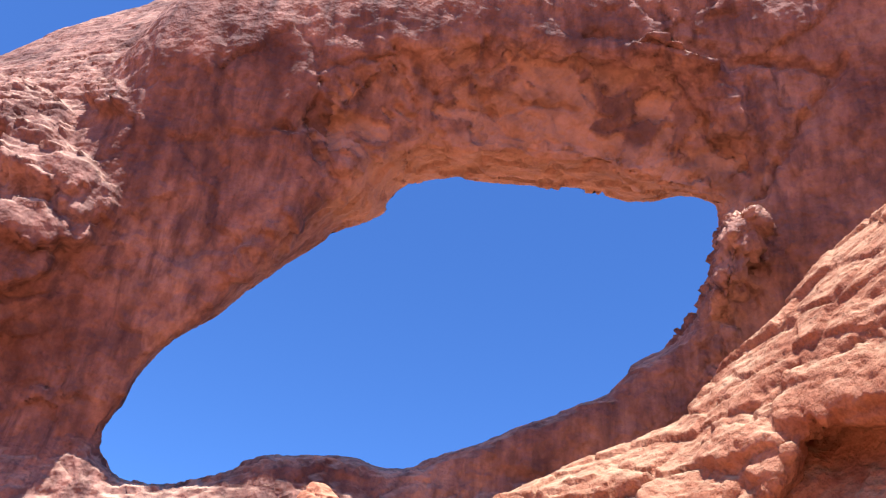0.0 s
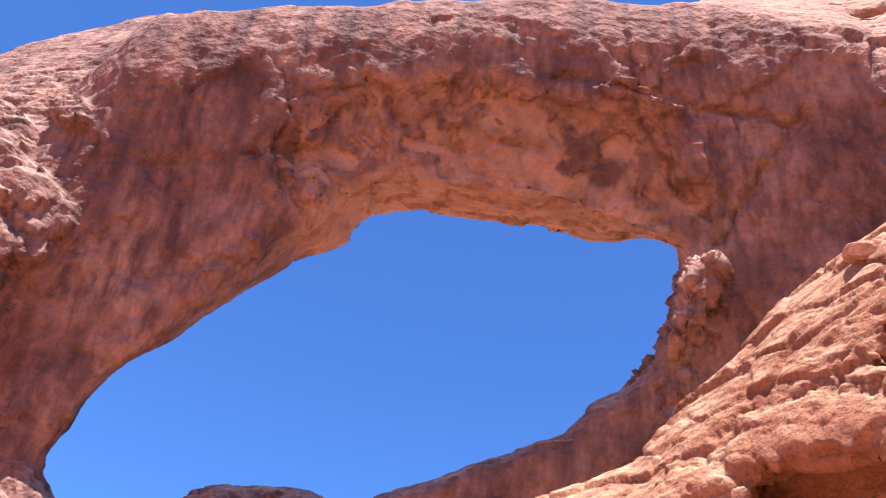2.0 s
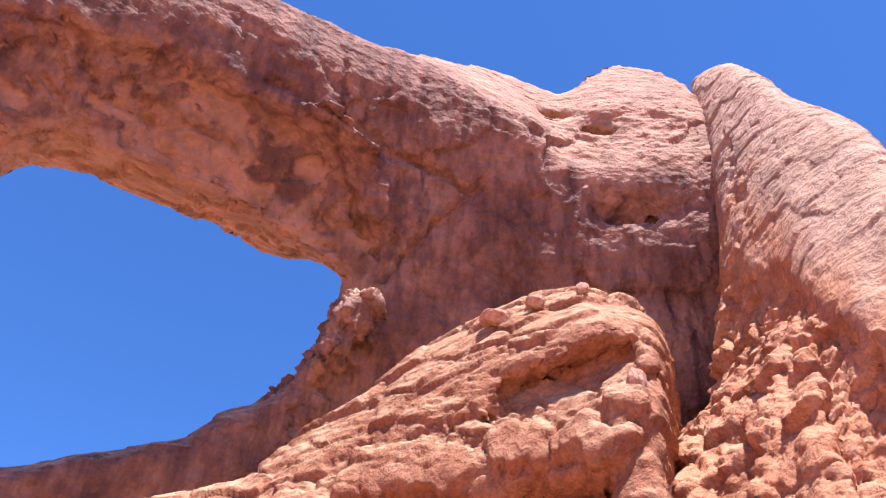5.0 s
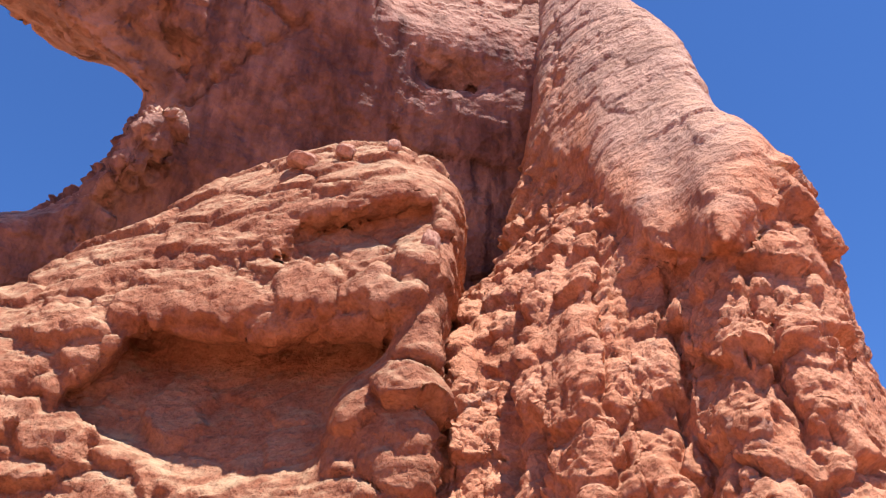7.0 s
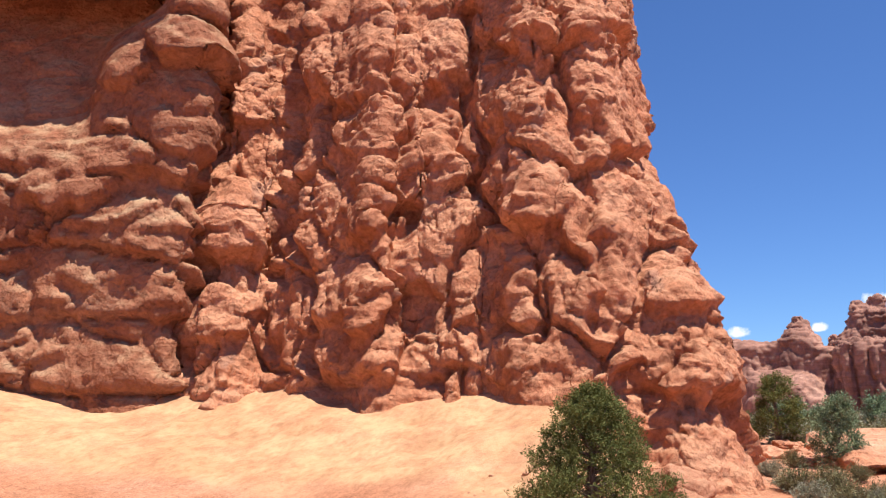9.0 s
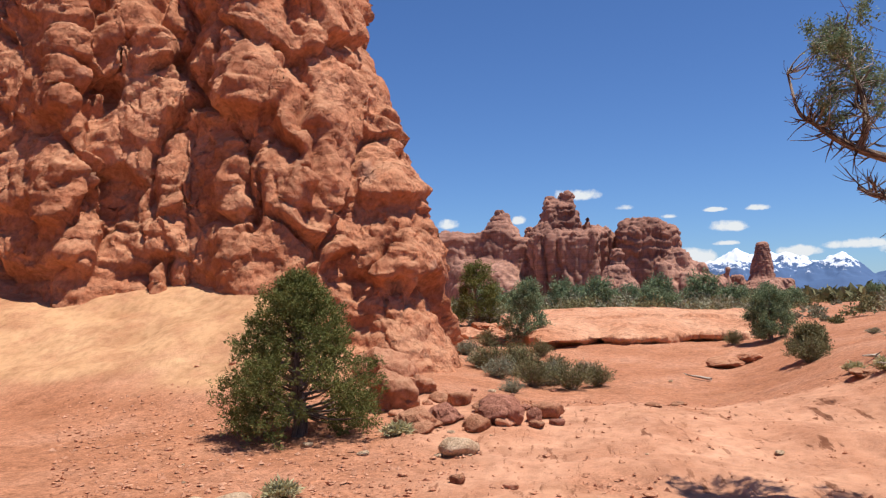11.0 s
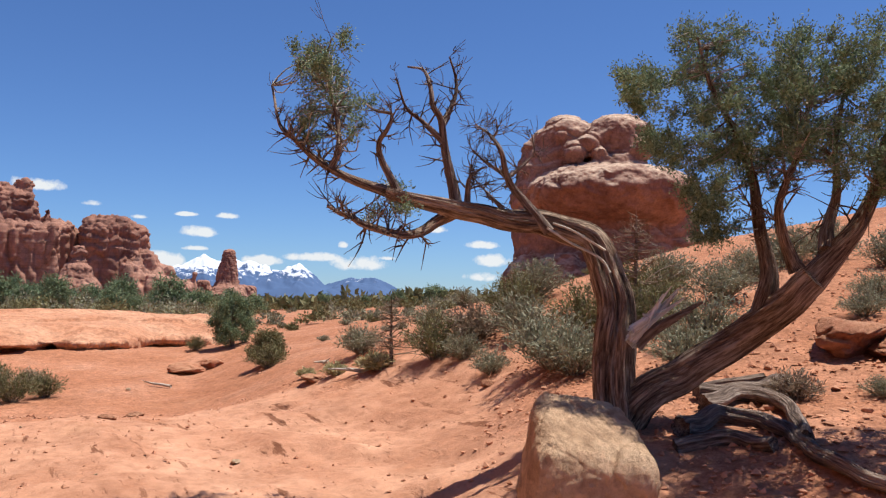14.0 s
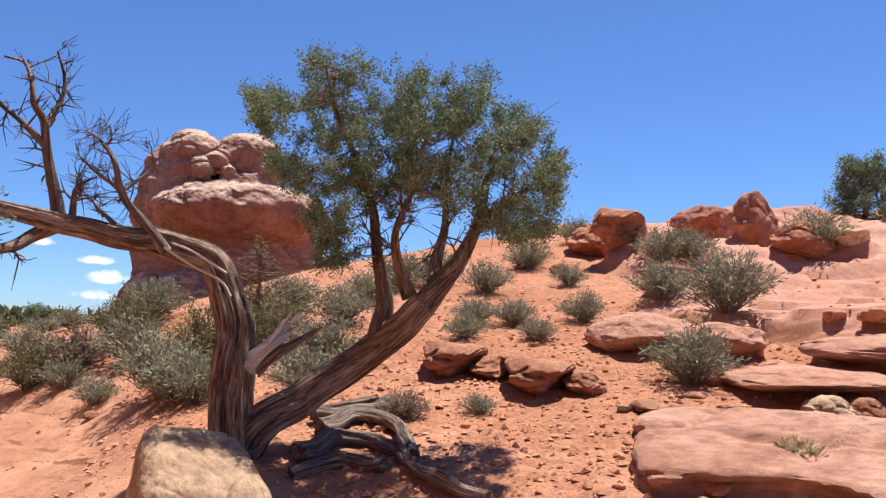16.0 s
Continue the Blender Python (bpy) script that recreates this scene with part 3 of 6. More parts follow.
    me.attributes.new("stained", "FLOAT", "POINT").data.foreach_set("value", np.clip(runs, 0, 1).astype(np.float32))
    el = np.degrees(np.arctan2(V[:, 2] - EYE, np.hypot(V[:, 0], V[:, 1])))
    az = np.degrees(np.arctan2(V[:, 0], V[:, 1]))
    # paler soffit and hollow: flaked patches, with bounce light painted in
    soffit = smooth(0.5, -0.5, el - np.interp(az, [p[0] for p in SOFFIT], [p[1] for p in SOFFIT]) + 0.5 * fbm(V * 0.6, 3)) * smooth(0.8, -0.8, inside)
    bare = smooth(0.9, -1.2, inside + 1.2 * fbm(V * 0.4, 3)) * (0.1 + 0.8 * spall)
    bare = np.maximum(bare, soffit * (0.8 + 0.2 * smooth(-0.6, 0.1, flakes)))
    # sunlight on the eastern shoulder, painted as a paler tone above its bend
    bare = np.maximum(bare, 0.85 * smooth(-1, 4, V[:, 2] - EYE - np.interp(V[:, 0], [10, 12.7, 19.5, 26, 32], [63, 50.5, 46, 41, 41]) + 2 * fbm(V * 0.3, 3)))
    me.attributes.new("spalled_lit", "FLOAT", "POINT").data.foreach_set("value", bare.astype(np.float32))
    return me


arch = tagged(new("sandstone_arch", build_arch()), "massive red sandstone arch with an open window and shaded overhanging face", "rock arch")


# ---- the cliff beside it ----
def polar(X, Y):
    return np.degrees(np.arctan2(X, Y)), np.hypot(X, Y)


def relief(V, Q, big, mid, small, squash=(1, 1, 1.2), strength=1.0, seed=0.0, joints=(), bosses=()):
    """Jointed, weathered blocks at three sizes over the named bosses and joints, under a fine roughness."""
    N = normals(V, Q)
    P = V * squash + seed
    warp = np.stack([fbm(P * 0.3 + s, 3) for s in (0, 31.7, 71.1)], 1)
    some = smooth(-0.35, 0.35, perlin(P * 0.35 + 2.2))
    out, cover = sculpt(V, joints, bosses, seed)
    disp = 0.5 * big * (1 - 0.8 * cover) * (slabs(P / big + 0.2 * warp, 0.3, 0.36, 0.32, 0.08, 0.23) + 0.1)
    disp += 0.36 * mid * (0.2 + 0.8 * some) * (1 - 0.5 * cover) * (slabs(P / mid + 0.25 * warp + 5.0, 0.42, 0.42, 0.34, 0.11, 0.27) + 0.1)
    disp += 0.1 * some * slabs(P / 0.46 + 0.4 * warp + 9.0, 0.6, 0.5, 0.3, 0.2, 0.25)
    disp += 0.17 * blocks(P / 0.8 + 0.3 * warp + 3.0, 0.05, 0.6, 0.35, 0.0) + 0.06 * blocks(P / 0.33 + 0.3 * warp + 7.0, 0.06, 0.7, 0.5, 0.0) + small * fbm(P * 1.3, 5, 0.6)
    thin = smooth(3.6, 2.2, V[:, 2] + 1.2 * warp[:, 1])
    disp = disp * (1 - 0.3 * thin) + 0.05 * thin * (np.abs(np.mod(V[:, 2] * 2.3 + 1.5 * warp[:, 0], 1.0) - 0.5) - 0.25) * 2
    return V + N * (strength * disp + 0.62 * out)[:, None]


# upright joints of the cliff: width and depth in metres, then headings and rises
CLIFF_JOINTS = [(0.2, 1.1, [(53.4, 28.5), (53.1, 22.0), (53.4, 18.8), (52.5, 15.6), (53.6, 11.0), (54.7, 7.3), (54.8, 1.8)]), (0.17, 0.9, [(60.4, 34), (59.9, 29.3), (59.6, 23.7), (60.6, 20.3), (60.0, 14), (61, 8), (60.6, 3)]),
                (0.17, 0.9, [(65.5, 30.5), (64.9, 27.7), (65.6, 23.2), (64.4, 19.0), (65.3, 15.9), (67.8, 12.4), (69.6, 10.9), (70, 5)]), (0.16, 0.8, [(70.6, 30), (71.2, 25.7), (72.3, 21.9), (72.7, 18.2), (73.4, 12), (74.6, 5)]),
                (0.2, 0.9, [(45.5, 25.9), (48.1, 23.8), (48.7, 21.2), (48.4, 18.5), (46, 16.5), (43, 15.5)]), (0.16, 0.6, [(48.4, 18.5), (50.8, 14), (51.6, 9.5), (52.2, 3)]), (0.16, 0.7, [(42.5, 16), (44, 12), (43.2, 8), (44.5, 3)]),
                (0.15, 0.5, [(55, 38), (57.5, 43), (58, 48)])]
# blocks that stand out of it: heading, rise, half width, half height, tilt in degrees, and how far they stand out
CLIFF_BOSSES = [(44.4, 21.6, 3.9, 2.2, -8, 1.0), (47.8, 12.2, 4.0, 2.9, 12, 1.0), (40.7, 9.6, 3.0, 2.7, 0, 0.9), (57.0, 8.0, 2.5, 2.1, 0, 0.8), (39.0, 5.3, 3.5, 1.5, 5, 0.8), (47.6, 5.8, 3.2, 1.7, 0, 0.8), (50.8, 7.6, 1.6, 1.6, 0, 0.7),
                (56.6, 24.5, 2.9, 4.2, 0, 0.9), (58.0, 18.6, 2.3, 2.0, 10, 0.8), (63.0, 18.0, 2.7, 2.2, -12, 0.8), (70.4, 14.6, 1.6, 2.3, 0, 0.8), (66.3, 8.8, 2.3, 2.6, 0, 0.5), (78.4, 7.6, 2.4, 1.8, 10, 0.8), (50.6, 20.4, 2.0, 2.0, 0, 0.8)]
CLIFF_LEDGES = [(34.5, 5.2, 3.0, 1.9, 10, 0.7), (31.2, 8.6, 3.2, 1.8, 15, 0.8), (42.3, 13.2, 2.2, 1.5, 20, 0.7), (57.2, 13.4, 2.2, 2.6, 25, 0.8), (62.6, 12.6, 1.8, 2.6, 0, 0.5), (68.0, 21.2, 2.3, 2.2, 12, 0.7), (67.9, 26.4, 2.2, 1.8, 0, 0.6),
                (73.9, 21.8, 1.6, 2.6, 0, 0.6), (76.0, 13.0, 1.7, 2.6, 0, 0.6), (62.6, 24.2, 1.8, 2.5, 0, 0.6), (74.0, 8.0, 2.0, 2.0, 0, 0.6), (80.6, 2.6, 1.5, 1.6, 0, 0.7), (58.4, 3.6, 3.0, 1.3, 0, 0.5), (66.0, 3.6, 3.0, 1.4, 0, 0.5)]
BUTTRESS_BOSSES = [(38.0, 29.4, 3.6, 1.6, 10, 0.9), (43.6, 29.8, 2.4, 1.7, -8, 0.9), (31.6, 27.9, 3.2, 1.5, 12, 0.9), (45.6, 32.2, 1.6, 1.5, 0, 0.8), (26.4, 27.0, 3.0, 1.5, 20, 0.8), (29.6, 20.4, 1.7, 2.2, -25, 0.7), (36.0, 26.7, 3.0, 1.0, 5, 0.8),
                   (41.5, 27.2, 3.0, 1.0, 0, 0.8), (24.0, 22.5, 2.4, 1.6, 10, 0.7), (22.5, 17.8, 2.2, 1.5, 0, 0.7), (27.0, 14.4, 2.4, 1.2, 0, 0.7), (32.6, 12.6, 2.6, 1.2, 0, 0.7), (37.6, 13.8, 2.4, 1.4, 8, 0.7), (21.0, 24.6, 2.4, 1.2, 25, 0.8)]
BUTTRESS_JOINTS = [(0.2, 0.6, [(30, 30.2), (33.5, 31.2), (38, 31.0), (42, 31.6), (46, 31)]), (0.2, 0.5, [(22, 26.5), (26, 29.4), (30, 30.2)]), (0.2, 0.6, [(20, 20), (23, 19.9), (25.5, 16.4), (30, 14), (37, 15)]), (0.16, 0.5, [(36.5, 25.6), (40, 28.4), (40.6, 31)])]


def build_cliff():
    lo, hi, h = (8, -6, -3), (58, 40, 61), 0.52
    X, Y, Z = lattice(lo, hi, h)
    A, D = polar(X, Y)
    z = Z - EYE
    low = np.interp(A, [38, 43, 47, 52, 56, 65, 75, 84], [27, 25, 23.6, 22.3, 21.3, 19.6, 18.6, 18.0])
    high = np.interp(A, [38, 46, 50, 53, 57, 62, 68, 75, 84], [34, 33, 30.5, 28, 25, 21.6, 19.6, 18.6, 18.0])
    low = low + 0.55 * np.sin(0.5 * A + 0.6) + 0.4 * np.sin(1.25 * A)
    k = smooth(14, 25, z)
    front = low * (1 - k) + high * k - 0.3 + 0.35 * np.maximum(z, 0) + np.where(z < 0, 0.5 * z, 0)
    # the smooth upper face bulges out over the jointed one
    over = np.degrees(np.arctan2(z, D)) - np.interp(A, [46, 50.5, 55, 59.6, 62, 65, 70.6, 72.6, 74, 77], [37, 38, 38.6, 37.6, 34.2, 31.3, 31.0, 32.9, 36, 38])
    front = front + 0.2 - 1.3 * smooth(-0.4, 1.0, over) * smooth(20, 4, over) * smooth(47, 56, A)
    rise = np.interp(A, [40, 43, 45, 48.7, 52, 54.8, 57.3, 60.5, 62.9, 64.6, 66.2, 69.3, 70.3, 71.3, 74, 76, 80],
                     [50, 52.6, 54.3, 55.0, 54.2, 52.2, 52.4, 52.2, 50.6, 48.6, 47.7, 46, 44.5, 42, 40.5, 37, 34])
    crest = z - np.tan(np.radians(rise)) * np.minimum(D, front + 3) + 0.2 * np.maximum(D - front - 3, 0)
    edge = np.interp(z, [-3, -1.4, 0, 0.5, 1.6, 2.05, 2.8, 3.6, 4.5, 5.6, 6.85, 8.6, 10, 12, 14.2, 16.7, 19, 20.3, 22.3, 23.6, 26.3],
                     [83.9, 83.3, 82.4, 82.0, 81.7, 80.9, 80.8, 79.8, 79.6, 78.8, 77.9, 77.4, 77.6, 77.5, 77.4, 77.9, 77.4, 76.4, 75.2, 73.4, 72.4])
    side = np.sin(np.radians(A - edge + 0.12 * np.maximum(D - 20, 0))) * D
    west = np.sin(np.radians(np.interp(z, [9, 13, 16, 19, 23, 26, 33, 40], [42.5, 45.6, 47.8, 49.8, 52.2, 53.3, 55.0, 55.8]) - A)) * D
    f = -union(-np.maximum(front - D, D - front - 26), -west, 2.0)
    f = -union(-f, -0.6 * crest, 1.5)
    f = -union(-f, -side, 3.2)
    # the long joint that parts the buttress from the cliff
    line = np.interp(z, [5, 13, 17, 22, 28, 34], [45.0, 46.6, 48.4, 50.2, 52.4, 55.5])
    line = line + 0.5 * np.sin(0.9 * z) + 0.3 * np.sin(2.1 * z + 1)
    joint = np.abs(np.sin(np.radians(A - line)) * D) - 0.1
    f = carve(f, np.maximum(np.maximum(joint, D - front - 1.6), z - 19), 0.9)
    V, Q = nets(f, lo, h)
    V, Q = refine(V, Q)
    c = V[Q].mean(1)
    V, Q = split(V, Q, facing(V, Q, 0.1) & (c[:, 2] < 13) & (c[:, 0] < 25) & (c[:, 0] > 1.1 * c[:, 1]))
    az, el = polar(V[:, 0], V[:, 1])[0], np.degrees(np.arctan2(V[:, 2] - EYE, np.hypot(V[:, 0], V[:, 1])))
    over = el - np.interp(az, [46, 50.5, 55, 59.6, 62, 65, 70.6, 72.6, 74, 77], [37, 38, 38.6, 37.6, 34.2, 31.3, 31.0, 32.9, 36, 38])
    strength = 1 - 0.8 * smooth(-0.6, 0.8, over)
    me = mesh_from("sandstone_cliff", relief(V, Q, 2.3, 1.05, 0.08, (1.1, 1.1, 0.9), strength, 0.0, CLIFF_JOINTS, CLIFF_BOSSES + CLIFF_LEDGES), Q, RED)
    # paler, pinker upper face: sunlight and hazy flare put into the colour
    worn = 0.8 * smooth(0, 9, over + 4 * fbm(V * 0.25, 3))
    me.attributes.new("spalled_lit", "FLOAT", "POINT").data.foreach_set("value", worn.astype(np.float32))
    return me


cliff = tagged(new("sandstone_cliff", build_cliff()), "tall red sandstone cliff of broken blocks and deep creases", "cliff")


ALCOVE = [(21.8, 20.0), (26.0, 25.7), (29.8, 24.9), (35.5, 26.2), (44.8, 27.8), (43.4, 24.8), (40.2, 22.6), (39.6, 17.2), (31.6, 15.4), (25.4, 18.6)]
SCOOP = [(34, 30.9), (36, 33.6), (40, 34.7), (44, 35.6), (47, 36.4), (47.4, 33.5), (44, 32.2), (38, 31.2)]


def build_buttress():
    lo, hi, h = (-2, 8, -3), (34, 44, 32), 0.5
    X, Y, Z = lattice(lo, hi, h)
    A, D = polar(X, Y)
    z = Z - EYE
    foot = np.interp(A, [0, 10, 20, 30, 36, 45, 52], [31, 30, 28.5, 26.5, 25, 23, 22.5])
    front = foot + 0.1 * np.maximum(z, 0)
    rise = np.interp(A, [-2, 5, 11.2, 17.8, 21, 25.8, 29, 33.8, 38.7, 42.7, 47, 49.5], [18, 21, 23.8, 26.3, 29.7, 33, 35.8, 38, 39.5, 40, 38.5, 37.5])
    crown = front + 4.5
    crest = z - np.tan(np.radians(rise)) * np.minimum(D, crown)
    side = np.sin(np.radians(A - (48.8 - 0.16 * (18 - z)))) * D
    f = np.maximum(front - D, D - front - 16)
    f = -union(-f, -0.7 * crest, 5.0)
    f = -union(-f, -side, 1.0)
    # a smooth alcove under an overhang, and a shaded scoop below the brow: deepest under their roofs
    E = np.degrees(np.arctan2(z, D))
    for shape, deep, foot_, roof in ((ALCOVE, 2.8, 15, 26), (SCOOP, 2.2, 31, 35.5)):
        w = 0.35 * np.sin(1.1 * X + 0.7 * Y + 1.7 * Z) + 0.25 * np.sin(2.3 * X - 1.9 * Z + 1)
        hole = polygon_distance(A * 0.91, E + w, [(a * 0.91, e) for a, e in shape]) * D * 0.019
        floor_ = front + 0.25 + deep * smooth(foot_ - 3, roof, E)
        f = carve(f, np.maximum(hole, D - floor_), 0.35)
    V, Q = nets(f, lo, h)
    V, Q = refine(V, Q)
    az, el = polar(V[:, 0], V[:, 1])[0], np.degrees(np.arctan2(V[:, 2] - EYE, np.hypot(V[:, 0], V[:, 1])))
    inside = polygon_distance(az * 0.91, el, [(a * 0.91, e) for a, e in ALCOVE]) * 0.5
    strength = 0.9 - 0.68 * smooth(0.5, 0.05, inside) - 0.45 * smooth(13.5, 16.5, V[:, 2])
    return mesh_from("sandstone_buttress", relief(V, Q, 2.4, 1.1, 0.08, (0.75, 0.75, 1.3), strength, 40.0, BUTTRESS_JOINTS, BUTTRESS_BOSSES), Q, DOME)


buttress = tagged(new("sandstone_buttress", build_buttress()), "pale sunlit sandstone buttress with a hollow alcove", "rock outcrop")

# ---- ground ----
def ground_fields(x, y):
    """Height of the ground, and how bare (slickrock) and how pale it is."""
    d = np.hypot(x, y)
    a = np.degrees(np.arctan2(x, y))
    p = np.stack([x, y, np.zeros_like(x)], 1)
    h = 0.1 * perlin(p * 0.15) * smooth(3, 12, d)
    s, c = math.sin(radians(155)), math.cos(radians(155))
    u, v = x * s + y * c, -x * c + y * s
    hill = np.interp(u, [0, 4.4, 6, 8, 12, 18, 25, 34, 60, 110], [0, 0.06, 0.6, 0.9, 1.6, 2.9, 4.7, 4.8, 3.0, 0.3])
    cap = np.interp(a, [100, 108, 115, 120, 128, 134, 146, 151], [0, 0.45, 1.0, 1.5, 2.3, 3.0, 4.2, 5.0])
    near_by = smooth(16, 6.5, d)
    h += np.minimum(hill * (smooth(100, 122, a) * (1 - near_by) + smooth(111, 126, a) * near_by), cap) * (1 - 0.85 * smooth(6, 22, -v * 0.3)) * (a > 0)
    foot = np.interp(a, [30, 36, 45, 52, 56, 65, 75, 84], [27, 25, 23, 22.3, 21.3, 19.6, 18.6, 18.0])
    wob = 1.2 * fbm(p * 0.35, 3) + 1.2 * perlin(p * 0.16 + 4)
    ap = np.clip((d - foot + 7.3 + 0.3 * wob) / 7.6, 0, 1.15) ** 1.25 * (1 - smooth(70, 79, a)) * smooth(-20, 30, a)
    h += 1.85 * ap + 0.12 * wob * ap
    h += 3 * smooth(14, 30, d) * (1 - smooth(20, 42, np.abs(a)))
    h -= 0.3 * smooth(12, 16, d) * (1 - smooth(23, 27, d)) * smooth(82, 90, a) * (1 - smooth(100, 108, a))
    # bare rock: apron, bench, the sloping pavement before the tree, the slabs on the hill
    edge = fbm(p * 0.5, 4)
    pave = smooth(-0.2, 0.25, 13.5 - d + 2.5 * edge) * smooth(76, 84, a + 5 * edge) * (1 - smooth(118 + 6 * smooth(8.5, 6.5, d), 124 + 6 * smooth(8.5, 6.5, d), a + 4 * edge))
    slab = smooth(0, 0.12, 0.5 * fbm(p * 0.3 + 3.3, 4) + (a - 155.5 - 7 * smooth(13, 11, d)) / 9) * smooth(9, 11, d + edge) * (1 - smooth(60, 90, d)) * smooth(146, 154, a) * (1 - smooth(200, 220, a))
    apron = smooth(0.05, 0.25, ap + 0.12 * edge)
    pave = pave * smooth(-0.75, -0.5, fbm(p * 0.33 + 6, 4))
    bare = np.maximum(apron, np.maximum(pave, slab))
    fine = 0.022 * fbm(p * 3.0, 4) + 0.03 * fbm(p * 0.9, 3)
    ledges = 0.02 * np.abs(np.mod(0.55 * fbm(p * (0.25, 0.5, 1), 3) * 3, 1.0) - 0.5)
    near = 1 - smooth(60, 120, d)
    steps = np.floor(7 * fbm(np.stack([0.35 * x + 0.1 * y, 0.9 * y - 0.3 * x, 0 * x], 1) + 8, 4)) / 7
    h += 0.1 * steps * bare * near * (1 - 0.4 * apron)
    h += near * (bare * (0.35 * fine + ledges * (1 - 0.5 * apron)) + (1 - bare) * fine) + 0.22 * slab + 0.55 * slab * np.floor(5 * fbm(np.stack([0.16 * x + 0.1 * y, 0.42 * y - 0.16 * x, 0 * x], 1) + 2, 4)) / 5
    h = h * (1 - smooth(150, 500, d)) - 0.4 * smooth(55, 120, d) * (a > 60) * (a < 125) - 3.0 * smooth(120, 900, d) - 8 * smooth(1000, 4800, d)
    return h, bare, apron + 2 * slab


def build_ground():
    r = np.concatenate([[0.02], np.linspace(0.4, 4, 12), np.linspace(4.06, 13, 170), np.linspace(13.1, 40, 190), 40 * 1.045 ** np.arange(1, 111)])
    a = np.radians(np.concatenate([np.arange(40, 175, 0.42), np.arange(175, 400, 3)]))
    Rr, Aa = np.meshgrid(r, a, indexing="ij")
    x, y = (Rr * np.sin(Aa)).ravel(), (Rr * np.cos(Aa)).ravel()
    h, bare, pale = ground_fields(x, y)
    n, m = len(r), len(a)
    i, j = np.meshgrid(np.arange(n - 1), np.arange(m), indexing="ij")
    k = (j + 1) % m
    Q = np.stack([i * m + j, i * m + k, (i + 1) * m + k, (i + 1) * m + j], -1).reshape(-1, 4)[:, ::-1]
    me = mesh_from("ground", np.stack([x, y, h], 1), Q, ground_material())
    for name, val in (("bare", bare), ("pale", np.mod(pale, 2) * (pale < 1.5)), ("slab", np.clip(pale / 2, 0, 1) * (pale > 1.02))):
        at = me.attributes.new(name, "FLOAT", "POINT")
        at.data.foreach_set("value", val.astype(np.float32))
    return me


def ground_material():
    """Red grit where there is soil, pink and cream slickrock where it is bare."""
    m = rock("desert_ground", [(0.37, 0.155, 0.083), (0.445, 0.2, 0.114), (0.515, 0.26, 0.165)], 4.0, 0.5, 0.0, 0.0, patch=0.45, fine=20)
    n, l = m.node_tree.nodes, m.node_tree.links
    b = n["Principled BSDF"]
    soil = b.inputs["Base Color"].links[0].from_socket
    tc = n.new("ShaderNodeTexCoord")

    def tex(scale, detail, stretch=(1, 1, 1)):
        mp = n.new("ShaderNodeMapping")
        mp.inputs["Scale"].default_value, mp.inputs["Rotation"].default_value = stretch, (0, 0, 0.35)
        l.new(tc.outputs["Object"], mp.inputs["Vector"])
        t = n.new("ShaderNodeTexNoise")
        t.inputs["Scale"].default_value, t.inputs["Detail"].default_value, t.inputs["Roughness"].default_value = scale, detail, 0.65
        l.new(mp.outputs[0], t.inputs["Vector"])
        return t.outputs["Fac"]

    def ramp(fac, lo, hi, a=0.3, c=0.7):
        r = n.new("ShaderNodeValToRGB")
        r.color_ramp.elements[0].position, r.color_ramp.elements[0].color = a, (*lo, 1)
        r.color_ramp.elements[1].position, r.color_ramp.elements[1].color = c, (*hi, 1)
        l.new(fac, r.inputs[0])
        return r.outputs[0]

    def mix(fac, a, c, kind="MIX"):
        x = n.new("ShaderNodeMix")
        x.data_type, x.blend_type = "RGBA", kind
        if isinstance(fac, float):
            x.inputs[0].default_value = fac
        else:
            l.new(fac, x.inputs[0])
        l.new(a, x.inputs[6])
        l.new(c, x.inputs[7])
        return x.outputs[2]

    pink = ramp(tex(0.6, 8, (0.5, 1.4, 1)), (0.47, 0.225, 0.135), (0.6, 0.335, 0.22))
    cream = ramp(tex(0.5, 8, (1, 1, 1)), (0.48, 0.262, 0.138), (0.57, 0.345, 0.195))
    grit = ramp(tex(26.0, 4), (0.62, 0.58, 0.55), (1.12, 1.1, 1.08), 0.35, 0.6)
    at = [n.new("ShaderNodeAttribute") for _ in range(3)]
    at[0].attribute_name, at[1].attribute_name, at[2].attribute_name = "bare", "pale", "slab"
    rose = ramp(tex(0.5, 8, (0.5, 1.4, 1)), (0.43, 0.21, 0.15), (0.57, 0.325, 0.24))
    # thin cracks and worn scars, darker than the rock and dented in
    scars = ramp(tex(1.5, 7, (0.45, 2.6, 1)), (0.42, 0.34, 0.3), (1, 1, 1), 0.355, 0.39)
    flaw = ramp(tex(4.2, 5, (0.35, 2.4, 1)), (0.5, 0.42, 0.38), (1, 1, 1), 0.35, 0.39)
    stain = ramp(tex(0.9, 6), (0.8, 0.74, 0.7), (1.05, 1.04, 1.03), 0.35, 0.55)
    pink = mix(1.0, mix(0.8, pink, flaw, "MULTIPLY"), scars, "MULTIPLY")
    stone = mix(at[2].outputs["Fac"], mix(at[1].outputs["Fac"], pink, cream), rose)
    stone = mix(0.75, stone, ramp(tex(5.0, 8, (0.8, 1.2, 1)), (0.7, 0.64, 0.6), (1.1, 1.08, 1.06), 0.3, 0.55), "MULTIPLY")
    stone = mix(0.9, stone, stain, "MULTIPLY")
    dent = n.new("ShaderNodeBump")
    dent.inputs["Strength"].default_value, dent.inputs["Distance"].default_value = 0.4, 0.02
    l.new(mix(1.0, scars, flaw, "MULTIPLY"), dent.inputs["Height"])
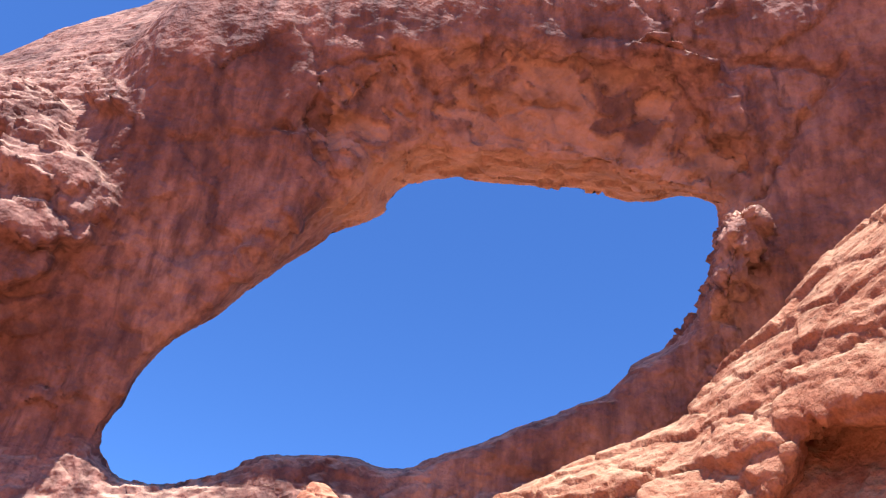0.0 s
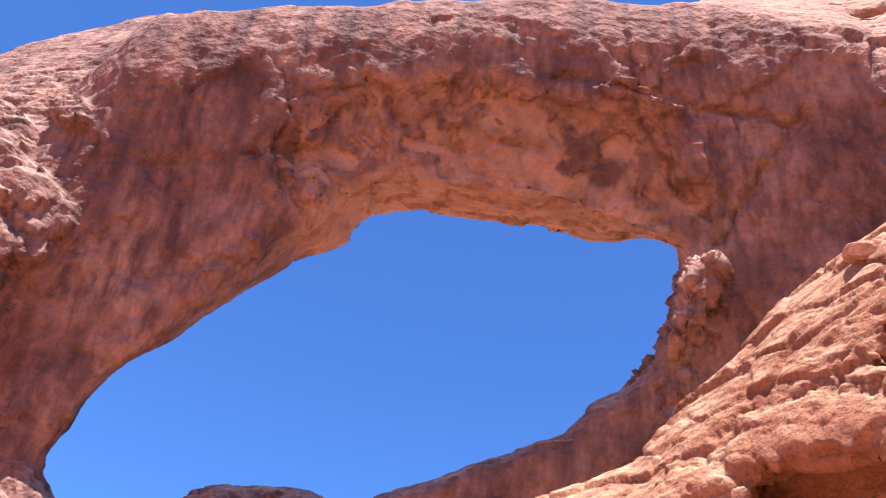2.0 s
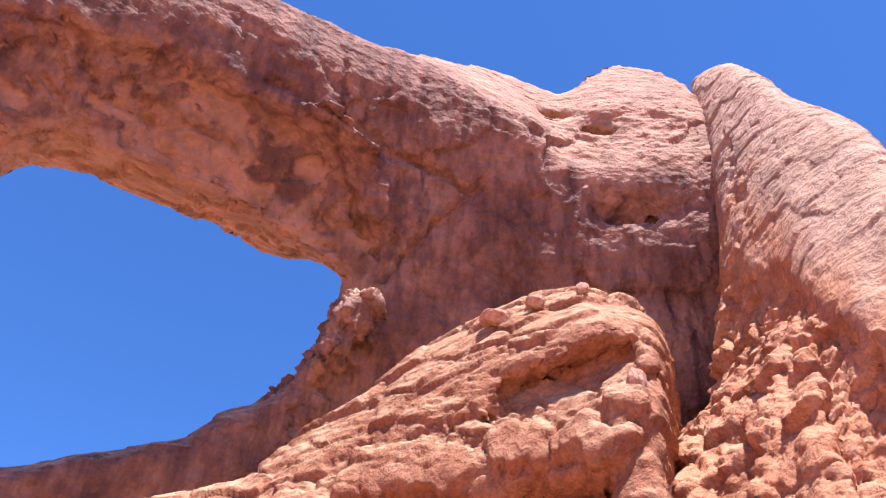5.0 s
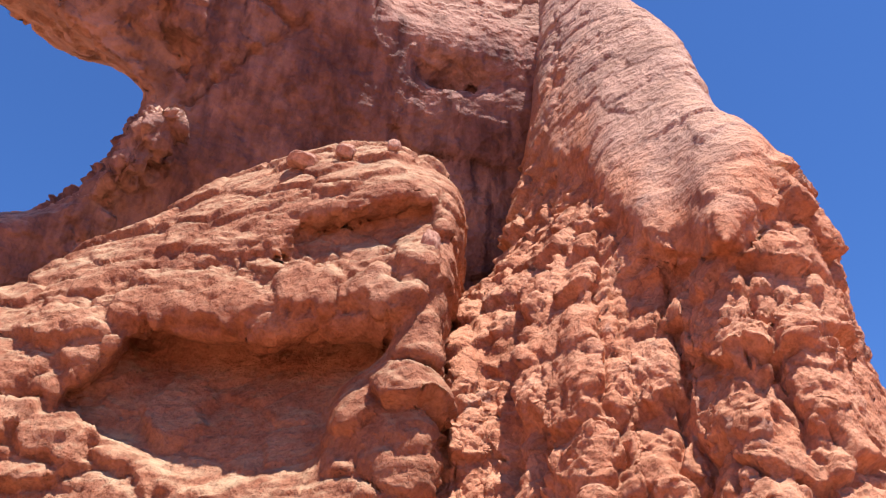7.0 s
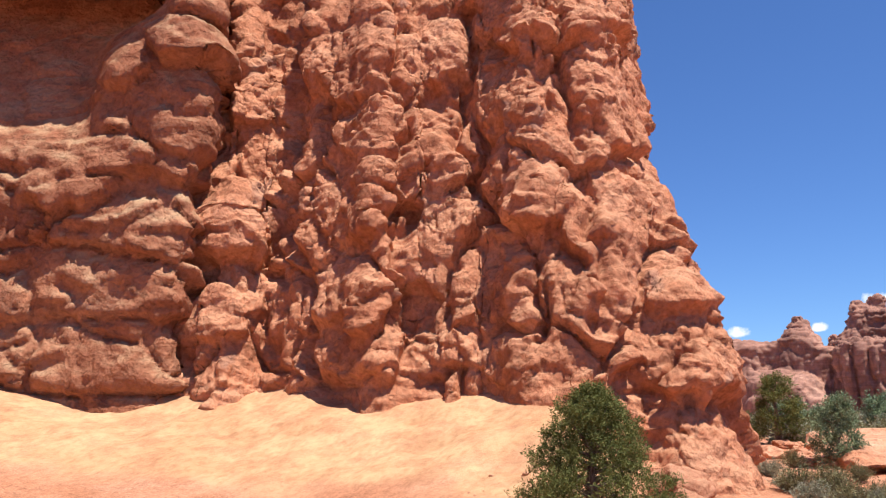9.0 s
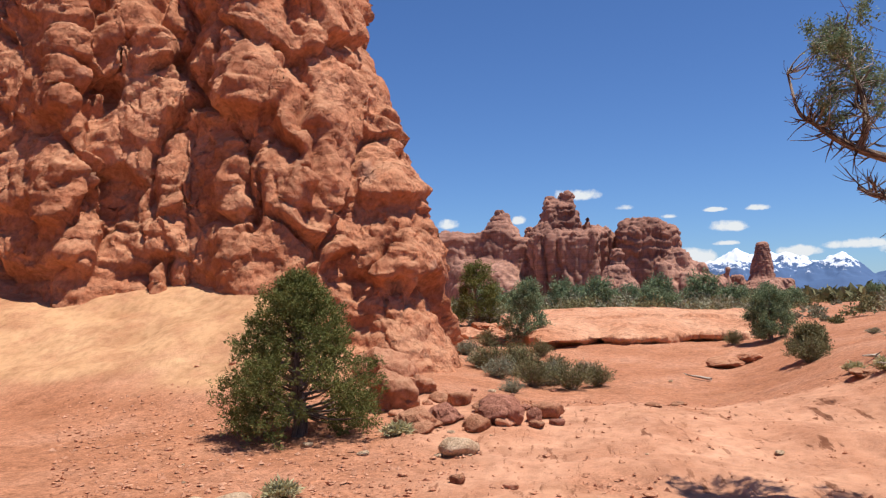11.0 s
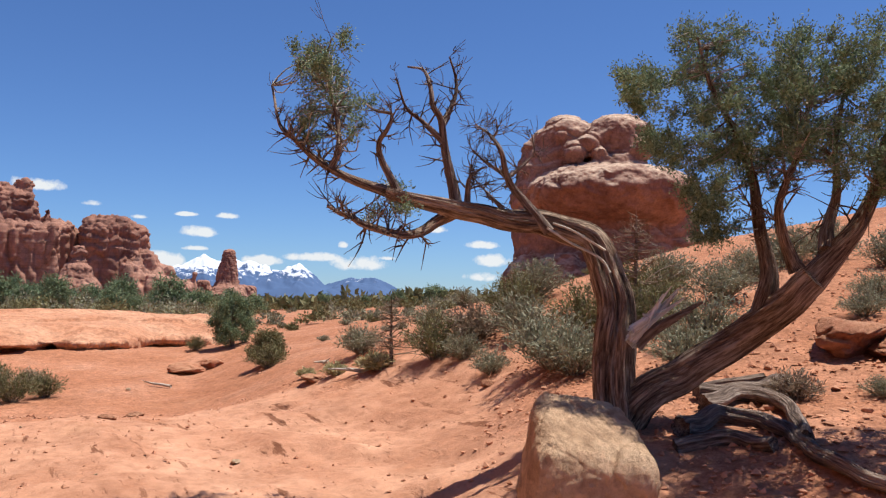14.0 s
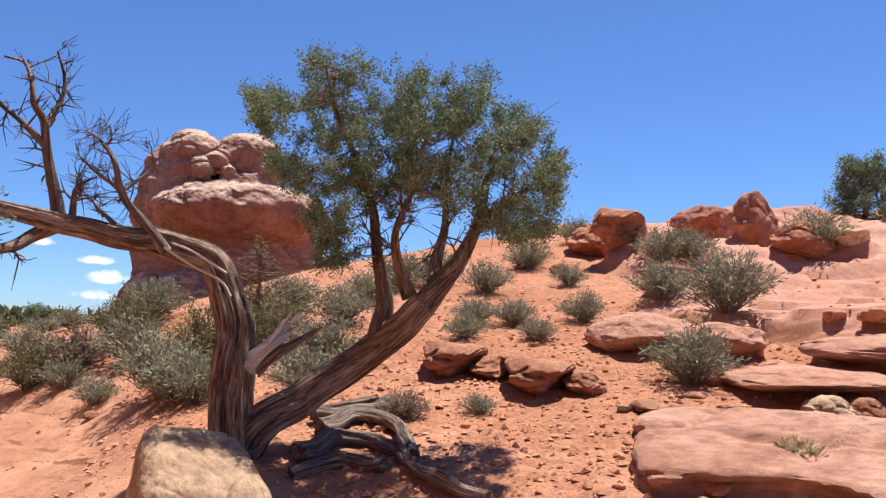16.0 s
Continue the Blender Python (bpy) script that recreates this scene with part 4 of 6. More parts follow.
    l.new(b.inputs["Normal"].links[0].from_socket, dent.inputs["Normal"])
    l.new(dent.outputs[0], b.inputs["Normal"])
    dusted = n.new("ShaderNodeMath")
    dusted.operation = "MULTIPLY"
    l.new(at[0].outputs["Fac"], dusted.inputs[0])
    l.new(ramp(tex(1.1, 9), (0.55, 0.55, 0.55), (1, 1, 1), 0.4, 0.52), dusted.inputs[1])
    l.new(mix(dusted.outputs[0], mix(0.8, soil, grit, "MULTIPLY"), stone), b.inputs["Base Color"])
    return m


ground = tagged(new("ground", build_ground()), "red desert soil with bare pink and cream slickrock", "ground", kind="structure")


def height_at(x, y):
    return float(ground_fields(np.array([float(x)]), np.array([float(y)]))[0][0])


VIEW = Vector((0.3, 0.0, EYE))
TREE_VIEW = Vector((0.62, -0.08, 1.65))


def spot(az, el, origin=VIEW, far=140.0):
    """Where a line of sight from the lookout meets the ground."""
    v = aim(az, el)
    s = np.concatenate([np.arange(3, 40, 0.1), np.arange(40, far, 0.5)])
    x, y, z = origin.x + v.x * s, origin.y + v.y * s, origin.z + v.z * s
    g = ground_fields(x, y)[0]
    k = np.argmax(z <= g) if (z <= g).any() else len(s) - 1
    return Vector((x[k], y[k], g[k]))


def away(az, d, origin=VIEW):
    v = aim(az, 0) * d + origin
    return Vector((v.x, v.y, height_at(v.x, v.y)))


def build_bench():
    """A low bench of slickrock beyond the wash, with an undercut lip."""
    lo, hi, h = (24, -16, -1.6), (66, 3, 2.4), 0.3
    X, Y, Z = lattice(lo, hi, h)
    A, D = polar(X, Y)
    lip = 26.6 + 0.9 * np.sin(0.9 * A) + 0.5 * np.sin(2.3 * A + 1) + 3.0 * smooth(91, 87, A) + 0.25 * (A - 95)
    top = 0.22 + 0.008 * np.minimum(D - lip, 16) + 0.36 * smooth(0, 3.5, D - lip) + 0.12 * np.sin(0.5 * X + 0.4 * Y) - 0.06 * np.maximum(D - 44, 0)
    f = np.maximum(Z - top, lip - D)
    f = np.maximum(f, 0.02 * (D - 64))
    f = np.maximum(f, np.sin(np.radians(86.5 - A)) * D)
    f = np.maximum(f, np.sin(np.radians(A - 102.6)) * D)
    under = np.sqrt(((D - lip) / 1.2) ** 2 + ((Z + 0.15) / 0.32) ** 2) - 1
    f = carve(f, under * 0.3, 0.1)
    V, Q = nets(f, lo, h)
    V = relax(V, Q, 1)
    V, Q = split(V, Q)
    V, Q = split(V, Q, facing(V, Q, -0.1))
    return mesh_from("slickrock_bench", relief(V, Q, 2.6, 0.9, 0.1, (0.4, 0.4, 2.0), 0.34, 90.0), Q, SLICK)


tagged(new("slickrock_bench", build_bench()), "low pink slickrock bench with a shadowed undercut lip", "rock ledge")


# ---- far rocks, mountains ----
FAR_ROCK = rock("banded_sandstone", [(0.23, 0.112, 0.084), (0.36, 0.185, 0.135), (0.47, 0.27, 0.2)], 0.6, 0.8, 0.8, 0.5, patch=0.09, fine=2.0)
PALE_ROCK = rock("capped_sandstone", [(0.19, 0.095, 0.07), (0.29, 0.16, 0.12), (0.4, 0.25, 0.19)], 1.2, 0.9, 0.3, 0.3, patch=0.15, dust_and_sun=(0.6, 0.44, 0.33))


def towers(name, az0, dist, cols, voxel, material, band, rough, seed, label, category, flute=0.12):
    """A rock group of tapering columns: heading, rise of the top, half width in degrees, depth offset in metres, taper, rise of the base."""
    m = dist * math.pi / 180
    c = aim(az0, 0)
    side = Vector((c.y, -c.x, 0))
    xs = [((a - az0) * m, w * m) for a, e, w, o, t, b in cols]
    zmax = max(e for _, e, _, _, _, _ in cols) * m * 1.03 + 3
    lo = (min(x - 1.5 * w for x, w in xs) - 3, -max(o + 2.2 * w * m for a, e, w, o, t, b in cols) - 4, -2)
    hi = (max(x + 1.5 * w for x, w in xs) + 3, max(2.2 * w * m - o for a, e, w, o, t, b in cols) + 4, zmax)
    X, Y, Z = lattice(lo, hi, voxel)
    f = None
    for (a, e, w, o, t, b), (x, wm) in zip(cols, xs):
        top, bot = math.tan(radians(e)) * dist + EYE, math.tan(radians(b)) * dist + EYE
        k = np.clip((Z - bot) / max(top - bot, 0.1), 0, 1)
        r = wm * (1 + t * (0.5 - k))
        q = (((np.abs(X - x) / r) ** 3.5 + (np.abs(Y + o) / (1.3 * r)) ** 3.5) ** (1 / 3.5) - 1) * np.minimum(r, wm)
        g = -union(-q, -(Z - top), (0.3 if flute < 0.5 else 0.55) * wm)
        if b > 0:
            g = -union(-g, -(bot - Z), 0.4 * wm)
        f = g if f is None else union(f, g, 0.12 * wm)
    V, Q = nets(f, lo, voxel)
    V = relax(V, Q, 1)
    V, Q = split(V, Q)
    V, Q = split(V, Q)
    N = normals(V, Q)
    P = V + seed
    warp = np.stack([fbm(P * 0.5 / rough + s, 2) for s in (0, 31.7, 71.1)], 1)
    flat = 1 - np.abs(N[:, 2])
    upper = smooth(0.42, 0.6, V[:, 2] / zmax + 0.15 * warp[:, 1])
    saw = np.mod(V[:, 2] / (3.0 * band) + 0.6 * warp[:, 0], 1.0)
    disp = band * flat * (0.35 + 0.65 * upper) * (0.5 - np.abs(saw - 0.7) * 1.2)
    calm = np.interp(flute, [0.12, 0.5], [0.8, 0.3])
    disp += calm * rough * (1 - 0.55 * upper) * rounded(P / rough * (1, 1, flute) + 0.2 * warp, 0.3, 0.6, 0.4)
    disp += 0.3 * calm * rough * (0.35 + upper) * rounded(P / (0.6 * rough) * (1, 1, 1.3) + 0.2 * warp, 0.4, 0.7, 0.4)
    disp += 0.04 * rough * fbm(P * 3 / rough, 3)
    V = V + N * disp[:, None]
    me = mesh_from(name, V, Q, material)
    ob = new(name, me)
    ob.matrix_world = Matrix(((side.x, c.x, 0, c.x * dist), (side.y, c.y, 0, c.y * dist), (0, 0, 1, 0), (0, 0, 0, 1)))
    return tagged(ob, label, category)


towers("banded_butte", 85.5, 150, [(83.2, 4.4, 1.2, 0, 0.2, 0), (84.9, 4.3, 0.8, 0, 0.2, 0), (86.6, 4.9, 1.35, 0, 0.3, 0), (86.6, 5.9, 0.6, 0, 0.3, 3),
                                   (86.0, 2.2, 1.9, 4, 0.3, 0), (88.0, 3.9, 0.75, 3, 0.1, 0), (84.6, 2.4, 1.6, 3, 0.2, 0), (88.9, 2.2, 0.8, 2, 0.1, 0), (86.2, 1.5, 0.7, 9, 0.3, 0), (87.4, 0.9, 0.8, 10, 0.5, 0)],
       1.0, FAR_ROCK, 1.1, 2.4, 11.0, "layered pale red sandstone butte with stepped ledges", "butte", 0.5)
towers("turreted_butte", 91.2, 150, [(90.9, 4.1, 2.3, 2.5, -0.1, 0), (93.2, 4.2, 0.9, 2.5, -0.05, 0), (90.4, 5.2, 1.5, 0, 0.5, 2), (90.2, 6.4, 0.9, 0, 0.4, 3), (90.0, 6.7, 0.42, 0, 0.2, 4), (91.15, 7.0, 0.5, -1, 0.0, 3),
                                     (91.0, 6.0, 0.9, 1, 0.3, 3), (92.45, 5.15, 0.36, 1, 0.4, 0), (93.35, 4.5, 0.8, 0, 0.1, 0), (94.1, 3.9, 0.6, 0, 0.1, 0), (88.9, 4.5, 0.7, 1, 0.1, 0), (89.2, 2.9, 0.8, 4, -0.1, 0)],
       0.9, FAR_ROCK, 0.6, 2.0, 23.0, "tall dark red butte crowned by broken towers", "butte")
towers("domed_butte", 96.7, 148, [(96.0, 4.9, 1.55, 0, 0.1, 0), (95.6, 4.3, 1.2, 2, -0.1, 0), (97.3, 4.5, 1.1, 0, 0.0, 0), (95.1, 4.1, 0.8, 0, 0.1, 0), (98.2, 2.7, 0.9, 4, 0.4, 0), (99.2, 1.9, 0.8, 5, 0.4, 0),
                                  (100.3, 1.1, 0.7, 5, 0.4, 0), (98.8, 1.3, 0.7, 8, 0.4, 0), (97.5, 1.9, 0.8, 7, 0.4, 0), (101.2, 1.5, 0.35, 4, 0.3, 0)],
       0.9, FAR_ROCK, 0.6, 2.0, 35.0, "rounded red sandstone butte with a rubble skirt", "butte", 0.3)
towers("knobbed_rock", 94.3, 128, [(94.3, 1.9, 1.0, 0, 0.4, 0), (94.35, 3.0, 0.42, 0, 0.1, 1.5), (93.6, 1.0, 0.7, 2, 0.3, 0), (95.0, 0.9, 0.7, 2, 0.3, 0)],
       0.5, FAR_ROCK, 0.5, 1.3, 47.0, "small knob of red sandstone in the scrub", "rock", 0.8)
towers("rock_spire", 103.5, 150, [(103.5, 3.1, 0.58, 0, 0.75, 0), (103.2, 2.2, 0.5, 0, 0.7, 0), (103.5, 0.7, 1.1, 1, 0.4, 0), (101.9, 1.0, 0.5, 1, 0.3, 0), (104.7, 0.7, 0.6, 1, 0.3, 0), (101.2, 0.4, 0.9, 1, 0.3, 0)],
       0.5, FAR_ROCK, 0.12, 0.8, 59.0, "lone red sandstone spire on a low pedestal", "rock spire", 0.3)


def mushroom_butte():
    """A dark stem under a broad pale shelf, with a leaning dome and a nest of knobs on top."""
    dist, m = 60.0, 60.0 * math.pi / 180
    c = aim(128, 0)
    lo, hi, h = (-9, -7, -1), (9, 8, 17), 0.3
    X, Y, Z = lattice(lo, hi, h)
    f = None
    # heading, rise, depth towards the viewer in metres, half width, half depth, half height in degrees, blend
    for a, e, o, w, d, t, k in ((125.0, 5.5, -2.0, 2.9, 3.4, 7.2, 0.5), (128.0, 3.0, -0.8, 3.3, 3.2, 4.2, 0.6), (131.2, 2.4, -1.2, 2.4, 2.8, 4.0, 0.5), (128.9, 7.2, 1.0, 5.4, 4.0, 1.95, 0.35), (131.6, 7.0, 0.6, 2.5, 2.8, 1.75, 0.5), (126.0, 10.6, -1.2, 2.0, 2.4, 2.2, 0.5),
                                (129.3, 10.7, -0.4, 2.5, 2.4, 1.9, 0.3), (130.5, 9.9, 1.1, 1.15, 1.2, 0.85, 0.12), (127.5, 10.3, 1.6, 0.75, 0.8, 0.62, 0.08), (126.5, 9.75, 1.7, 0.8, 0.8, 0.75, 0.08), (128.0, 9.5, 2.1, 0.6, 0.6, 0.55, 0.06),
                                (129.0, 9.2, 1.6, 1.5, 1.0, 0.5, 0.08), (133.0, 3.6, -1.8, 2.0, 2.4, 3.4, 0.3), (125.6, 1.6, 2.4, 1.9, 1.9, 1.6, 0.3), (128.4, 1.2, 3.0, 1.7, 1.7, 1.3, 0.3), (123.2, 1.4, 0.8, 1.6, 1.7, 1.6, 0.3)):
        g = ball(X, Y, Z, ((a - 128) * m, -o, math.tan(radians(e)) * dist + EYE), (w * m, d * m, t * m))
        f = g if f is None else union(f, g, k)
    V, Q = nets(f, lo, h)
    V, Q = split(*split(relax(V, Q, 1), Q))
    warp = np.stack([fbm(V * 0.4 + q, 2) for q in (0, 31.7, 71.1)], 1)
    flat = 1 - np.abs(normals(V, Q)[:, 2])
    disp = 0.5 * (slabs(V * (0.42, 0.42, 0.5) + 0.3 * warp, 0.25, 0.3, 0.2, 0.12, 0.1)) + 0.12 * fbm(V * 0.9, 5, 0.6) + 0.1 * flat * np.sin(4.2 * V[:, 2] + 4 * warp[:, 0])
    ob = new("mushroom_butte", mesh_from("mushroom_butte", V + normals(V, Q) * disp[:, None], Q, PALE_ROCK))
    side = Vector((c.y, -c.x, 0))
    ob.matrix_world = Matrix(((side.x, c.x, 0, c.x * dist), (side.y, c.y, 0, c.y * dist), (0, 0, 1, 0), (0, 0, 0, 1)))
    return tagged(ob, "mushroom-shaped sandstone butte with a pale overhanging shelf", "butte")


mushroom_butte()


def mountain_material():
    m = bpy.data.materials.new("haze_blue_mountain")
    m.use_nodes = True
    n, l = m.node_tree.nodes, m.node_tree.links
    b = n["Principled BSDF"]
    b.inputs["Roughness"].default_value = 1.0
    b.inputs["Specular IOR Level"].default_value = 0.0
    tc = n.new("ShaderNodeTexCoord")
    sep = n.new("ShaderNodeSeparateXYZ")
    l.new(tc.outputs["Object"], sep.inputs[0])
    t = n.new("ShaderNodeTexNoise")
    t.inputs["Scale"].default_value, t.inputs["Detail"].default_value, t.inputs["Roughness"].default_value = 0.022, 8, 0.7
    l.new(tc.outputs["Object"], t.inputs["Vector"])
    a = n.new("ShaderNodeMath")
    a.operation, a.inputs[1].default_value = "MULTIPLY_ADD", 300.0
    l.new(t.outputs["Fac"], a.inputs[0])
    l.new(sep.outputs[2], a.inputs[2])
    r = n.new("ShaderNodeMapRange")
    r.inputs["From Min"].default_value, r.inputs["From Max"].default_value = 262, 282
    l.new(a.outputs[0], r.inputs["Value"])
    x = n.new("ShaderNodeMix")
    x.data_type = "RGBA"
    # the blue of distant haze is put into the base colour, below the snow
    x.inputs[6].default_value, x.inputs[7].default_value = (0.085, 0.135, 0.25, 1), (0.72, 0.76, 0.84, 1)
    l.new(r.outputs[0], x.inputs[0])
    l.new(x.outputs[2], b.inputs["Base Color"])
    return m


def build_mountains():
    az = np.arange(86, 136, 0.09)
    u = np.linspace(-1, 1, 60)
    A, U = np.meshgrid(az, u, indexing="ij")
    crest = np.interp(A, [86, 96, 99, 100.9, 102.0, 102.9, 103.9, 105.7, 107, 108.1, 109.9, 111.7, 112.6, 113.7, 115.3, 116.6, 119, 136], [0.3, 0.8, 1.4, 1.9, 2.4, 2.1, 2.3, 1.9, 1.9, 2.1, 0.9, 1.3, 1.4, 1.2, 0.5, 0.3, 0.2, 0.1])
    D = 4300 + 350 * U
    x, y = D * np.sin(np.radians(A)), D * np.cos(np.radians(A))
    p = np.stack([x.ravel(), y.ravel(), np.zeros(x.size)], 1)
    ridge = (1 - np.abs(fbm(p * 0.006, 5))).reshape(A.shape)
    shape = np.clip(1 - np.abs(U), 0, 1) ** 0.8
    z = 4300 * np.radians(crest * 1.2) * (shape * (0.72 + 0.33 * ridge)) - 12
    n, m = A.shape
    i, j = np.meshgrid(np.arange(n - 1), np.arange(m - 1), indexing="ij")
    Q = np.stack([i * m + j, i * m + j + 1, (i + 1) * m + j + 1, (i + 1) * m + j], -1).reshape(-1, 4)
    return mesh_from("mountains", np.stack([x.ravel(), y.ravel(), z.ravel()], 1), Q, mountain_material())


tagged(new("backdrop", build_mountains()), "distant mountains with painted haze blue and snow on their peaks", "mountains", kind="structure")


# ---- plants ----
def leaf_material(name, dark, light):
    m = bpy.data.materials.new(name)
    m.use_nodes = True
    n, l = m.node_tree.nodes, m.node_tree.links
    b = n["Principled BSDF"]
    b.inputs["Roughness"].default_value = 0.75
    b.inputs["Specular IOR Level"].default_value = 0.2
    geo = n.new("ShaderNodeNewGeometry")
    r = n.new("ShaderNodeValToRGB")
    r.color_ramp.elements[0].color, r.color_ramp.elements[1].color = (*dark, 1), (*light, 1)
    l.new(geo.outputs["Random Per Island"], r.inputs[0])
    l.new(r.outputs[0], b.inputs["Base Color"])
    tr = n.new("ShaderNodeBsdfTranslucent")
    l.new(r.outputs[0], tr.inputs[0])
    mx = n.new("ShaderNodeMixShader")
    mx.inputs[0].default_value = 0.2
    l.new(b.outputs[0], mx.inputs[1])
    l.new(tr.outputs[0], mx.inputs[2])
    l.new(mx.outputs[0], n["Material Output"].inputs[0])
    return m


def bark_material(name, cols):
    """Wood with long fibres: the grain runs along each limb."""
    m = bpy.data.materials.new(name)
    m.use_nodes = True
    n, l = m.node_tree.nodes, m.node_tree.links
    b = n["Principled BSDF"]
    b.inputs["Roughness"].default_value, b.inputs["Specular IOR Level"].default_value = 0.85, 0.2
    g = n.new("ShaderNodeAttribute")
    g.attribute_name = "grain"
    fac = []
    for scale, detail in ((26.0, 4), (95.0, 5)):
        t = n.new("ShaderNodeTexNoise")
        t.inputs["Scale"].default_value, t.inputs["Detail"].default_value, t.inputs["Roughness"].default_value = scale, detail, 0.65
        l.new(g.outputs["Vector"], t.inputs["Vector"])
        fac.append(t.outputs["Fac"])
    mean = n.new("ShaderNodeMath")
    mean.operation = "ADD"
    l.new(fac[0], mean.inputs[0])
    l.new(fac[1], mean.inputs[1])
    r = n.new("ShaderNodeValToRGB")
    r.color_ramp.elements[0].position, r.color_ramp.elements[0].color = 0.4, (*cols[0], 1)
    r.color_ramp.elements[1].position, r.color_ramp.elements[1].color = 0.6, (*cols[2], 1)
    r.color_ramp.elements.new(0.5).color = (*cols[1], 1)
    half = n.new("ShaderNodeMath")
    half.operation, half.inputs[1].default_value = "MULTIPLY", 0.5
    l.new(mean.outputs[0], half.inputs[0])
    l.new(half.outputs[0], r.inputs[0])
    l.new(r.outputs[0], b.inputs["Base Color"])
    bp = n.new("ShaderNodeBump")
    bp.inputs["Strength"].default_value, bp.inputs["Distance"].default_value = 1.0, 0.03
    l.new(mean.outputs[0], bp.inputs["Height"])
    l.new(bp.outputs[0], b.inputs["Normal"])
    return m


JUNIPER = leaf_material("juniper_leaf", (0.09, 0.13, 0.065), (0.275, 0.345, 0.2))
GREEN = leaf_material("dark_juniper_leaf", (0.075, 0.088, 0.02), (0.2, 0.205, 0.065))
SAGE = leaf_material("sage_leaf", (0.16, 0.16, 0.1), (0.37, 0.36, 0.255))
BRUSH = leaf_material("brush_leaf", (0.105, 0.1, 0.045), (0.26, 0.24, 0.12))
YELLOW = leaf_material("yellow_leaf", (0.17, 0.18, 0.05), (0.38, 0.37, 0.14))
STRAW = leaf_material("straw_blade", (0.3, 0.27, 0.13), (0.6, 0.53, 0.32))
DRY = leaf_material("dry_twig", (0.18, 0.13, 0.09), (0.38, 0.29, 0.21))
BARK = bark_material("juniper_bark", [(0.06, 0.036, 0.025), (0.23, 0.152, 0.105), (0.5, 0.375, 0.285)])
DEAD = bark_material("bleached_wood", [(0.3, 0.24, 0.19), (0.52, 0.45, 0.38), (0.72, 0.66, 0.58)])
# a lighter copy of the bleached wood, with sunlight on the stump painted in
BLEACHED = bark_material("splintered_wood", [(0.5, 0.44, 0.37), (0.72, 0.66, 0.58), (0.85, 0.8, 0.73)])
DARKWOOD = bark_material("weathered_wood", [(0.07, 0.045, 0.035), (0.2, 0.14, 0.11), (0.38, 0.29, 0.24)])


def path_points(pts, step):
    """A smooth line through control points, with their last column carried along (the radius)."""
    P = np.array([(*p, ) for p in pts], float)
    if len(P) < 3:
        t = np.linspace(0, 1, max(3, int(np.linalg.norm(P[1, :3] - P[0, :3]) / step)))[:, None]
        return P[0] * (1 - t) + P[-1] * t
    E = np.concatenate([[2 * P[0] - P[1]], P, [2 * P[-1] - P[-2]]])
    out = []
    for k in range(1, len(E) - 2):
        n = max(2, int(np.linalg.norm(E[k + 1, :3] - E[k, :3]) / step))
        t = np.arange(n)[:, None] / n
        a, b, c, d = E[k - 1:k + 3]
        out.append(0.5 * (2 * b + (c - a) * t + (2 * a - 5 * b + 4 * c - d) * t ** 2 + (3 * b - a - 3 * c + d) * t ** 3))
    return np.concatenate(out + [P[-1:]])


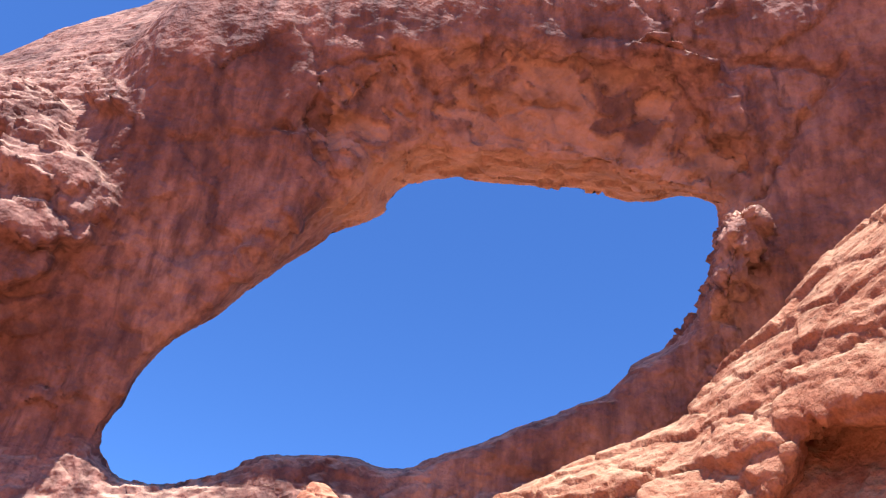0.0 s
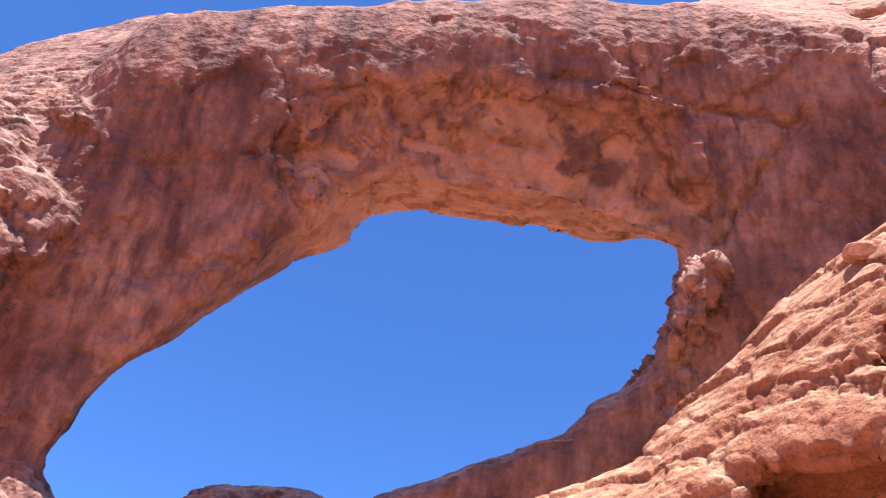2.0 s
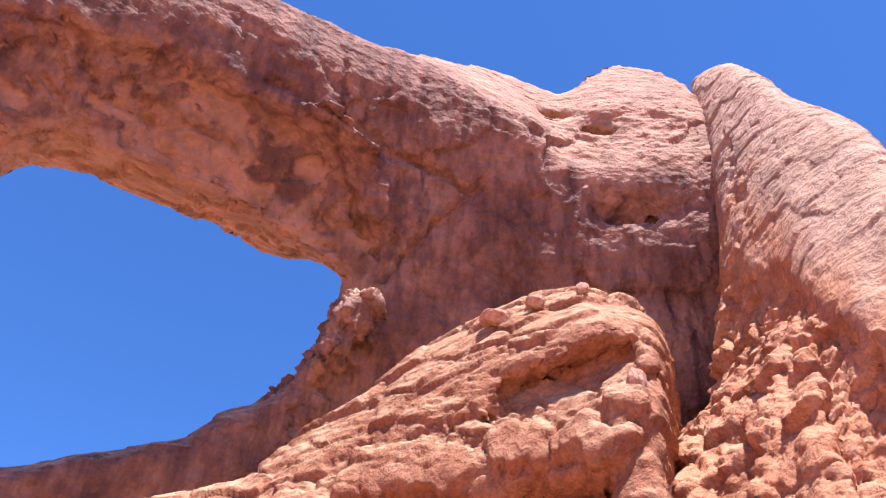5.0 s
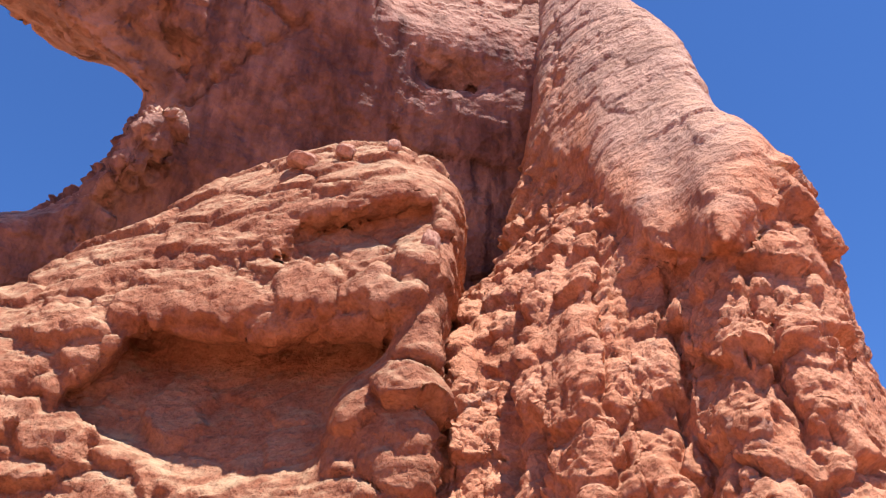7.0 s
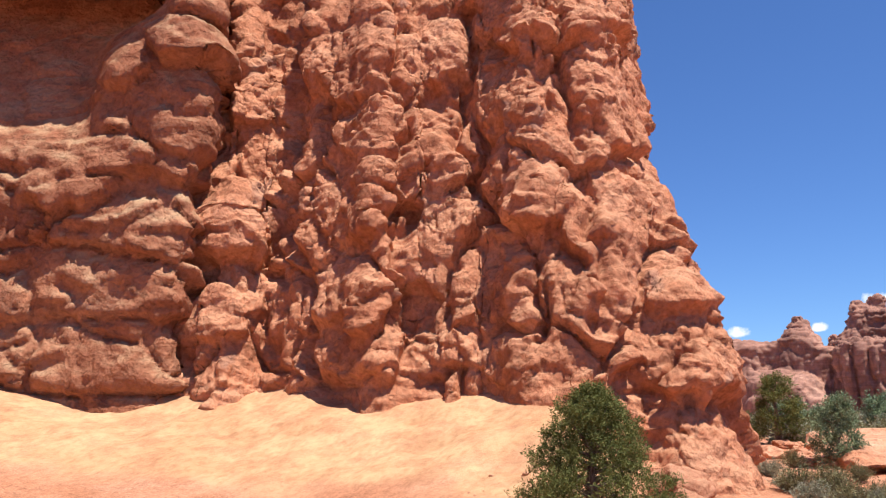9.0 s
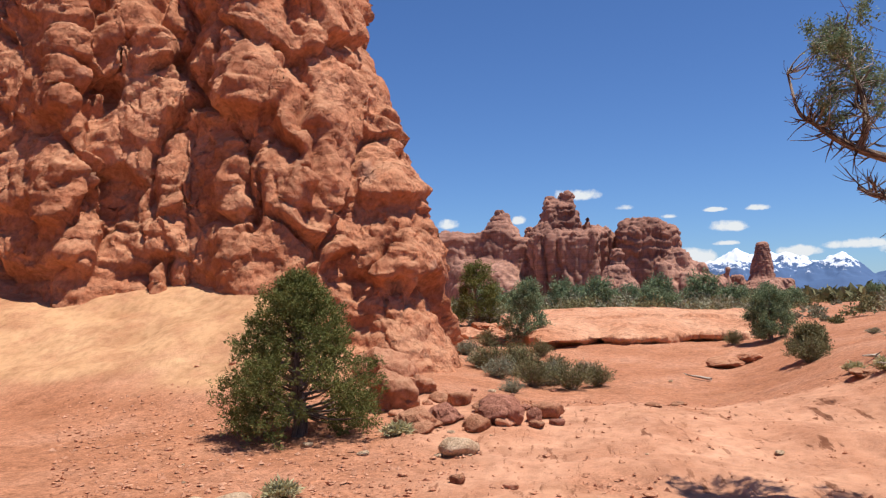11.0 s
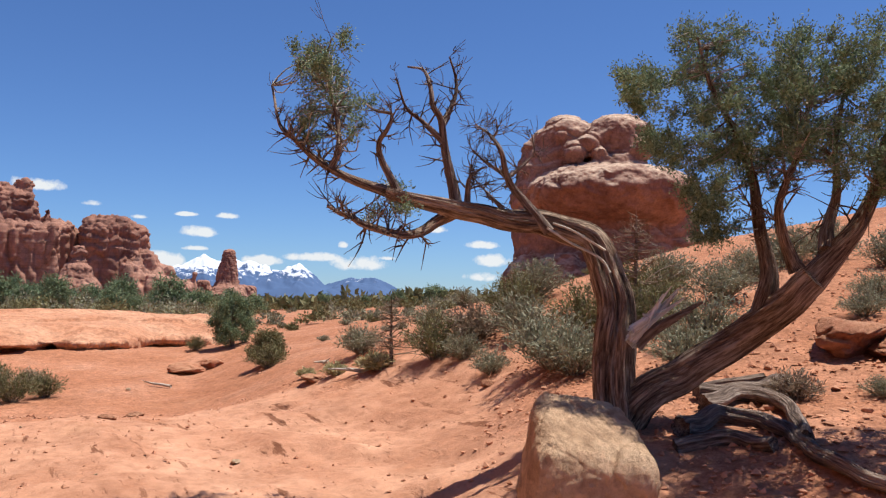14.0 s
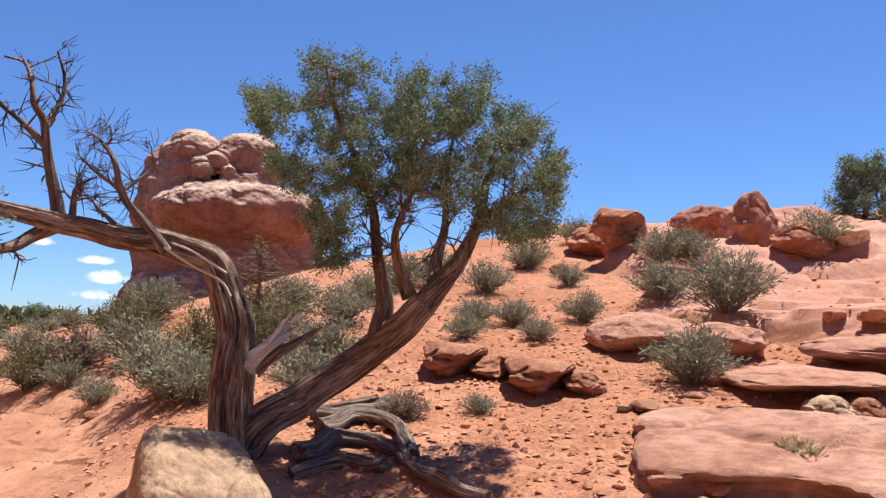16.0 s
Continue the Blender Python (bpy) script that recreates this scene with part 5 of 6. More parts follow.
def tube(pts, step=0.06, sides=10, furrow=0.0, knots=0.0, seed=0, twist=0.6):
    """A limb: a tapering, furrowed tube. Returns vertices and quads."""
    C = path_points(pts, step)
    R = np.maximum(C[:, 3], 0.002)
    C = C[:, :3]
    if knots:
        C = C + knots * R[:, None] * np.stack([perlin(C * 3.1 + seed + s) for s in (0, 19, 37)], 1)
    T = np.gradient(C, axis=0)
    T /= np.maximum(np.linalg.norm(T, axis=1), 1e-9)[:, None]
    U = np.zeros_like(T)
    u = np.cross(T[0], (0.31, 0.87, 0.38))
    for k in range(len(T)):
        u = u - T[k] * (u @ T[k])
        u /= max(np.linalg.norm(u), 1e-9)
        U[k] = u
    W = np.cross(T, U)
    th = np.linspace(0, 2 * np.pi, sides, endpoint=False)
    s = np.concatenate([[0], np.cumsum(np.linalg.norm(np.diff(C, axis=0), axis=1))])
    ang = th[None, :] + twist * s[:, None]
    ring = np.cos(ang)[..., None] * U[:, None] + np.sin(ang)[..., None] * W[:, None]
    rad = np.repeat(R[:, None], sides, 1)
    if furrow:
        q = np.stack([np.cos(th)[None, :] * 2.6 + 0 * s[:, None], np.sin(th)[None, :] * 2.6 + 0 * s[:, None], 0 * th[None, :] + 0.7 * s[:, None]], -1).reshape(-1, 3) + seed
        rad = rad * (1 + furrow * (1.0 * perlin(q * 0.6) + 1.1 * (0.5 - np.abs(perlin(q * (1.3, 1.3, 0.9)))) + 0.9 * (0.4 - np.abs(perlin(q * (2.6, 2.6, 0.8)))) + 0.35 * (0.3 - np.abs(perlin(q * (6.5, 6.5, 1.2))))).reshape(rad.shape))
    V = (C[:, None] + ring * rad[..., None]).reshape(-1, 3)
    V = np.concatenate([V, C[:1], C[-1:]])
    G = np.stack([np.cos(th) * R[:, None], np.sin(th) * R[:, None], 0.07 * s[:, None] + 0 * th], -1).reshape(-1, 3)
    G = np.concatenate([G, np.zeros((2, 3))]) + seed
    n = len(C)
    i, j = np.meshgrid(np.arange(n - 1), np.arange(sides), indexing="ij")
    k = (j + 1) % sides
    Q = np.stack([i * sides + j, i * sides + k, (i + 1) * sides + k, (i + 1) * sides + j], -1).reshape(-1, 4)
    e = (np.arange(sides) + 1) % sides
    a = np.stack([np.arange(sides), np.full(sides, n * sides), np.full(sides, n * sides), e], 1)
    b = np.stack([(n - 1) * sides + e, np.full(sides, n * sides + 1), np.full(sides, n * sides + 1), (n - 1) * sides + np.arange(sides)], 1)
    return V, Q, np.concatenate([a[:, [0, 3, 1]], b[:, [0, 3, 1]]]), G


def join(parts):
    """Several tubes as one mesh: vertices, quads and triangles."""
    V, Q, T, G, o = [], [], [], [], 0
    for v, q, t, g in parts:
        V.append(v), Q.append(q + o), T.append(t + o), G.append(g)
        o += len(v)
    return np.concatenate(V), np.concatenate(Q), np.concatenate(T), np.concatenate(G)


def tube_mesh(name, parts, material):
    V, Q, T, G = join(parts)
    me = bpy.data.meshes.new(name)
    me.from_pydata(V.tolist(), [], Q.tolist() + T.tolist())
    me.polygons.foreach_set("use_smooth", np.ones(len(me.polygons), bool))
    me.attributes.new("grain", "FLOAT_VECTOR", "POINT").data.foreach_set("vector", G.astype(np.float32).ravel())
    me.materials.append(material)
    return me


def blades(C, D, length, width, r):
    """Small pointed leaves at C along D, each a bent quad."""
    n = len(C)
    D = D / np.maximum(np.linalg.norm(D, axis=1), 1e-9)[:, None]
    S = np.cross(D, r.normal(size=(n, 3)))
    S /= np.maximum(np.linalg.norm(S, axis=1), 1e-9)[:, None]
    L = (length * r.uniform(0.6, 1.3, n))[:, None]
    W = (width * r.uniform(0.7, 1.3, n))[:, None]
    V = np.stack([C - S * W * 0.4, C + S * W * 0.4, C + D * L * 0.6 + S * W * 0.6, C + D * L, ], 1)
    V[:, 3] -= S * W * 0.25
    return V.reshape(-1, 3), np.arange(4 * n).reshape(-1, 4)


def clumps(blobs, twigs, leaves, length, width, r, up=0.5, spread=0.09):
    """Leafy sprays: blobs (x, y, z, rx, ry, rz), each full of short twigs set with leaves."""
    Vs, Ds, ends = [], [], []
    for b in blobs:
        c, q = np.array(b[:3]), np.array(b[3:6])
        d = r.normal(size=(twigs, 3))
        d /= np.linalg.norm(d, axis=1)[:, None]
        e = c + d * q * (r.uniform(0.15, 1.0, twigs) ** 0.5)[:, None]
        ends.append(e)
        way = d + np.array((0, 0, up)) + 0.4 * r.normal(size=(twigs, 3))
        way /= np.linalg.norm(way, axis=1)[:, None]
        k = np.repeat(np.arange(twigs), leaves)
        along = r.uniform(-0.5, 1.0, len(k))[:, None]
        Vs.append(e[k] + way[k] * along * spread * 1.4 + r.normal(size=(len(k), 3)) * spread * 0.3)
        Ds.append(way[k] + 0.75 * r.normal(size=(len(k), 3)))
    V, Q = blades(np.concatenate(Vs), np.concatenate(Ds), length, width, r)
    return V, Q, np.concatenate(ends)


def part(name, me, parent, label=""):
    ob = new(name, me)
    ob.parent = parent
    if label:
        tagged(ob, label)
    return ob


def anchor(name, place, label, category, group=""):
    ob = new(name)
    ob.location = place
    return tagged(ob, label, category, group)


# ---- the old juniper ----
def at(az, el, d):
    return TREE_VIEW + aim(az, el) * (d / math.cos(radians(el)))


TD = 6.7
TREE_LINES = {
    "trunk": ([(129.3, -9.0), (129.2, -6.5), (129.2, -2.8), (129.2, 0.1), (128.5, 2.7), (127.0, 4.4), (124.4, 5.1), (121.5, 5.5), (118.2, 6.2), (115.9, 6.6), (113.5, 7.2)], 0.165, 0.035, 0.0),
    "right": ([(129.8, -7.6), (131.2, -6.3), (134.3, -4.2), (137.6, -1.9), (140.0, -0.1), (141.5, 1.6)], 0.14, 0.085, 0.0),
    "a": ([(118.0, 6.0), (117.0, 5.3), (115.9, 4.5), (114.4, 4.3), (112.1, 4.8), (111.0, 5.5), (110.2, 5.7), (109.5, 6.1)], 0.055, 0.012, -0.2),
    "b": ([(113.7, 7.2), (111.3, 7.8), (109.7, 8.6), (108.2, 9.5), (107.1, 10.5), (106.1, 11.5), (105.5, 14.0)], 0.05, 0.008, 0.1),
    "b_top": ([(109.7, 8.6), (110.2, 10.0), (110.0, 11.8), (109.5, 13.6), (109.1, 15.8), (109.4, 17.3)], 0.03, 0.006, 0.0),
    "c": ([(114.3, 7.2), (113.1, 9.4), (112.9, 10.5), (113.4, 11.5), (113.7, 12.5), (112.6, 12.7), (111.8, 13.2)], 0.032, 0.007, -0.2),
    "d": ([(118.4, 6.2), (117.9, 8.4), (117.5, 10.3), (117.2, 12.2), (116.6, 13.1), (116.4, 14.4), (115.9, 15.5), (114.8, 15.7)], 0.05, 0.007, 0.0),
    "d_fork": ([(117.3, 12.0), (118.1, 13.6), (118.2, 14.9), (117.7, 16.4)], 0.026, 0.006, 0.1),
    "d_side": ([(117.4, 10.7), (115.7, 12.2), (114.7, 13.0), (114.0, 14.9)], 0.025, 0.006, -0.1),
    "e": ([(119.1, 6.0), (119.2, 8.1), (119.7, 8.7), (120.4, 9.1)], 0.028, 0.005, -0.1),
    "f": ([(124.8, 4.6), (122.8, 6.9), (121.8, 8.4), (121.4, 10.1), (120.6, 11.2), (119.6, 11.9)], 0.045, 0.007, -0.12),
    "f_side": ([(121.9, 8.4), (120.4, 9.3), (119.4, 10.2)], 0.02, 0.005, -0.1),
    "f_top": ([(120.7, 11.0), (121.1, 11.5), (121.0, 12.3)], 0.012, 0.004, -0.1),
    "g": ([(121.5, 6.2), (120.5, 7.2), (119.9, 7.9)], 0.02, 0.005, -0.15),
    "g_top": ([(122.0, 8.4), (123.1, 9.4), (123.7, 10.1), (123.5, 11.3)], 0.016, 0.004, 0.1),
    "r_one": ([(141.3, 1.4), (143.2, 3.4), (144.6, 5.6), (145.2, 7.4), (145.7, 9.9), (147.1, 11.9), (149.0, 14.1)], 0.1, 0.01, 0.1),
    "r_two": ([(138.6, -0.8), (139.1, 1.2), (138.9, 3.1), (138.4, 4.9), (138.2, 7.2), (137.6, 9.4), (136.9, 11.3), (135.4, 14.3), (134.6, 17.2)], 0.085, 0.01, 0.0),
    "r_three": ([(140.7, 2.0), (140.2, 3.1), (139.6, 5.3), (139.8, 7.1), (140.9, 10.0), (141.6, 13.6)], 0.06, 0.01, -0.2),
    "r_four": ([(142.3, 3.3), (142.6, 5.3), (143.0, 7.1), (143.0, 10.0), (143.7, 14.2)], 0.06, 0.01, 0.3),
    "r_five": ([(145.2, 7.4), (147.3, 8.7), (149.3, 10.0)], 0.035, 0.01, 0.2),
}


def old_juniper():
    r = np.random.default_rng(3)
    base = at(129.0, -8.4, TD)
    tree = anchor("juniper_tree", base, "old twisted juniper with a bare dead limb and green crown", "tree")
    lines = {}
    for name, (pts, r0, r1, off) in TREE_LINES.items():
        n = len(pts)
        line = []
        for k, (a, e) in enumerate(pts):
            f = k / (n - 1)
            bow = 0.28 * math.sin(2.1 * f * math.pi + len(name)) * (0 if n < 5 else 1) * f
            line.append((*(at(a, e, TD + off * min(1, 2 * f) + bow) - base), r0 + (r1 - r0) * f ** (0.9 if name == "trunk" else 0.7)))
        lines[name] = line
    for name in ("trunk", "right"):
        bole = tube(lines[name], 0.025, 96, 0.32, 0.25, 3.0 if name == "trunk" else 9.0, 0.3)
        part("trunk", tube_mesh("trunk", [bole], BARK), tree, "furrowed grey-brown trunk")
    allpts = []
    for name, line in lines.items():
        C = path_points(line, 0.08)
        if name not in ("trunk", "right"):
            dead = name[0] in "cdefg"
            tubes = [tube(line, 0.04, 14, 0.14, 0.5, 5.0 + len(name), 1.0)]
            # side twigs
            count = 34 if name[0] in "ab" else 20 if name[0] == "r" else 15
            for k in r.integers(int(len(C) * 0.25), len(C), count):
                d = r.normal(size=3) + np.array((0, 0, 0.5))
                d /= np.linalg.norm(d)
                L = r.uniform(0.07, 0.2 if dead else 0.28) * (1.2 - 0.5 * k / len(C))
                p0, rr = C[k, :3], min(C[k, 3] * 0.5, 0.01)
                bendv = np.clip(r.normal(size=3) * 0.7, -0.9, 0.9)
                p1 = p0 + d * L * 0.5 + bendv * L * 0.25
                p2 = p0 + d * L + bendv * L * 0.8
                tubes.append(tube([(*p0, rr), (*p1, rr * 0.7), (*p2, 0.002)], 0.05, 5))
                for _ in range(3):
                    e = d + r.normal(size=3) * 0.8
                    tubes.append(tube([(*p1, rr * 0.6), (*(p1 + e * L * 0.25), rr * 0.4), (*(p1 + e * L * 0.5 + bendv * 0.05), 0.0015)], 0.05, 4))
            part("limb", tube_mesh("limb", tubes, DARKWOOD if dead else BARK), tree, "bare dead limb" if dead else "")
        if name[0] in "rb":
            allpts.append(C[:, :3])
    allpts = np.concatenate(allpts)
    px = TD * math.pi / 180
    crown = [(135.0, 16.5, 2.4, 2.0), (138.0, 14.9, 2.5, 2.3), (133.1, 13.9, 2.2, 1.8), (130.7, 14.0, 1.3, 1.3), (133.2, 10.2, 1.9, 1.4), (135.2, 7.5, 1.7, 1.8),
             (136.9, 11.6, 2.2, 2.2), (140.9, 15.1, 2.2, 1.9), (141.6, 11.5, 2.2, 2.5), (144.1, 15.2, 1.9, 1.9), (145.1, 12.0, 2.6, 2.5), (146.7, 13.6, 1.8, 2.2),
             (148.3, 11.5, 1.8, 2.2), (149.9, 10.3, 1.1, 1.4), (148.9, 7.3, 1.8, 1.4), (147.0, 7.3, 1.8, 1.4), (136.0, 5.0, 1.4, 0.8), (143.3, 9.6, 2.0, 1.8), (136.2, 9.4, 1.8, 1.6), (139.2, 9.6, 1.8, 2.0), (139.4, 12.6, 2.0, 2.0)]
    sparse = [(109.4, 16.2, 1.4, 1.5), (107.8, 16.0, 0.9, 0.7), (109.2, 13.6, 1.7, 1.7), (111.1, 11.9, 1.3, 1.6), (109.2, 11.8, 1.7, 1.3), (113.8, 6.8, 1.4, 1.2)]
    tubes = []
    for group, tw, lf, many in ((crown, 13, 30, 13), (sparse, 9, 28, 8)):
        blobs = []
        for a, e, w, h in group:
            for _ in range(many):
                o = r.uniform(-0.6, 0.6)
                c = at(a + r.uniform(-0.95, 0.95) * w, e + r.uniform(-0.95, 0.95) * h, TD + o) - base
                k = r.uniform(0.14, 0.4)
                blobs.append((*c, w * px * k, w * px * k, h * px * k))
        V, Q, ends = clumps(blobs, tw, lf, 0.024, 0.0095, r, 0.5, 0.065)
        part("crown", mesh_from("crown", V, Q, JUNIPER, True), tree, "scaly grey-green foliage")
        for e in ends[r.integers(0, len(ends), 850 if group is crown else 220)]:
            k = np.argmin(((allpts - e) ** 2).sum(1))
            p = allpts[k]
            L = np.linalg.norm(e - p)
            if L < 0.36:
                m = (p + e) / 2 + r.normal(size=3) * L * 0.16
                tubes.append(tube([(*p, 0.008), (*m, 0.005), (*(e + (e - p) * 0.12 / L), 0.0016)], 0.07, 4))
    tagged(part("twig", tube_mesh("twig", tubes, DEAD), tree, "pale bare twigs"), kind="stuff")
    # splintered stumps at the fork
    for ends, mat, lab in ((((133.4, 0.9, 0.034), (132.4, 0.5, 0.03), (133.8, 0.3, 0.02), (131.6, -0.6, 0.03), (132.9, 1.0, 0.015), (132.0, -0.1, 0.02), (131.0, -0.9, 0.022)), BLEACHED, "bleached splintered stump"),
                           (((134.9, 0.0, 0.035), (134.2, -0.6, 0.025), (134.5, -0.1, 0.015)), DARKWOOD, "dark broken stump")):
        dark = mat is DARKWOOD
        tubes = []
        for k, (a, e, r0) in enumerate(ends):
            pts = [(130.2 + 0.4 * dark, -3.0 + 0.15 * k), (131.2 + 0.7 * dark, -1.9 + 0.12 * k), (a, e)]
            line = [(*(at(q, w, TD - 0.28 - 0.05 * k) - base), r0 * (1.25, 1.0, 0.2)[j]) for j, (q, w) in enumerate(pts)]
            tubes.append(tube(line, 0.025, 16, 0.4, 0.8, 21.0 + k, 0.4))
        part("stump", tube_mesh("stump", tubes, mat), tree, lab)
    # pale splintered strips on the trunk's shoulder
    for pts in ([(124.6, 4.9), (126.2, 3.9), (128.2, 2.9), (128.9, 1.9)], [(125.0, 5.2), (126.6, 4.6), (128.6, 3.4)]):
        line = [(*(at(a, e, TD - 0.13) - base), 0.009) for a, e in pts]
        part("bark_strip", tube_mesh("bark_strip", [tube(line, 0.03, 8, 0.3, 0.6, 2.0)], DEAD), tree, "bleached strip of bark")
    return tree


old_juniper()
for pts, r0, lab in (([(134.6, -5.4), (137.7, -4.9), (140.2, -4.3)], 0.065, "dark fallen juniper log on red soil"),
                     ([(133.6, -7.9), (136.2, -6.8), (138.4, -7.0), (140.1, -7.8), (142.2, -9.7), (146.1, -10.9)], 0.065, "grey weathered log lying beneath the juniper"),
                     ([(135.2, -6.2), (137.6, -5.4), (140.2, -6.2), (141.2, -8.0)], 0.06, "dark crooked root lying beneath the juniper"), ([(133.4, -8.8), (136.4, -8.2), (139.2, -8.6)], 0.05, "dark broken limb in the juniper's shade"),
                     ([(134.8, -5.0), (136.6, -4.4), (138.6, -4.2)], 0.045, "splintered grey limb behind the juniper")):
    line = []
    for a, e in pts:
        p = spot(a, e - 1.0, TREE_VIEW)
        line.append((*p, 0))
    o = Vector(line[0][:3])
    line = [(x - o.x, y - o.y, z - o.z + r0 * 0.9, r0 * (1 - 0.09 * k)) for k, (x, y, z, _) in enumerate(line)]
    ob = tagged(new("log", tube_mesh("log", [tube(line, 0.03, 28, 0.42, 0.9, 31.0 + r0 * 90, 0.5)], DARKWOOD)), lab, "log")
    ob.location = o


# ---- smaller trees ----
def bushy_tree(name, place, height, width, leaf, label, seed, lean=0.0, bare=0.1, blobs_n=26, tw=34, lf=16, size=0.055, pointed=0.5, group="", clump=1.0):
    r = np.random.default_rng(seed)
    tree = anchor(name, place, label, "tree", group)
    trunk = [(0, 0, -0.1, 0.05 * height), (0.02 * height, 0, 0.2 * height, 0.04 * height), (-0.03 * height + lean, 0.02, 0.5 * height, 0.025 * height), (lean, 0, 0.9 * height, 0.008)]
    part("trunk", tube_mesh("trunk", [tube(trunk, 0.08, 12, 0.15, 0.4, seed)], DARKWOOD), tree)
    blobs, tubes = [], []
    for k in range(blobs_n):
        h = bare + (1 - bare) * (k + 0.5) / blobs_n
        rad = width / 2 * (1 - h) ** pointed * min(1.0, 0.75 + 1.6 * h) * 0.86
        a = 2.4 * k + r.normal() * 0.3
        q = rad * r.uniform(0.55, 1.0)
        c = np.array((math.cos(a) * q, math.sin(a) * q, h * height))
        s = 0.27 * clump * width * r.uniform(0.35, 0.7) * (1 - 0.4 * h)
        blobs.append((*c, s, s, s * 0.8))
        o = np.array((0, 0, max(0.15, h - 0.15) * height))
        tubes.append(tube([(*o, 0.012 * height), (*((o + c) / 2 + (0, 0, -0.03 * height)), 0.008 * height), (*c, 0.003)], 0.12, 5))
    tagged(part("limb", tube_mesh("limb", tubes, DARKWOOD), tree), kind="stuff")
    V, Q, _ = clumps(blobs, tw, lf, size, size * 0.3, r, 0.7, size * 1.7)
    V[:, 2] = np.maximum(V[:, 2], 0.01)
    part("crown", mesh_from("crown", V, Q, leaf, True), tree, "dense dark green foliage" if leaf is GREEN else "")
    return tree


bushy_tree("juniper_tree", spot(72.4, -9.1), 1.85, 2.6, GREEN, "small bushy green juniper on red soil below the cliff", 5, blobs_n=84, tw=40, lf=24, size=0.034, bare=0.05, pointed=0.55, clump=0.7)
bushy_tree("juniper_tree", spot(103.8, -3.2), 1.35, 1.6, JUNIPER, "rounded grey-green juniper at the edge of the wash", 6, pointed=0.3, tw=46, lf=20)
bushy_tree("juniper_tree", away(88.1, 27.5), 2.0, 1.8, JUNIPER, "dark juniper standing before the slickrock bench", 7, size=0.07, pointed=0.3, bare=0.12)
bushy_tree("juniper_tree", away(84.8, 46), 3.3, 3.2, GREEN, "grey-green juniper in the scrub beyond the cliff", 8, size=0.11, pointed=0.3)
bushy_tree("juniper_tree", away(169.9, 26, TREE_VIEW), 1.9, 2.2, JUNIPER, "dark juniper on the crest of the hill", 9, size=0.09, pointed=0.25)
bushy_tree("juniper_tree", spot(106.0, -4.3), 0.6, 0.9, BRUSH, "low green juniper bush beside the slickrock", 10, pointed=0.25, blobs_n=18)


def dead_tree(place, height, width, label, seed, mat=DRY):
    r = np.random.default_rng(seed)
    tree = anchor("dead_tree", place, label, "tree")
    part("trunk", tube_mesh("trunk", [tube([(0, 0, -0.1, 0.035), (0.03, 0, height * 0.5, 0.02), (0, 0.02, height, 0.004)], 0.08, 8, 0.1, 0.5, seed)], DARKWOOD), tree)
    tubes = []
    for k in range(70):
        h = r.uniform(0.12, 0.95)
        a = r.uniform(0, 2 * math.pi)
        L = width / 2 * (1.1 - h) * r.uniform(0.5, 1.2)
        p0 = np.array((0, 0, h * height))
        p2 = p0 + np.array((math.cos(a) * L, math.sin(a) * L, L * r.uniform(-0.1, 0.5)))
        p1 = (p0 + p2) / 2 + r.normal(size=3) * 0.08 * L
        tubes.append(tube([(*p0, 0.009), (*p1, 0.006), (*p2, 0.002)], 0.1, 4))
        for _ in range(4):
            q = p1 + (p2 - p1) * r.uniform(0, 1)
            tubes.append(tube([(*q, 0.004), (*(q + r.normal(size=3) * 0.12 * (0.4 + L)), 0.0015)], 0.1, 3))
    tagged(part("branch", tube_mesh("branch", tubes, mat), tree), kind="stuff")
    return tree


dead_tree(spot(114.0, -4.2), 1.0, 1.1, "slender dead conifer with grey brittle branches", 12)
dead_tree(away(130.8, 11.5, TREE_VIEW), 1.5, 1.9, "bare grey-red dead bush behind the juniper", 13)


# ---- shrubs ----
def shrub_meshes(seed, leaf, twigs, leaves, size, tall):
    """One rounded shrub, one metre wide: stems and leafy sprays."""
    r = np.random.default_rng(seed)
    tubes, C, D = [], [], []
    for k in range(twigs):
        a, q = r.uniform(0, 2 * math.pi), r.uniform(0.05, 1) ** 0.6
        e = np.array((math.cos(a) * q * 0.5, math.sin(a) * q * 0.5, tall * (1.05 - 0.6 * q * q) * r.uniform(0.65, 1.05)))
        o = e * (0.12, 0.12, 0)
        m = o + (e - o) * 0.5 + np.array((0, 0, 0.05)) + r.normal(size=3) * 0.03
        if k % 2 == 0:
            tubes.append(tube([(*o, 0.008), (*m, 0.006), (*e, 0.002)], 0.15, 3))
        t = r.uniform(0.25, 1.05, leaves)[:, None]
        C.append(o + (m - o) * np.minimum(2 * t, 1) + (e - m) * np.maximum(2 * t - 1, 0) + r.normal(size=(leaves, 3)) * 0.03)
        D.append(np.tile(e - m, (leaves, 1)) / max(np.linalg.norm(e - m), 1e-6) + 0.6 * r.normal(size=(leaves, 3)))
    V, Q = blades(np.concatenate(C), np.concatenate(D), size, size * 0.22, r)
    return tube_mesh("stem", tubes, DRY), mesh_from("foliage", V, Q, leaf, True)


SHRUBS = {"sage": [shrub_meshes(s, SAGE, 120, 22, 0.06, 0.62) for s in (1, 2, 3)], "brush": [shrub_meshes(s, BRUSH, 120, 24, 0.062, 0.75) for s in (4, 5, 6)],
          "dry": [shrub_meshes(s, DRY, 110, 16, 0.09, 0.6) for s in (7, 8)], "yellow": [shrub_meshes(11, YELLOW, 150, 26, 0.07, 0.75)], "grass": [shrub_meshes(s, STRAW, 150, 7, 0.2, 0.55) for s in (9, 10)]}
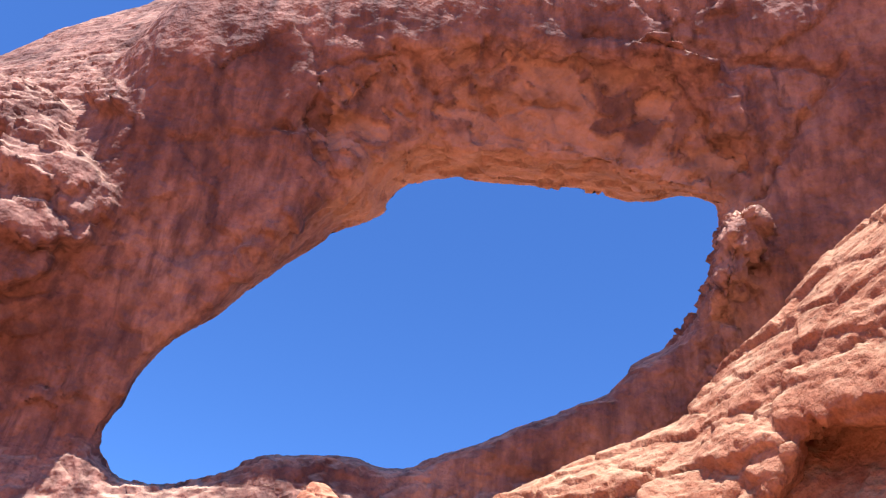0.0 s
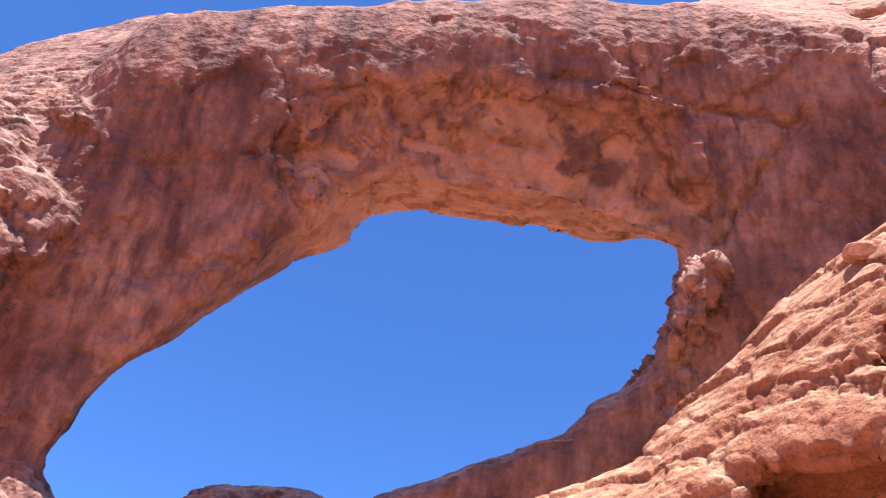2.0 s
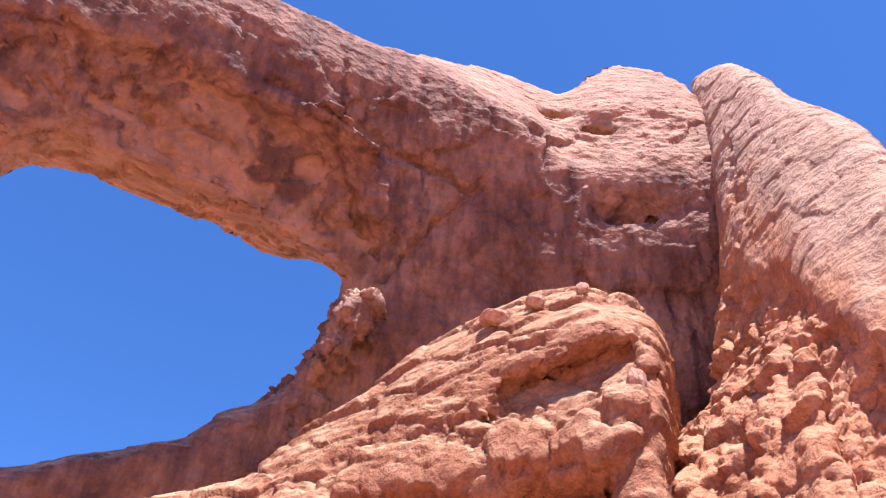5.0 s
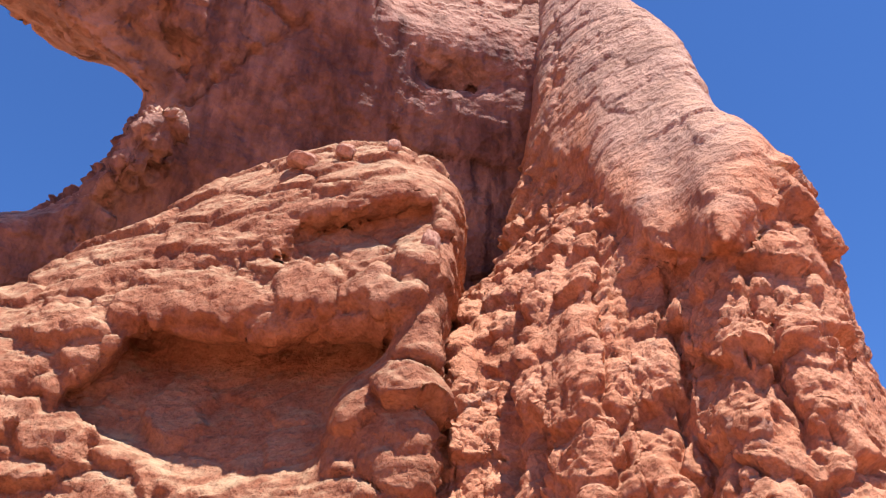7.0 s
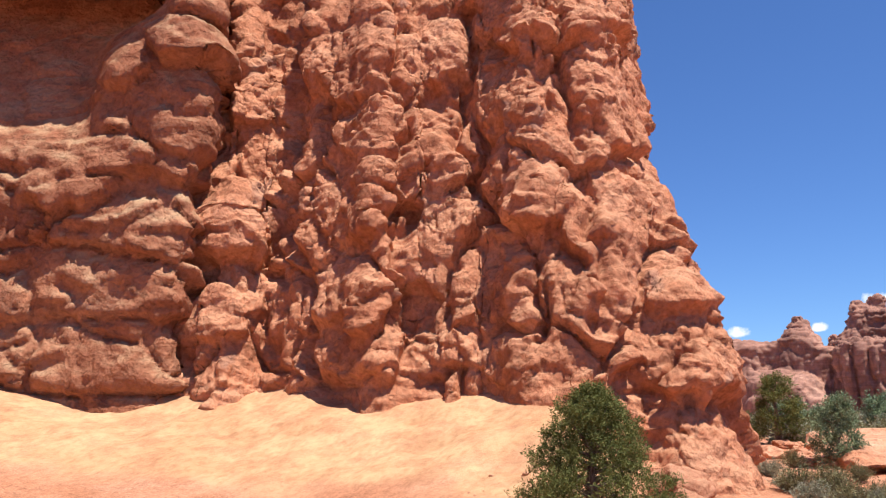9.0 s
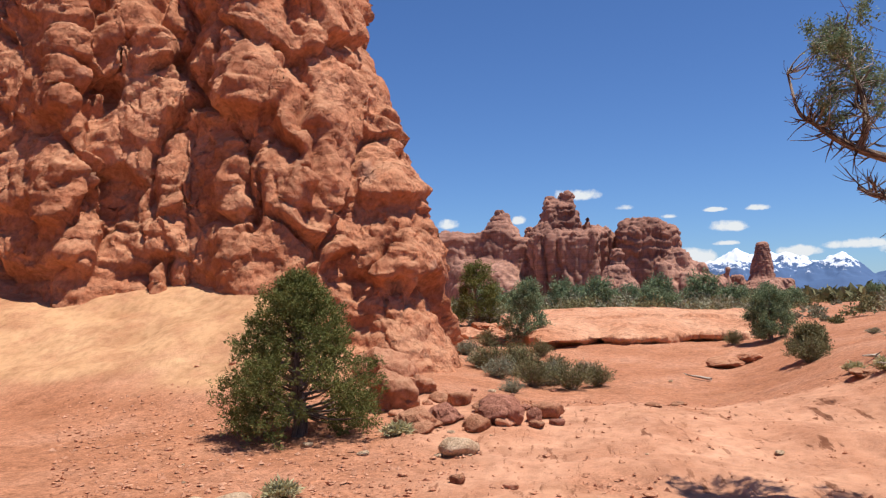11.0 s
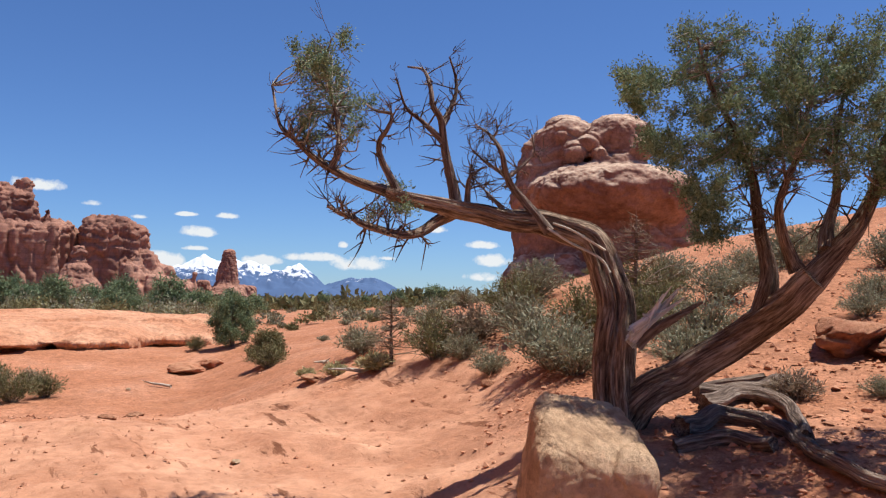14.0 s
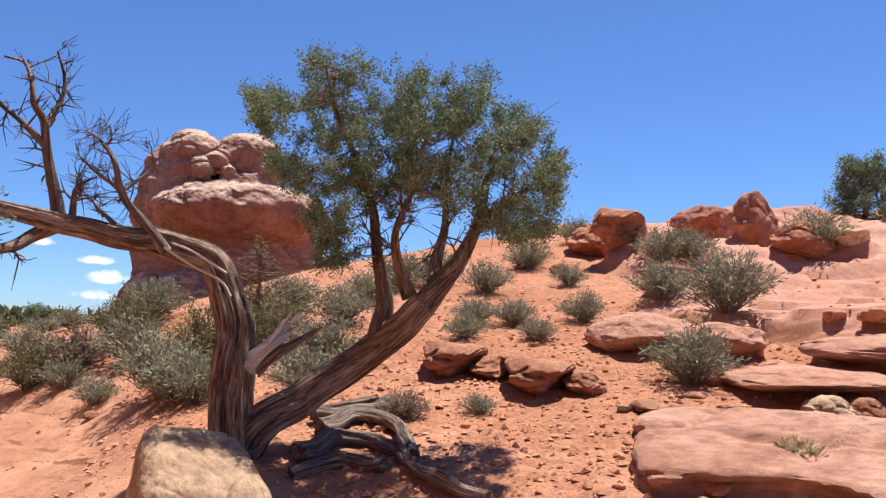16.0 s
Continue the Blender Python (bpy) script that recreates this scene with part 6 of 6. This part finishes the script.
WORDS = {"sage": ("grey-green sagebrush shrub rooted in red soil", "sagebrush"), "brush": ("leafy green desert shrub rooted in red soil", "desert shrub"),
         "dry": ("dry brown leafless shrub on the red slope", "dry shrubs"), "yellow": ("yellow-green leafy shrub in front of the slickrock apron", "green shrubs"), "grass": ("wiry tuft of dry yellow-green grass", "grass tufts")}
shrub_rng = np.random.default_rng(77)


def shrub(kind, place, width, tall=1.0):
    stems, leaves = SHRUBS[kind][shrub_rng.integers(len(SHRUBS[kind]))]
    ob = anchor("grass_tuft" if kind == "grass" else "shrub", place - Vector((0, 0, 0.02)), WORDS[kind][0], "grass" if kind == "grass" else "shrub", WORDS[kind][1])
    ob.scale = (width, width, width * tall)
    ob.rotation_euler = (0, 0, shrub_rng.uniform(0, 6.28))
    part("stem", stems, ob)
    part("foliage", leaves, ob)
    return ob


# by heading, rise, width in metres, kind: along the wash, then behind the old juniper, then up the hill
for a, e, w, kind in ((88.5, -6.2, 1.3, "brush"), (86.2, -5.6, 1.2, "sage"), (91.0, -6.4, 1.2, "brush"), (92.8, -6.2, 1.0, "brush"), (90.0, -5.4, 1.0, "brush"), (84.8, -4.8, 1.0, "sage"),
                      (87.0, -6.6, 0.7, "sage"), (106.0, -4.6, 1.1, "brush"), (116.6, -2.0, 1.2, "sage"), (85.6, -5.0, 1.3, "brush"), (87.6, -5.5, 1.4, "brush"), (89.6, -6.1, 1.3, "sage"), (92.0, -5.7, 1.0, "sage"), (87.4, -4.6, 1.2, "brush"), (89.0, -4.2, 1.0, "brush"), (84.0, -4.0, 1.2, "sage"), (85.4, -3.4, 1.1, "brush"), (90.6, -3.3, 0.7, "sage"), (93.0, -3.2, 0.8, "brush"), (92.0, -2.9, 0.6, "sage"), (101.5, -3.5, 0.9, "brush"), (112.0, -3.6, 1.2, "sage"), (116.8, -3.9, 1.3, "brush"), (118.7, -3.8, 0.9, "sage"),
                      (113.0, -4.7, 0.7, "grass"), (108.5, -5.2, 0.4, "grass"), (110.3, -5.0, 0.5, "grass"), (71.0, -13.0, 0.42, "grass"), (79.0, -9.3, 0.45, "grass"), (47.2, -10.6, 1.3, "yellow"), (45.5, -9.8, 1.1, "yellow")):
    shrub(kind, spot(a, e), w * 0.8, 0.85)
for a, e, w, kind in ((119.3, -0.5, 1.3, "sage"), (123.0, -2.6, 1.4, "sage"), (125.0, -4.6, 1.5, "sage"), (121.0, -5.2, 0.7, "sage"), (126.6, -5.0, 1.2, "sage"), (119.9, -2.9, 1.2, "dry"), (131.4, -0.5, 1.4, "brush"),
                      (136.2, 0.2, 1.3, "sage"), (135.1, -3.2, 1.5, "sage"), (131.8, -2.2, 1.3, "brush"), (145.3, 0.4, 0.9, "sage"), (144.6, -0.7, 0.8, "sage"), (147.9, 0.3, 0.9, "sage"), (149.4, -0.8, 0.7, "sage"),
                      (134.0, -4.6, 1.1, "sage"), (140.5, -6.0, 0.6, "dry"), (145.5, -5.6, 0.45, "sage"), (122.6, -1.3, 1.3, "brush"), (124.0, 0.2, 1.5, "sage"), (138.0, 1.4, 1.3, "sage"), (133.0, 0.9, 1.4, "sage"), (128.0, -2.5, 1.4, "brush")):
    shrub(kind, spot(a, e, TREE_VIEW), w * 0.85, 0.85)
for a, e, w, kind in ((159.4, -3.4, 1.05, "sage"), (161.6, 1.2, 1.5, "sage"), (157.6, 1.9, 1.1, "sage"), (152.5, 0.6, 0.8, "sage"), (151.5, 2.9, 0.8, "sage"), (146.0, 2.4, 1.0, "sage"), (157.7, 4.4, 1.3, "sage"),
                      (159.5, 4.6, 1.1, "sage"), (152.1, 5.7, 1.2, "sage"), (165.4, -8.6, 0.45, "grass"), (154.9, 5.6, 0.9, "dry"), (148.8, 4.0, 1.2, "sage"), (167.0, 5.0, 1.6, "sage"), (142.5, 2.8, 1.2, "sage"), (140.0, 2.4, 1.2, "sage")):
    shrub(kind, spot(a, e, TREE_VIEW), w, 0.95)
# the scrub belt beyond the wash
def scrub(name, leaf, count, seed, label, far=False):
    """Far shrubs, too many to count."""
    r = np.random.default_rng(seed)
    Vs = []
    for k in range(count):
        a = r.uniform(83, 103.5) if k % 2 else r.uniform(83, 121)
        d = 46 + 62 * r.uniform(0, 1) ** 1.3 if a < 102.5 else 30 + 75 * r.uniform(0, 1) ** 1.1
        w = (0.9 + 2.5 * r.uniform(0, 1) ** 1.6) * (0.25 + 0.75 * min(1, d / 75)) * (1 if a < 102.5 else 0.7)
        if far:
            a, d = r.uniform(84, 136), 100 + 420 * r.uniform(0, 1) ** 1.6
            w = r.uniform(2.0, 4.5)
        n = 110 if far else 400
        u = r.normal(size=(n, 3))
        u /= np.linalg.norm(u, axis=1)[:, None]
        u[:, 2] = np.abs(u[:, 2])
        lobes = r.normal(size=(5, 3)) * (0.3, 0.3, 0.12)
        C = (u * r.uniform(0.3, 1, (n, 1)) * (0.3, 0.3, 0.36) + lobes[r.integers(0, 5, n)] + (0, 0, 0.1)) * w
        leaf_ = (0.5 if far else 0.12) * w ** 0.5
        V, _ = blades(C * ((1.6, 1.6, 0.7) if far else 1), u + 0.6 * r.normal(size=(n, 3)), leaf_, 0.5 * leaf_, r)
        p = away(a, d)
        Vs.append(np.maximum(V, (-99, -99, 0)) + np.array(p))
    V = np.concatenate(Vs)
    tagged(new(name, mesh_from(name, V, np.arange(len(V)).reshape(-1, 4), leaf, True)), label, "scrub", kind="stuff")


scrub("sage_scrub", SAGE, 170, 61, "belt of grey-green sagebrush scrub across the flats")
scrub("green_scrub", BRUSH, 230, 62, "belt of dark green scrub below the buttes")
scrub("distant_scrub", BRUSH, 420, 63, "olive scrub scattered over the far flats", True)
belt = [bushy_tree("juniper_tree", away(a, d), 2.6, 2.8, JUNIPER, "dark juniper in the far scrub belt", 30 + k, size=0.2, pointed=0.3, blobs_n=18, tw=16, lf=14, group="junipers of the scrub belt") for k, (a, d) in enumerate(((97.0, 70), (93.0, 66)))]
for k in range(56):
    a = shrub_rng.uniform(83.5, 104) if k % 3 else shrub_rng.uniform(84, 118)
    p = away(a, shrub_rng.uniform(58, 105))
    w = shrub_rng.uniform(0.6, 1.15) * (1 if a < 100 else 0.75)
    m = Matrix.Translation(p) @ pose(0, 0, 0, 0, 0, shrub_rng.uniform(0, 360)) @ Matrix.Diagonal((w, w, w * shrub_rng.uniform(0.7, 1.0), 1))
    copy_thing(belt[k % 2], m)
for k in range(36):
    a, d = shrub_rng.uniform(109, 134), shrub_rng.uniform(16, 40)
    shrub(("sage", "sage", "dry", "brush")[shrub_rng.integers(4)], away(a, d, TREE_VIEW), shrub_rng.uniform(0.4, 0.9), shrub_rng.uniform(0.5, 0.8))


# ---- boulders and stones ----
def stone_mesh(seed, material, level=3, flat=0.7, chunk=0.55, round_=0.5):
    """A broken, weathered stone, one metre across, with its base a little below zero."""
    bm = bmesh.new()
    bmesh.ops.create_icosphere(bm, subdivisions=level, radius=0.5)
    me = bpy.data.meshes.new("stone")
    bm.to_mesh(me)
    bm.free()
    V = np.zeros(len(me.vertices) * 3)
    me.vertices.foreach_get("co", V)
    V = V.reshape(-1, 3)
    r = np.random.default_rng(seed)
    U = V / 0.5
    for _ in range(14):  # split planes give it faces
        n = r.normal(size=3)
        n /= np.linalg.norm(n)
        h = r.uniform(0.26, 0.42) + 0.05 * round_
        over = np.maximum(V @ n - h, 0)
        V = V - n * (over * (1 - 0.25 * round_))[:, None]
    V = V + U * (0.05 * fbm(U * 1.5 + seed, 3) + 0.12 * chunk * rounded(U * (1.0, 1.0, 1.3) + seed, 0.5, 0.5, 0.2) + 0.008 * fbm(U * 6 + seed, 3))[:, None]
    V[:, 2] = V[:, 2] * flat + 0.22 * flat
    me.vertices.foreach_set("co", V.ravel())
    me.polygons.foreach_set("use_smooth", np.ones(len(me.polygons), bool))
    me.materials.append(material)
    return me


BOULDER = rock("boulder_stone", [(0.3, 0.115, 0.065), (0.42, 0.17, 0.095), (0.52, 0.25, 0.15)], 5.0, 0.8, 0.2, 0.05, patch=1.2, dust_and_sun=(0.56, 0.3, 0.18))
LOOSE = rock("loose_stone", [(0.4, 0.18, 0.1), (0.5, 0.245, 0.15), (0.6, 0.33, 0.215)], 3.0, 0.3, patch=0.8)
CREAM = rock("pale_boulder_stone", [(0.55, 0.35, 0.22), (0.66, 0.46, 0.305), (0.73, 0.55, 0.39)], 5.0, 0.8, 0.15, 0.0, patch=1.2)
TAN = rock("tan_boulder_stone", [(0.48, 0.29, 0.175), (0.58, 0.375, 0.235), (0.64, 0.44, 0.29)], 5.0, 0.8, 0.15, 0.0, patch=1.2)
PURPLE = rock("dark_boulder_stone", [(0.31, 0.125, 0.082), (0.41, 0.175, 0.118), (0.49, 0.24, 0.165)], 5.0, 0.8, 0.2, 0.05, patch=1.2)
STONES = {m.name: [stone_mesh(40 + k, m) for k in range(5)] for m in (BOULDER, CREAM, PURPLE, LOOSE)}
BIG = {m.name: [stone_mesh(60 + k, m, 5, 0.7, 0.6, 0.5) for k in range(4)] for m in (BOULDER, CREAM, PURPLE, LOOSE)}
WORN = rock("worn_boulder_stone", [(0.4, 0.19, 0.125), (0.49, 0.255, 0.175), (0.57, 0.325, 0.235)], 5.0, 0.7, 0.25, 0.05, patch=1.2)
BIG[WORN.name] = [stone_mesh(80 + k, WORN, 5, 0.7, 0.16, 1.0) for k in range(3)]
stone_rng = np.random.default_rng(5)


def stone(place, sx, sy, sz, material, label, turn=0.0, category="boulder", group="", big=None, tilt=0.0):
    """sx across the view, sy deep, sz high."""
    pool = (BIG if (big if big is not None else sx > 0.5) else STONES)[material.name]
    ob = new("boulder" if category == "boulder" else "stone", pool[stone_rng.integers(len(pool))])
    ob.matrix_world = Matrix.Translation(place) @ pose(0, 0, 0, tilt, 0, turn) @ Matrix.Diagonal((sx, sy, sz / 0.75, 1))
    return tagged(ob, label, category, group)


# at the foot of the cliff: heading, rise of the base, width, height, stone
for a, e, w, h, m, lab in ((78.5, -7.6, 0.78, 0.7, BOULDER, "rounded red boulder at the cliff's foot"), (78.3, -6.0, 1.0, 0.85, BOULDER, "squarish red boulder behind another at the cliff's foot"), (86.0, -8.5, 0.58, 0.42, PURPLE, "split dark red boulder by the wash"),
                           (80.5, -8.9, 0.52, 0.31, BOULDER, "low red boulder among rubble"), (82.4, -8.4, 0.42, 0.28, PURPLE, "dark red boulder among rubble"), (80.8, -9.1, 0.3, 0.14, BOULDER, "squat red stone among rubble"),
                           (84.6, -9.1, 0.33, 0.24, BOULDER, "red stone at the edge of the slickrock"), (83.3, -10.7, 0.38, 0.22, CREAM, "pale cream stone on red soil"), (82.9, -12.6, 0.15, 0.1, BOULDER, "small red stone on red soil"),
                           (81.9, -7.1, 0.35, 0.2, BOULDER, "red stone at the cliff's foot"), (80.6, -6.6, 0.5, 0.4, BOULDER, "red boulder at the cliff's foot"), (83.4, -7.4, 0.4, 0.26, BOULDER, "red boulder at the cliff's foot"), (85.0, -7.8, 0.3, 0.2, BOULDER, "red stone at the cliff's foot"),
                           (88.3, -8.5, 0.21, 0.22, PURPLE, "upright dark stone beside the boulders"), (89.4, -8.2, 0.38, 0.26, BOULDER, "red stone on the slickrock"), (64.6, -14.0, 0.6, 0.2, CREAM, "flat pale stone in red soil"), (67.5, -13.8, 0.4, 0.2, CREAM, "pale stone in red soil"),
                           (100.9, -4.9, 0.95, 0.33, BOULDER, "red ledge stone below the bench"), (102.4, -4.6, 0.6, 0.3, BOULDER, "red ledge stone below the bench"), (96.3, -7.5, 0.24, 0.08, BOULDER, "flat red stone on the slickrock"), (97.9, -7.4, 0.22, 0.08, BOULDER, "flat red stone on the slickrock"), (109.0, -5.3, 0.45, 0.12, BOULDER, "flat red stone on the slickrock")):
    stone(spot(a, e), 1.25 * w, 1.1 * w, 1.25 * h, m, lab, stone_rng.uniform(0, 360), "boulder" if w > 0.35 else "stone")
for k in range(34):
    a, e, w = stone_rng.uniform(79, 90), stone_rng.uniform(-9.4, -6.2), stone_rng.uniform(0.1, 0.34)
    stone(spot(a, e), w, w * 0.8, w * stone_rng.uniform(0.45, 0.7), (BOULDER, LOOSE, PURPLE)[k % 3], "broken red stone in the rubble below the cliff", stone_rng.uniform(0, 360), "stone", "cliff rubble", False)
# under and beyond the old juniper
def block_boulder():
    lo = (-1, -0.9, -0.8)
    X, Y, Z = lattice(lo, (1.2, 0.9, 0.8), 0.07)
    f = (((np.abs(X) / (0.66 - 0.22 * Z)) ** 9 + (np.abs(Y - 0.1 * X) / 0.55) ** 9 + (np.abs(Z + 0.16 * X - 0.4 * Y + 0.1) / 0.54) ** 11) ** 0.1 - 1) * 0.5
    V, Q = nets(f, lo, 0.07)
    V, Q = split(*split(V, Q))
    V = V + normals(V, Q) * (0.1 * blocks(V * 1.7 + 3, 0.06, 0.3, 0.2, 0.0) + 0.025 * fbm(V * 3, 5))[:, None]
    ob = new("boulder", mesh_from("boulder", V, Q, TAN))
    p = at(127.4, -11.3, 5.6)
    ob.matrix_world = Matrix.Translation((p.x, p.y, p.z)) @ pose(0, 0, 0, 0, 0, -126 + 8) @ Matrix.Diagonal((0.62, 0.8, 0.72, 1))
    return tagged(ob, "large pale sandstone boulder under the juniper", "boulder")


block_boulder()


def flat_slab():
    """A broad slab that breaks off over a hollow on its downhill side."""
    lo, hi, h = (-2.6, -1.7, -0.7), (2.6, 1.7, 0.7), 0.08
    X, Y, Z = lattice(lo, hi, h)
    q = (((np.abs(X + 0.2 * Y) / 1.35) ** 6 + (np.abs(Y) / 0.95) ** 6) ** (1 / 6) - 1) * 0.95 + 0.25 * np.sin(1.7 * X) * 0.3
    f = -union(-q, -(Z - 0.2 - 0.1 * Y - 0.04 * np.sin(2 * X + Y)), 0.12)
    f = carve(f, ball(X, Y, Z, (-0.5, -0.95, -0.12), (0.7, 0.45, 0.2)), 0.1)
    V, Q = nets(f, lo, h)
    V, Q = split(*split(relax(V, Q, 2), Q))
    V = V + normals(V, Q) * (0.1 * rounded(V * (0.9, 0.9, 2.0) + 4, 0.4, 0.5, 0.2) + 0.03 * fbm(V * (1.5, 3, 3), 5))[:, None]
    ob = new("rock_slab", mesh_from("rock_slab", V, Q, WORN))
    p = spot(168.6, -8.6, TREE_VIEW)
    ob.matrix_world = Matrix.Translation((p.x, p.y, p.z + 0.1)) @ pose(0, 0, 0, 5, 0, -166) @ Matrix.Diagonal((1.05, 1.1, 0.62, 1))
    return tagged(ob, "broad smooth pink slab of sandstone in the soil", "rock slab")


flat_slab()
for a, e, w, d, h, m, lab in ((143.9, -2.7, 1.35, 0.9, 0.55, BOULDER, "low rough red outcrop on the slope"), (146.4, -3.0, 0.9, 0.7, 0.35, BOULDER, "low rough red outcrop on the slope"), (149.4, -3.6, 1.5, 0.9, 0.5, BOULDER, "low rough red outcrop on the slope"), (152.6, -3.8, 0.7, 0.5, 0.28, BOULDER, "broken end of a red outcrop on the slope"), (156.2, -0.9, 1.8, 1.3, 0.62, WORN, "smooth rounded red boulder on the hill"),
                              (161.4, -1.3, 1.6, 1.2, 0.55, WORN, "smooth red boulder behind a sagebrush"), (160.2, 6.3, 1.9, 1.5, 1.1, PURPLE, "dark red boulder on the crest"), (163.5, 5.9, 1.3, 1.2, 1.45, PURPLE, "tall egg-shaped boulder on the crest"),
                              (154.9, 6.2, 1.4, 1.3, 1.1, BOULDER, "broken red rock on the crest"), (153.5, 5.2, 2.4, 1.6, 0.9, BOULDER, "broken red outcrop on the crest"), (166.4, 5.3, 1.9, 1.4, 0.8, BOULDER, "rounded red boulder on the crest"),
                              (168.9, 5.4, 1.0, 0.9, 0.45, CREAM, "pale boulder on the crest"), (157.8, 3.4, 1.1, 0.8, 0.35, BOULDER, "flat red slab on the hill"),
                              (166.0, -3.2, 2.2, 1.5, 0.3, WORN, "worn red ledge on the hill"), (170.0, -1.4, 2.2, 1.5, 0.3, WORN, "worn red ledge on the hill"), (167.5, -5.0, 0.75, 0.5, 0.3, CREAM, "pale angular stone on the hill"),
                              (156.3, -5.2, 0.5, 0.3, 0.16, BOULDER, "thin red slab of stone in the soil"), (169.5, -4.8, 0.6, 0.4, 0.25, BOULDER, "angular red stone on the hill"), (161.2, -9.2, 0.4, 0.3, 0.2, BOULDER, "angular red stone beside the slab"),
                              (120.9, -5.9, 0.25, 0.2, 0.12, BOULDER, "small red stone on bare soil"), (148.3, 4.0, 0.5, 0.3, 0.15, PURPLE, "dark stone on the slope"), (151.0, 3.8, 0.6, 0.5, 0.3, BOULDER, "red stone on the slope")):
    stone(spot(a, e, TREE_VIEW), w, d, h, m, lab, 90 - a + stone_rng.uniform(-15, 15), "boulder" if w > 0.55 else "stone")
# rubble of the ledge beyond the wash, and at the foot of the hill's slabs
for k in range(46):
    a, e = (stone_rng.uniform(83.8, 88.4), stone_rng.uniform(-3.4, -1.9)) if k < 22 else (stone_rng.uniform(158.5, 163), stone_rng.uniform(-11, -3.5)) if k < 38 else (stone_rng.uniform(160, 171), stone_rng.uniform(-4, 3))
    w = stone_rng.uniform(0.5, 1.3) if k < 22 else stone_rng.uniform(0.1, 0.28) if k < 38 else stone_rng.uniform(0.25, 0.6)
    stone(spot(a, e, VIEW if k < 22 else TREE_VIEW), w, w * 0.8, w * stone_rng.uniform(0.35, 0.6), (LOOSE, BOULDER, LOOSE)[k % 3], "broken red ledge stone among rubble", stone_rng.uniform(0, 360), "boulder" if w > 0.35 else "stone", "ledge rubble")
# a sunlit boulder on the sill of the arch
p = aim(-7.7, 19.3) * (39.0 / math.cos(radians(19.3)))
stone(Vector((p.x, p.y, p.z + EYE - 0.5)), 2.1, 1.8, 1.7, BOULDER, "sunlit red boulder on the sill of the arch", 10, "boulder", "", True)
# bleached sticks on the wash
for a, e, L, turn in ((99.2, -5.7, 0.9, 30), (111.6, -4.9, 0.8, 70), (115.6, -2.6, 0.7, 10), (109.5, -4.3, 0.6, 140)):
    p = spot(a, e)
    ob = tagged(new("dead_branch", tube_mesh("dead_branch", [tube([(-L / 2, 0, 0.03, 0.03), (0, 0.06, 0.05, 0.026), (L / 2, -0.03, 0.06, 0.008)], 0.05, 8, 0.2, 0.6, a), tube([(0, 0.05, 0.05, 0.016), (L * 0.25, 0.2, 0.12, 0.006)], 0.05, 6)], DEAD)), "bleached dead branch lying on the ground", "branch")
    ob.matrix_world = Matrix.Translation(p) @ pose(0, 0, 0, 0, 0, turn)
# knobs perched on the buttress
for a, e, d, w, h in ((43.1, 40.0, 28.2, 0.6, 0.4), (39.1, 39.3, 28.6, 1.0, 0.4), (35.6, 38.2, 29.2, 1.5, 0.5), (46.8, 33.4, 25.0, 0.8, 1.0)):
    p = aim(a, e) * (d / math.cos(radians(e)))
    stone(Vector((p.x, p.y, p.z + EYE - 0.45)), w, w, h + 0.4, WORN, "small red knob of rock perched on the buttress", 30 * w, "boulder", "", True)
# scattered stones, and grit too small to count
for k in range(280):
    zone = k % 3
    a, d = ((stone_rng.uniform(62, 92), stone_rng.uniform(5.5, 15)), (stone_rng.uniform(140, 172), stone_rng.uniform(4.5, 16)), (stone_rng.uniform(76, 172), stone_rng.uniform(5, 22)))[zone]
    w = 0.04 + 0.13 * stone_rng.uniform(0, 1) ** 2.5
    stone(away(a, d), w, w * stone_rng.uniform(0.6, 1), w * stone_rng.uniform(0.3, 0.6), (LOOSE, LOOSE, CREAM, LOOSE)[stone_rng.integers(4)], "small weathered sandstone fragment on the ground", stone_rng.uniform(0, 360), "stone", "loose stones", False)


def build_pebbles():
    r = np.random.default_rng(8)
    n = 26000
    a = np.radians(np.concatenate([r.uniform(58, 120, n // 2), r.uniform(118, 172, n - n // 2)]))
    d = 4.6 + 10 * r.uniform(0, 1, n) ** 1.4
    x, y = d * np.sin(a), d * np.cos(a)
    h, bare, _ = ground_fields(x, y)
    keep = r.uniform(0, 1, n) > bare * 0.88
    x, y, h = x[keep], y[keep], h[keep]
    n = len(x)
    base = np.array([(1, 0, 0), (-1, 0, 0), (0, 1, 0), (0, -1, 0), (0, 0, 1), (0, 0, -1)], float)
    tri = np.array([(0, 2, 4), (2, 1, 4), (1, 3, 4), (3, 0, 4), (2, 0, 5), (1, 2, 5), (3, 1, 5), (0, 3, 5)])
    s = (0.008 + 0.03 * r.uniform(0, 1, n) ** 3)
    V = base[None] * s[:, None, None] * r.uniform(0.6, 1.4, (n, 6, 1)) * (1, 1, 0.6) + r.normal(size=(n, 6, 3)) * 0.2 * s[:, None, None]
    V = V + np.stack([x, y, h + s * 0.25], 1)[:, None]
    T = (tri[None] + 6 * np.arange(n)[:, None, None]).reshape(-1, 3)
    return mesh_from("pebbles", V.reshape(-1, 3), T, LOOSE, True)


tagged(new("pebbles", build_pebbles()), "fine red gravel and grit strewn over the soil", "gravel", kind="stuff")
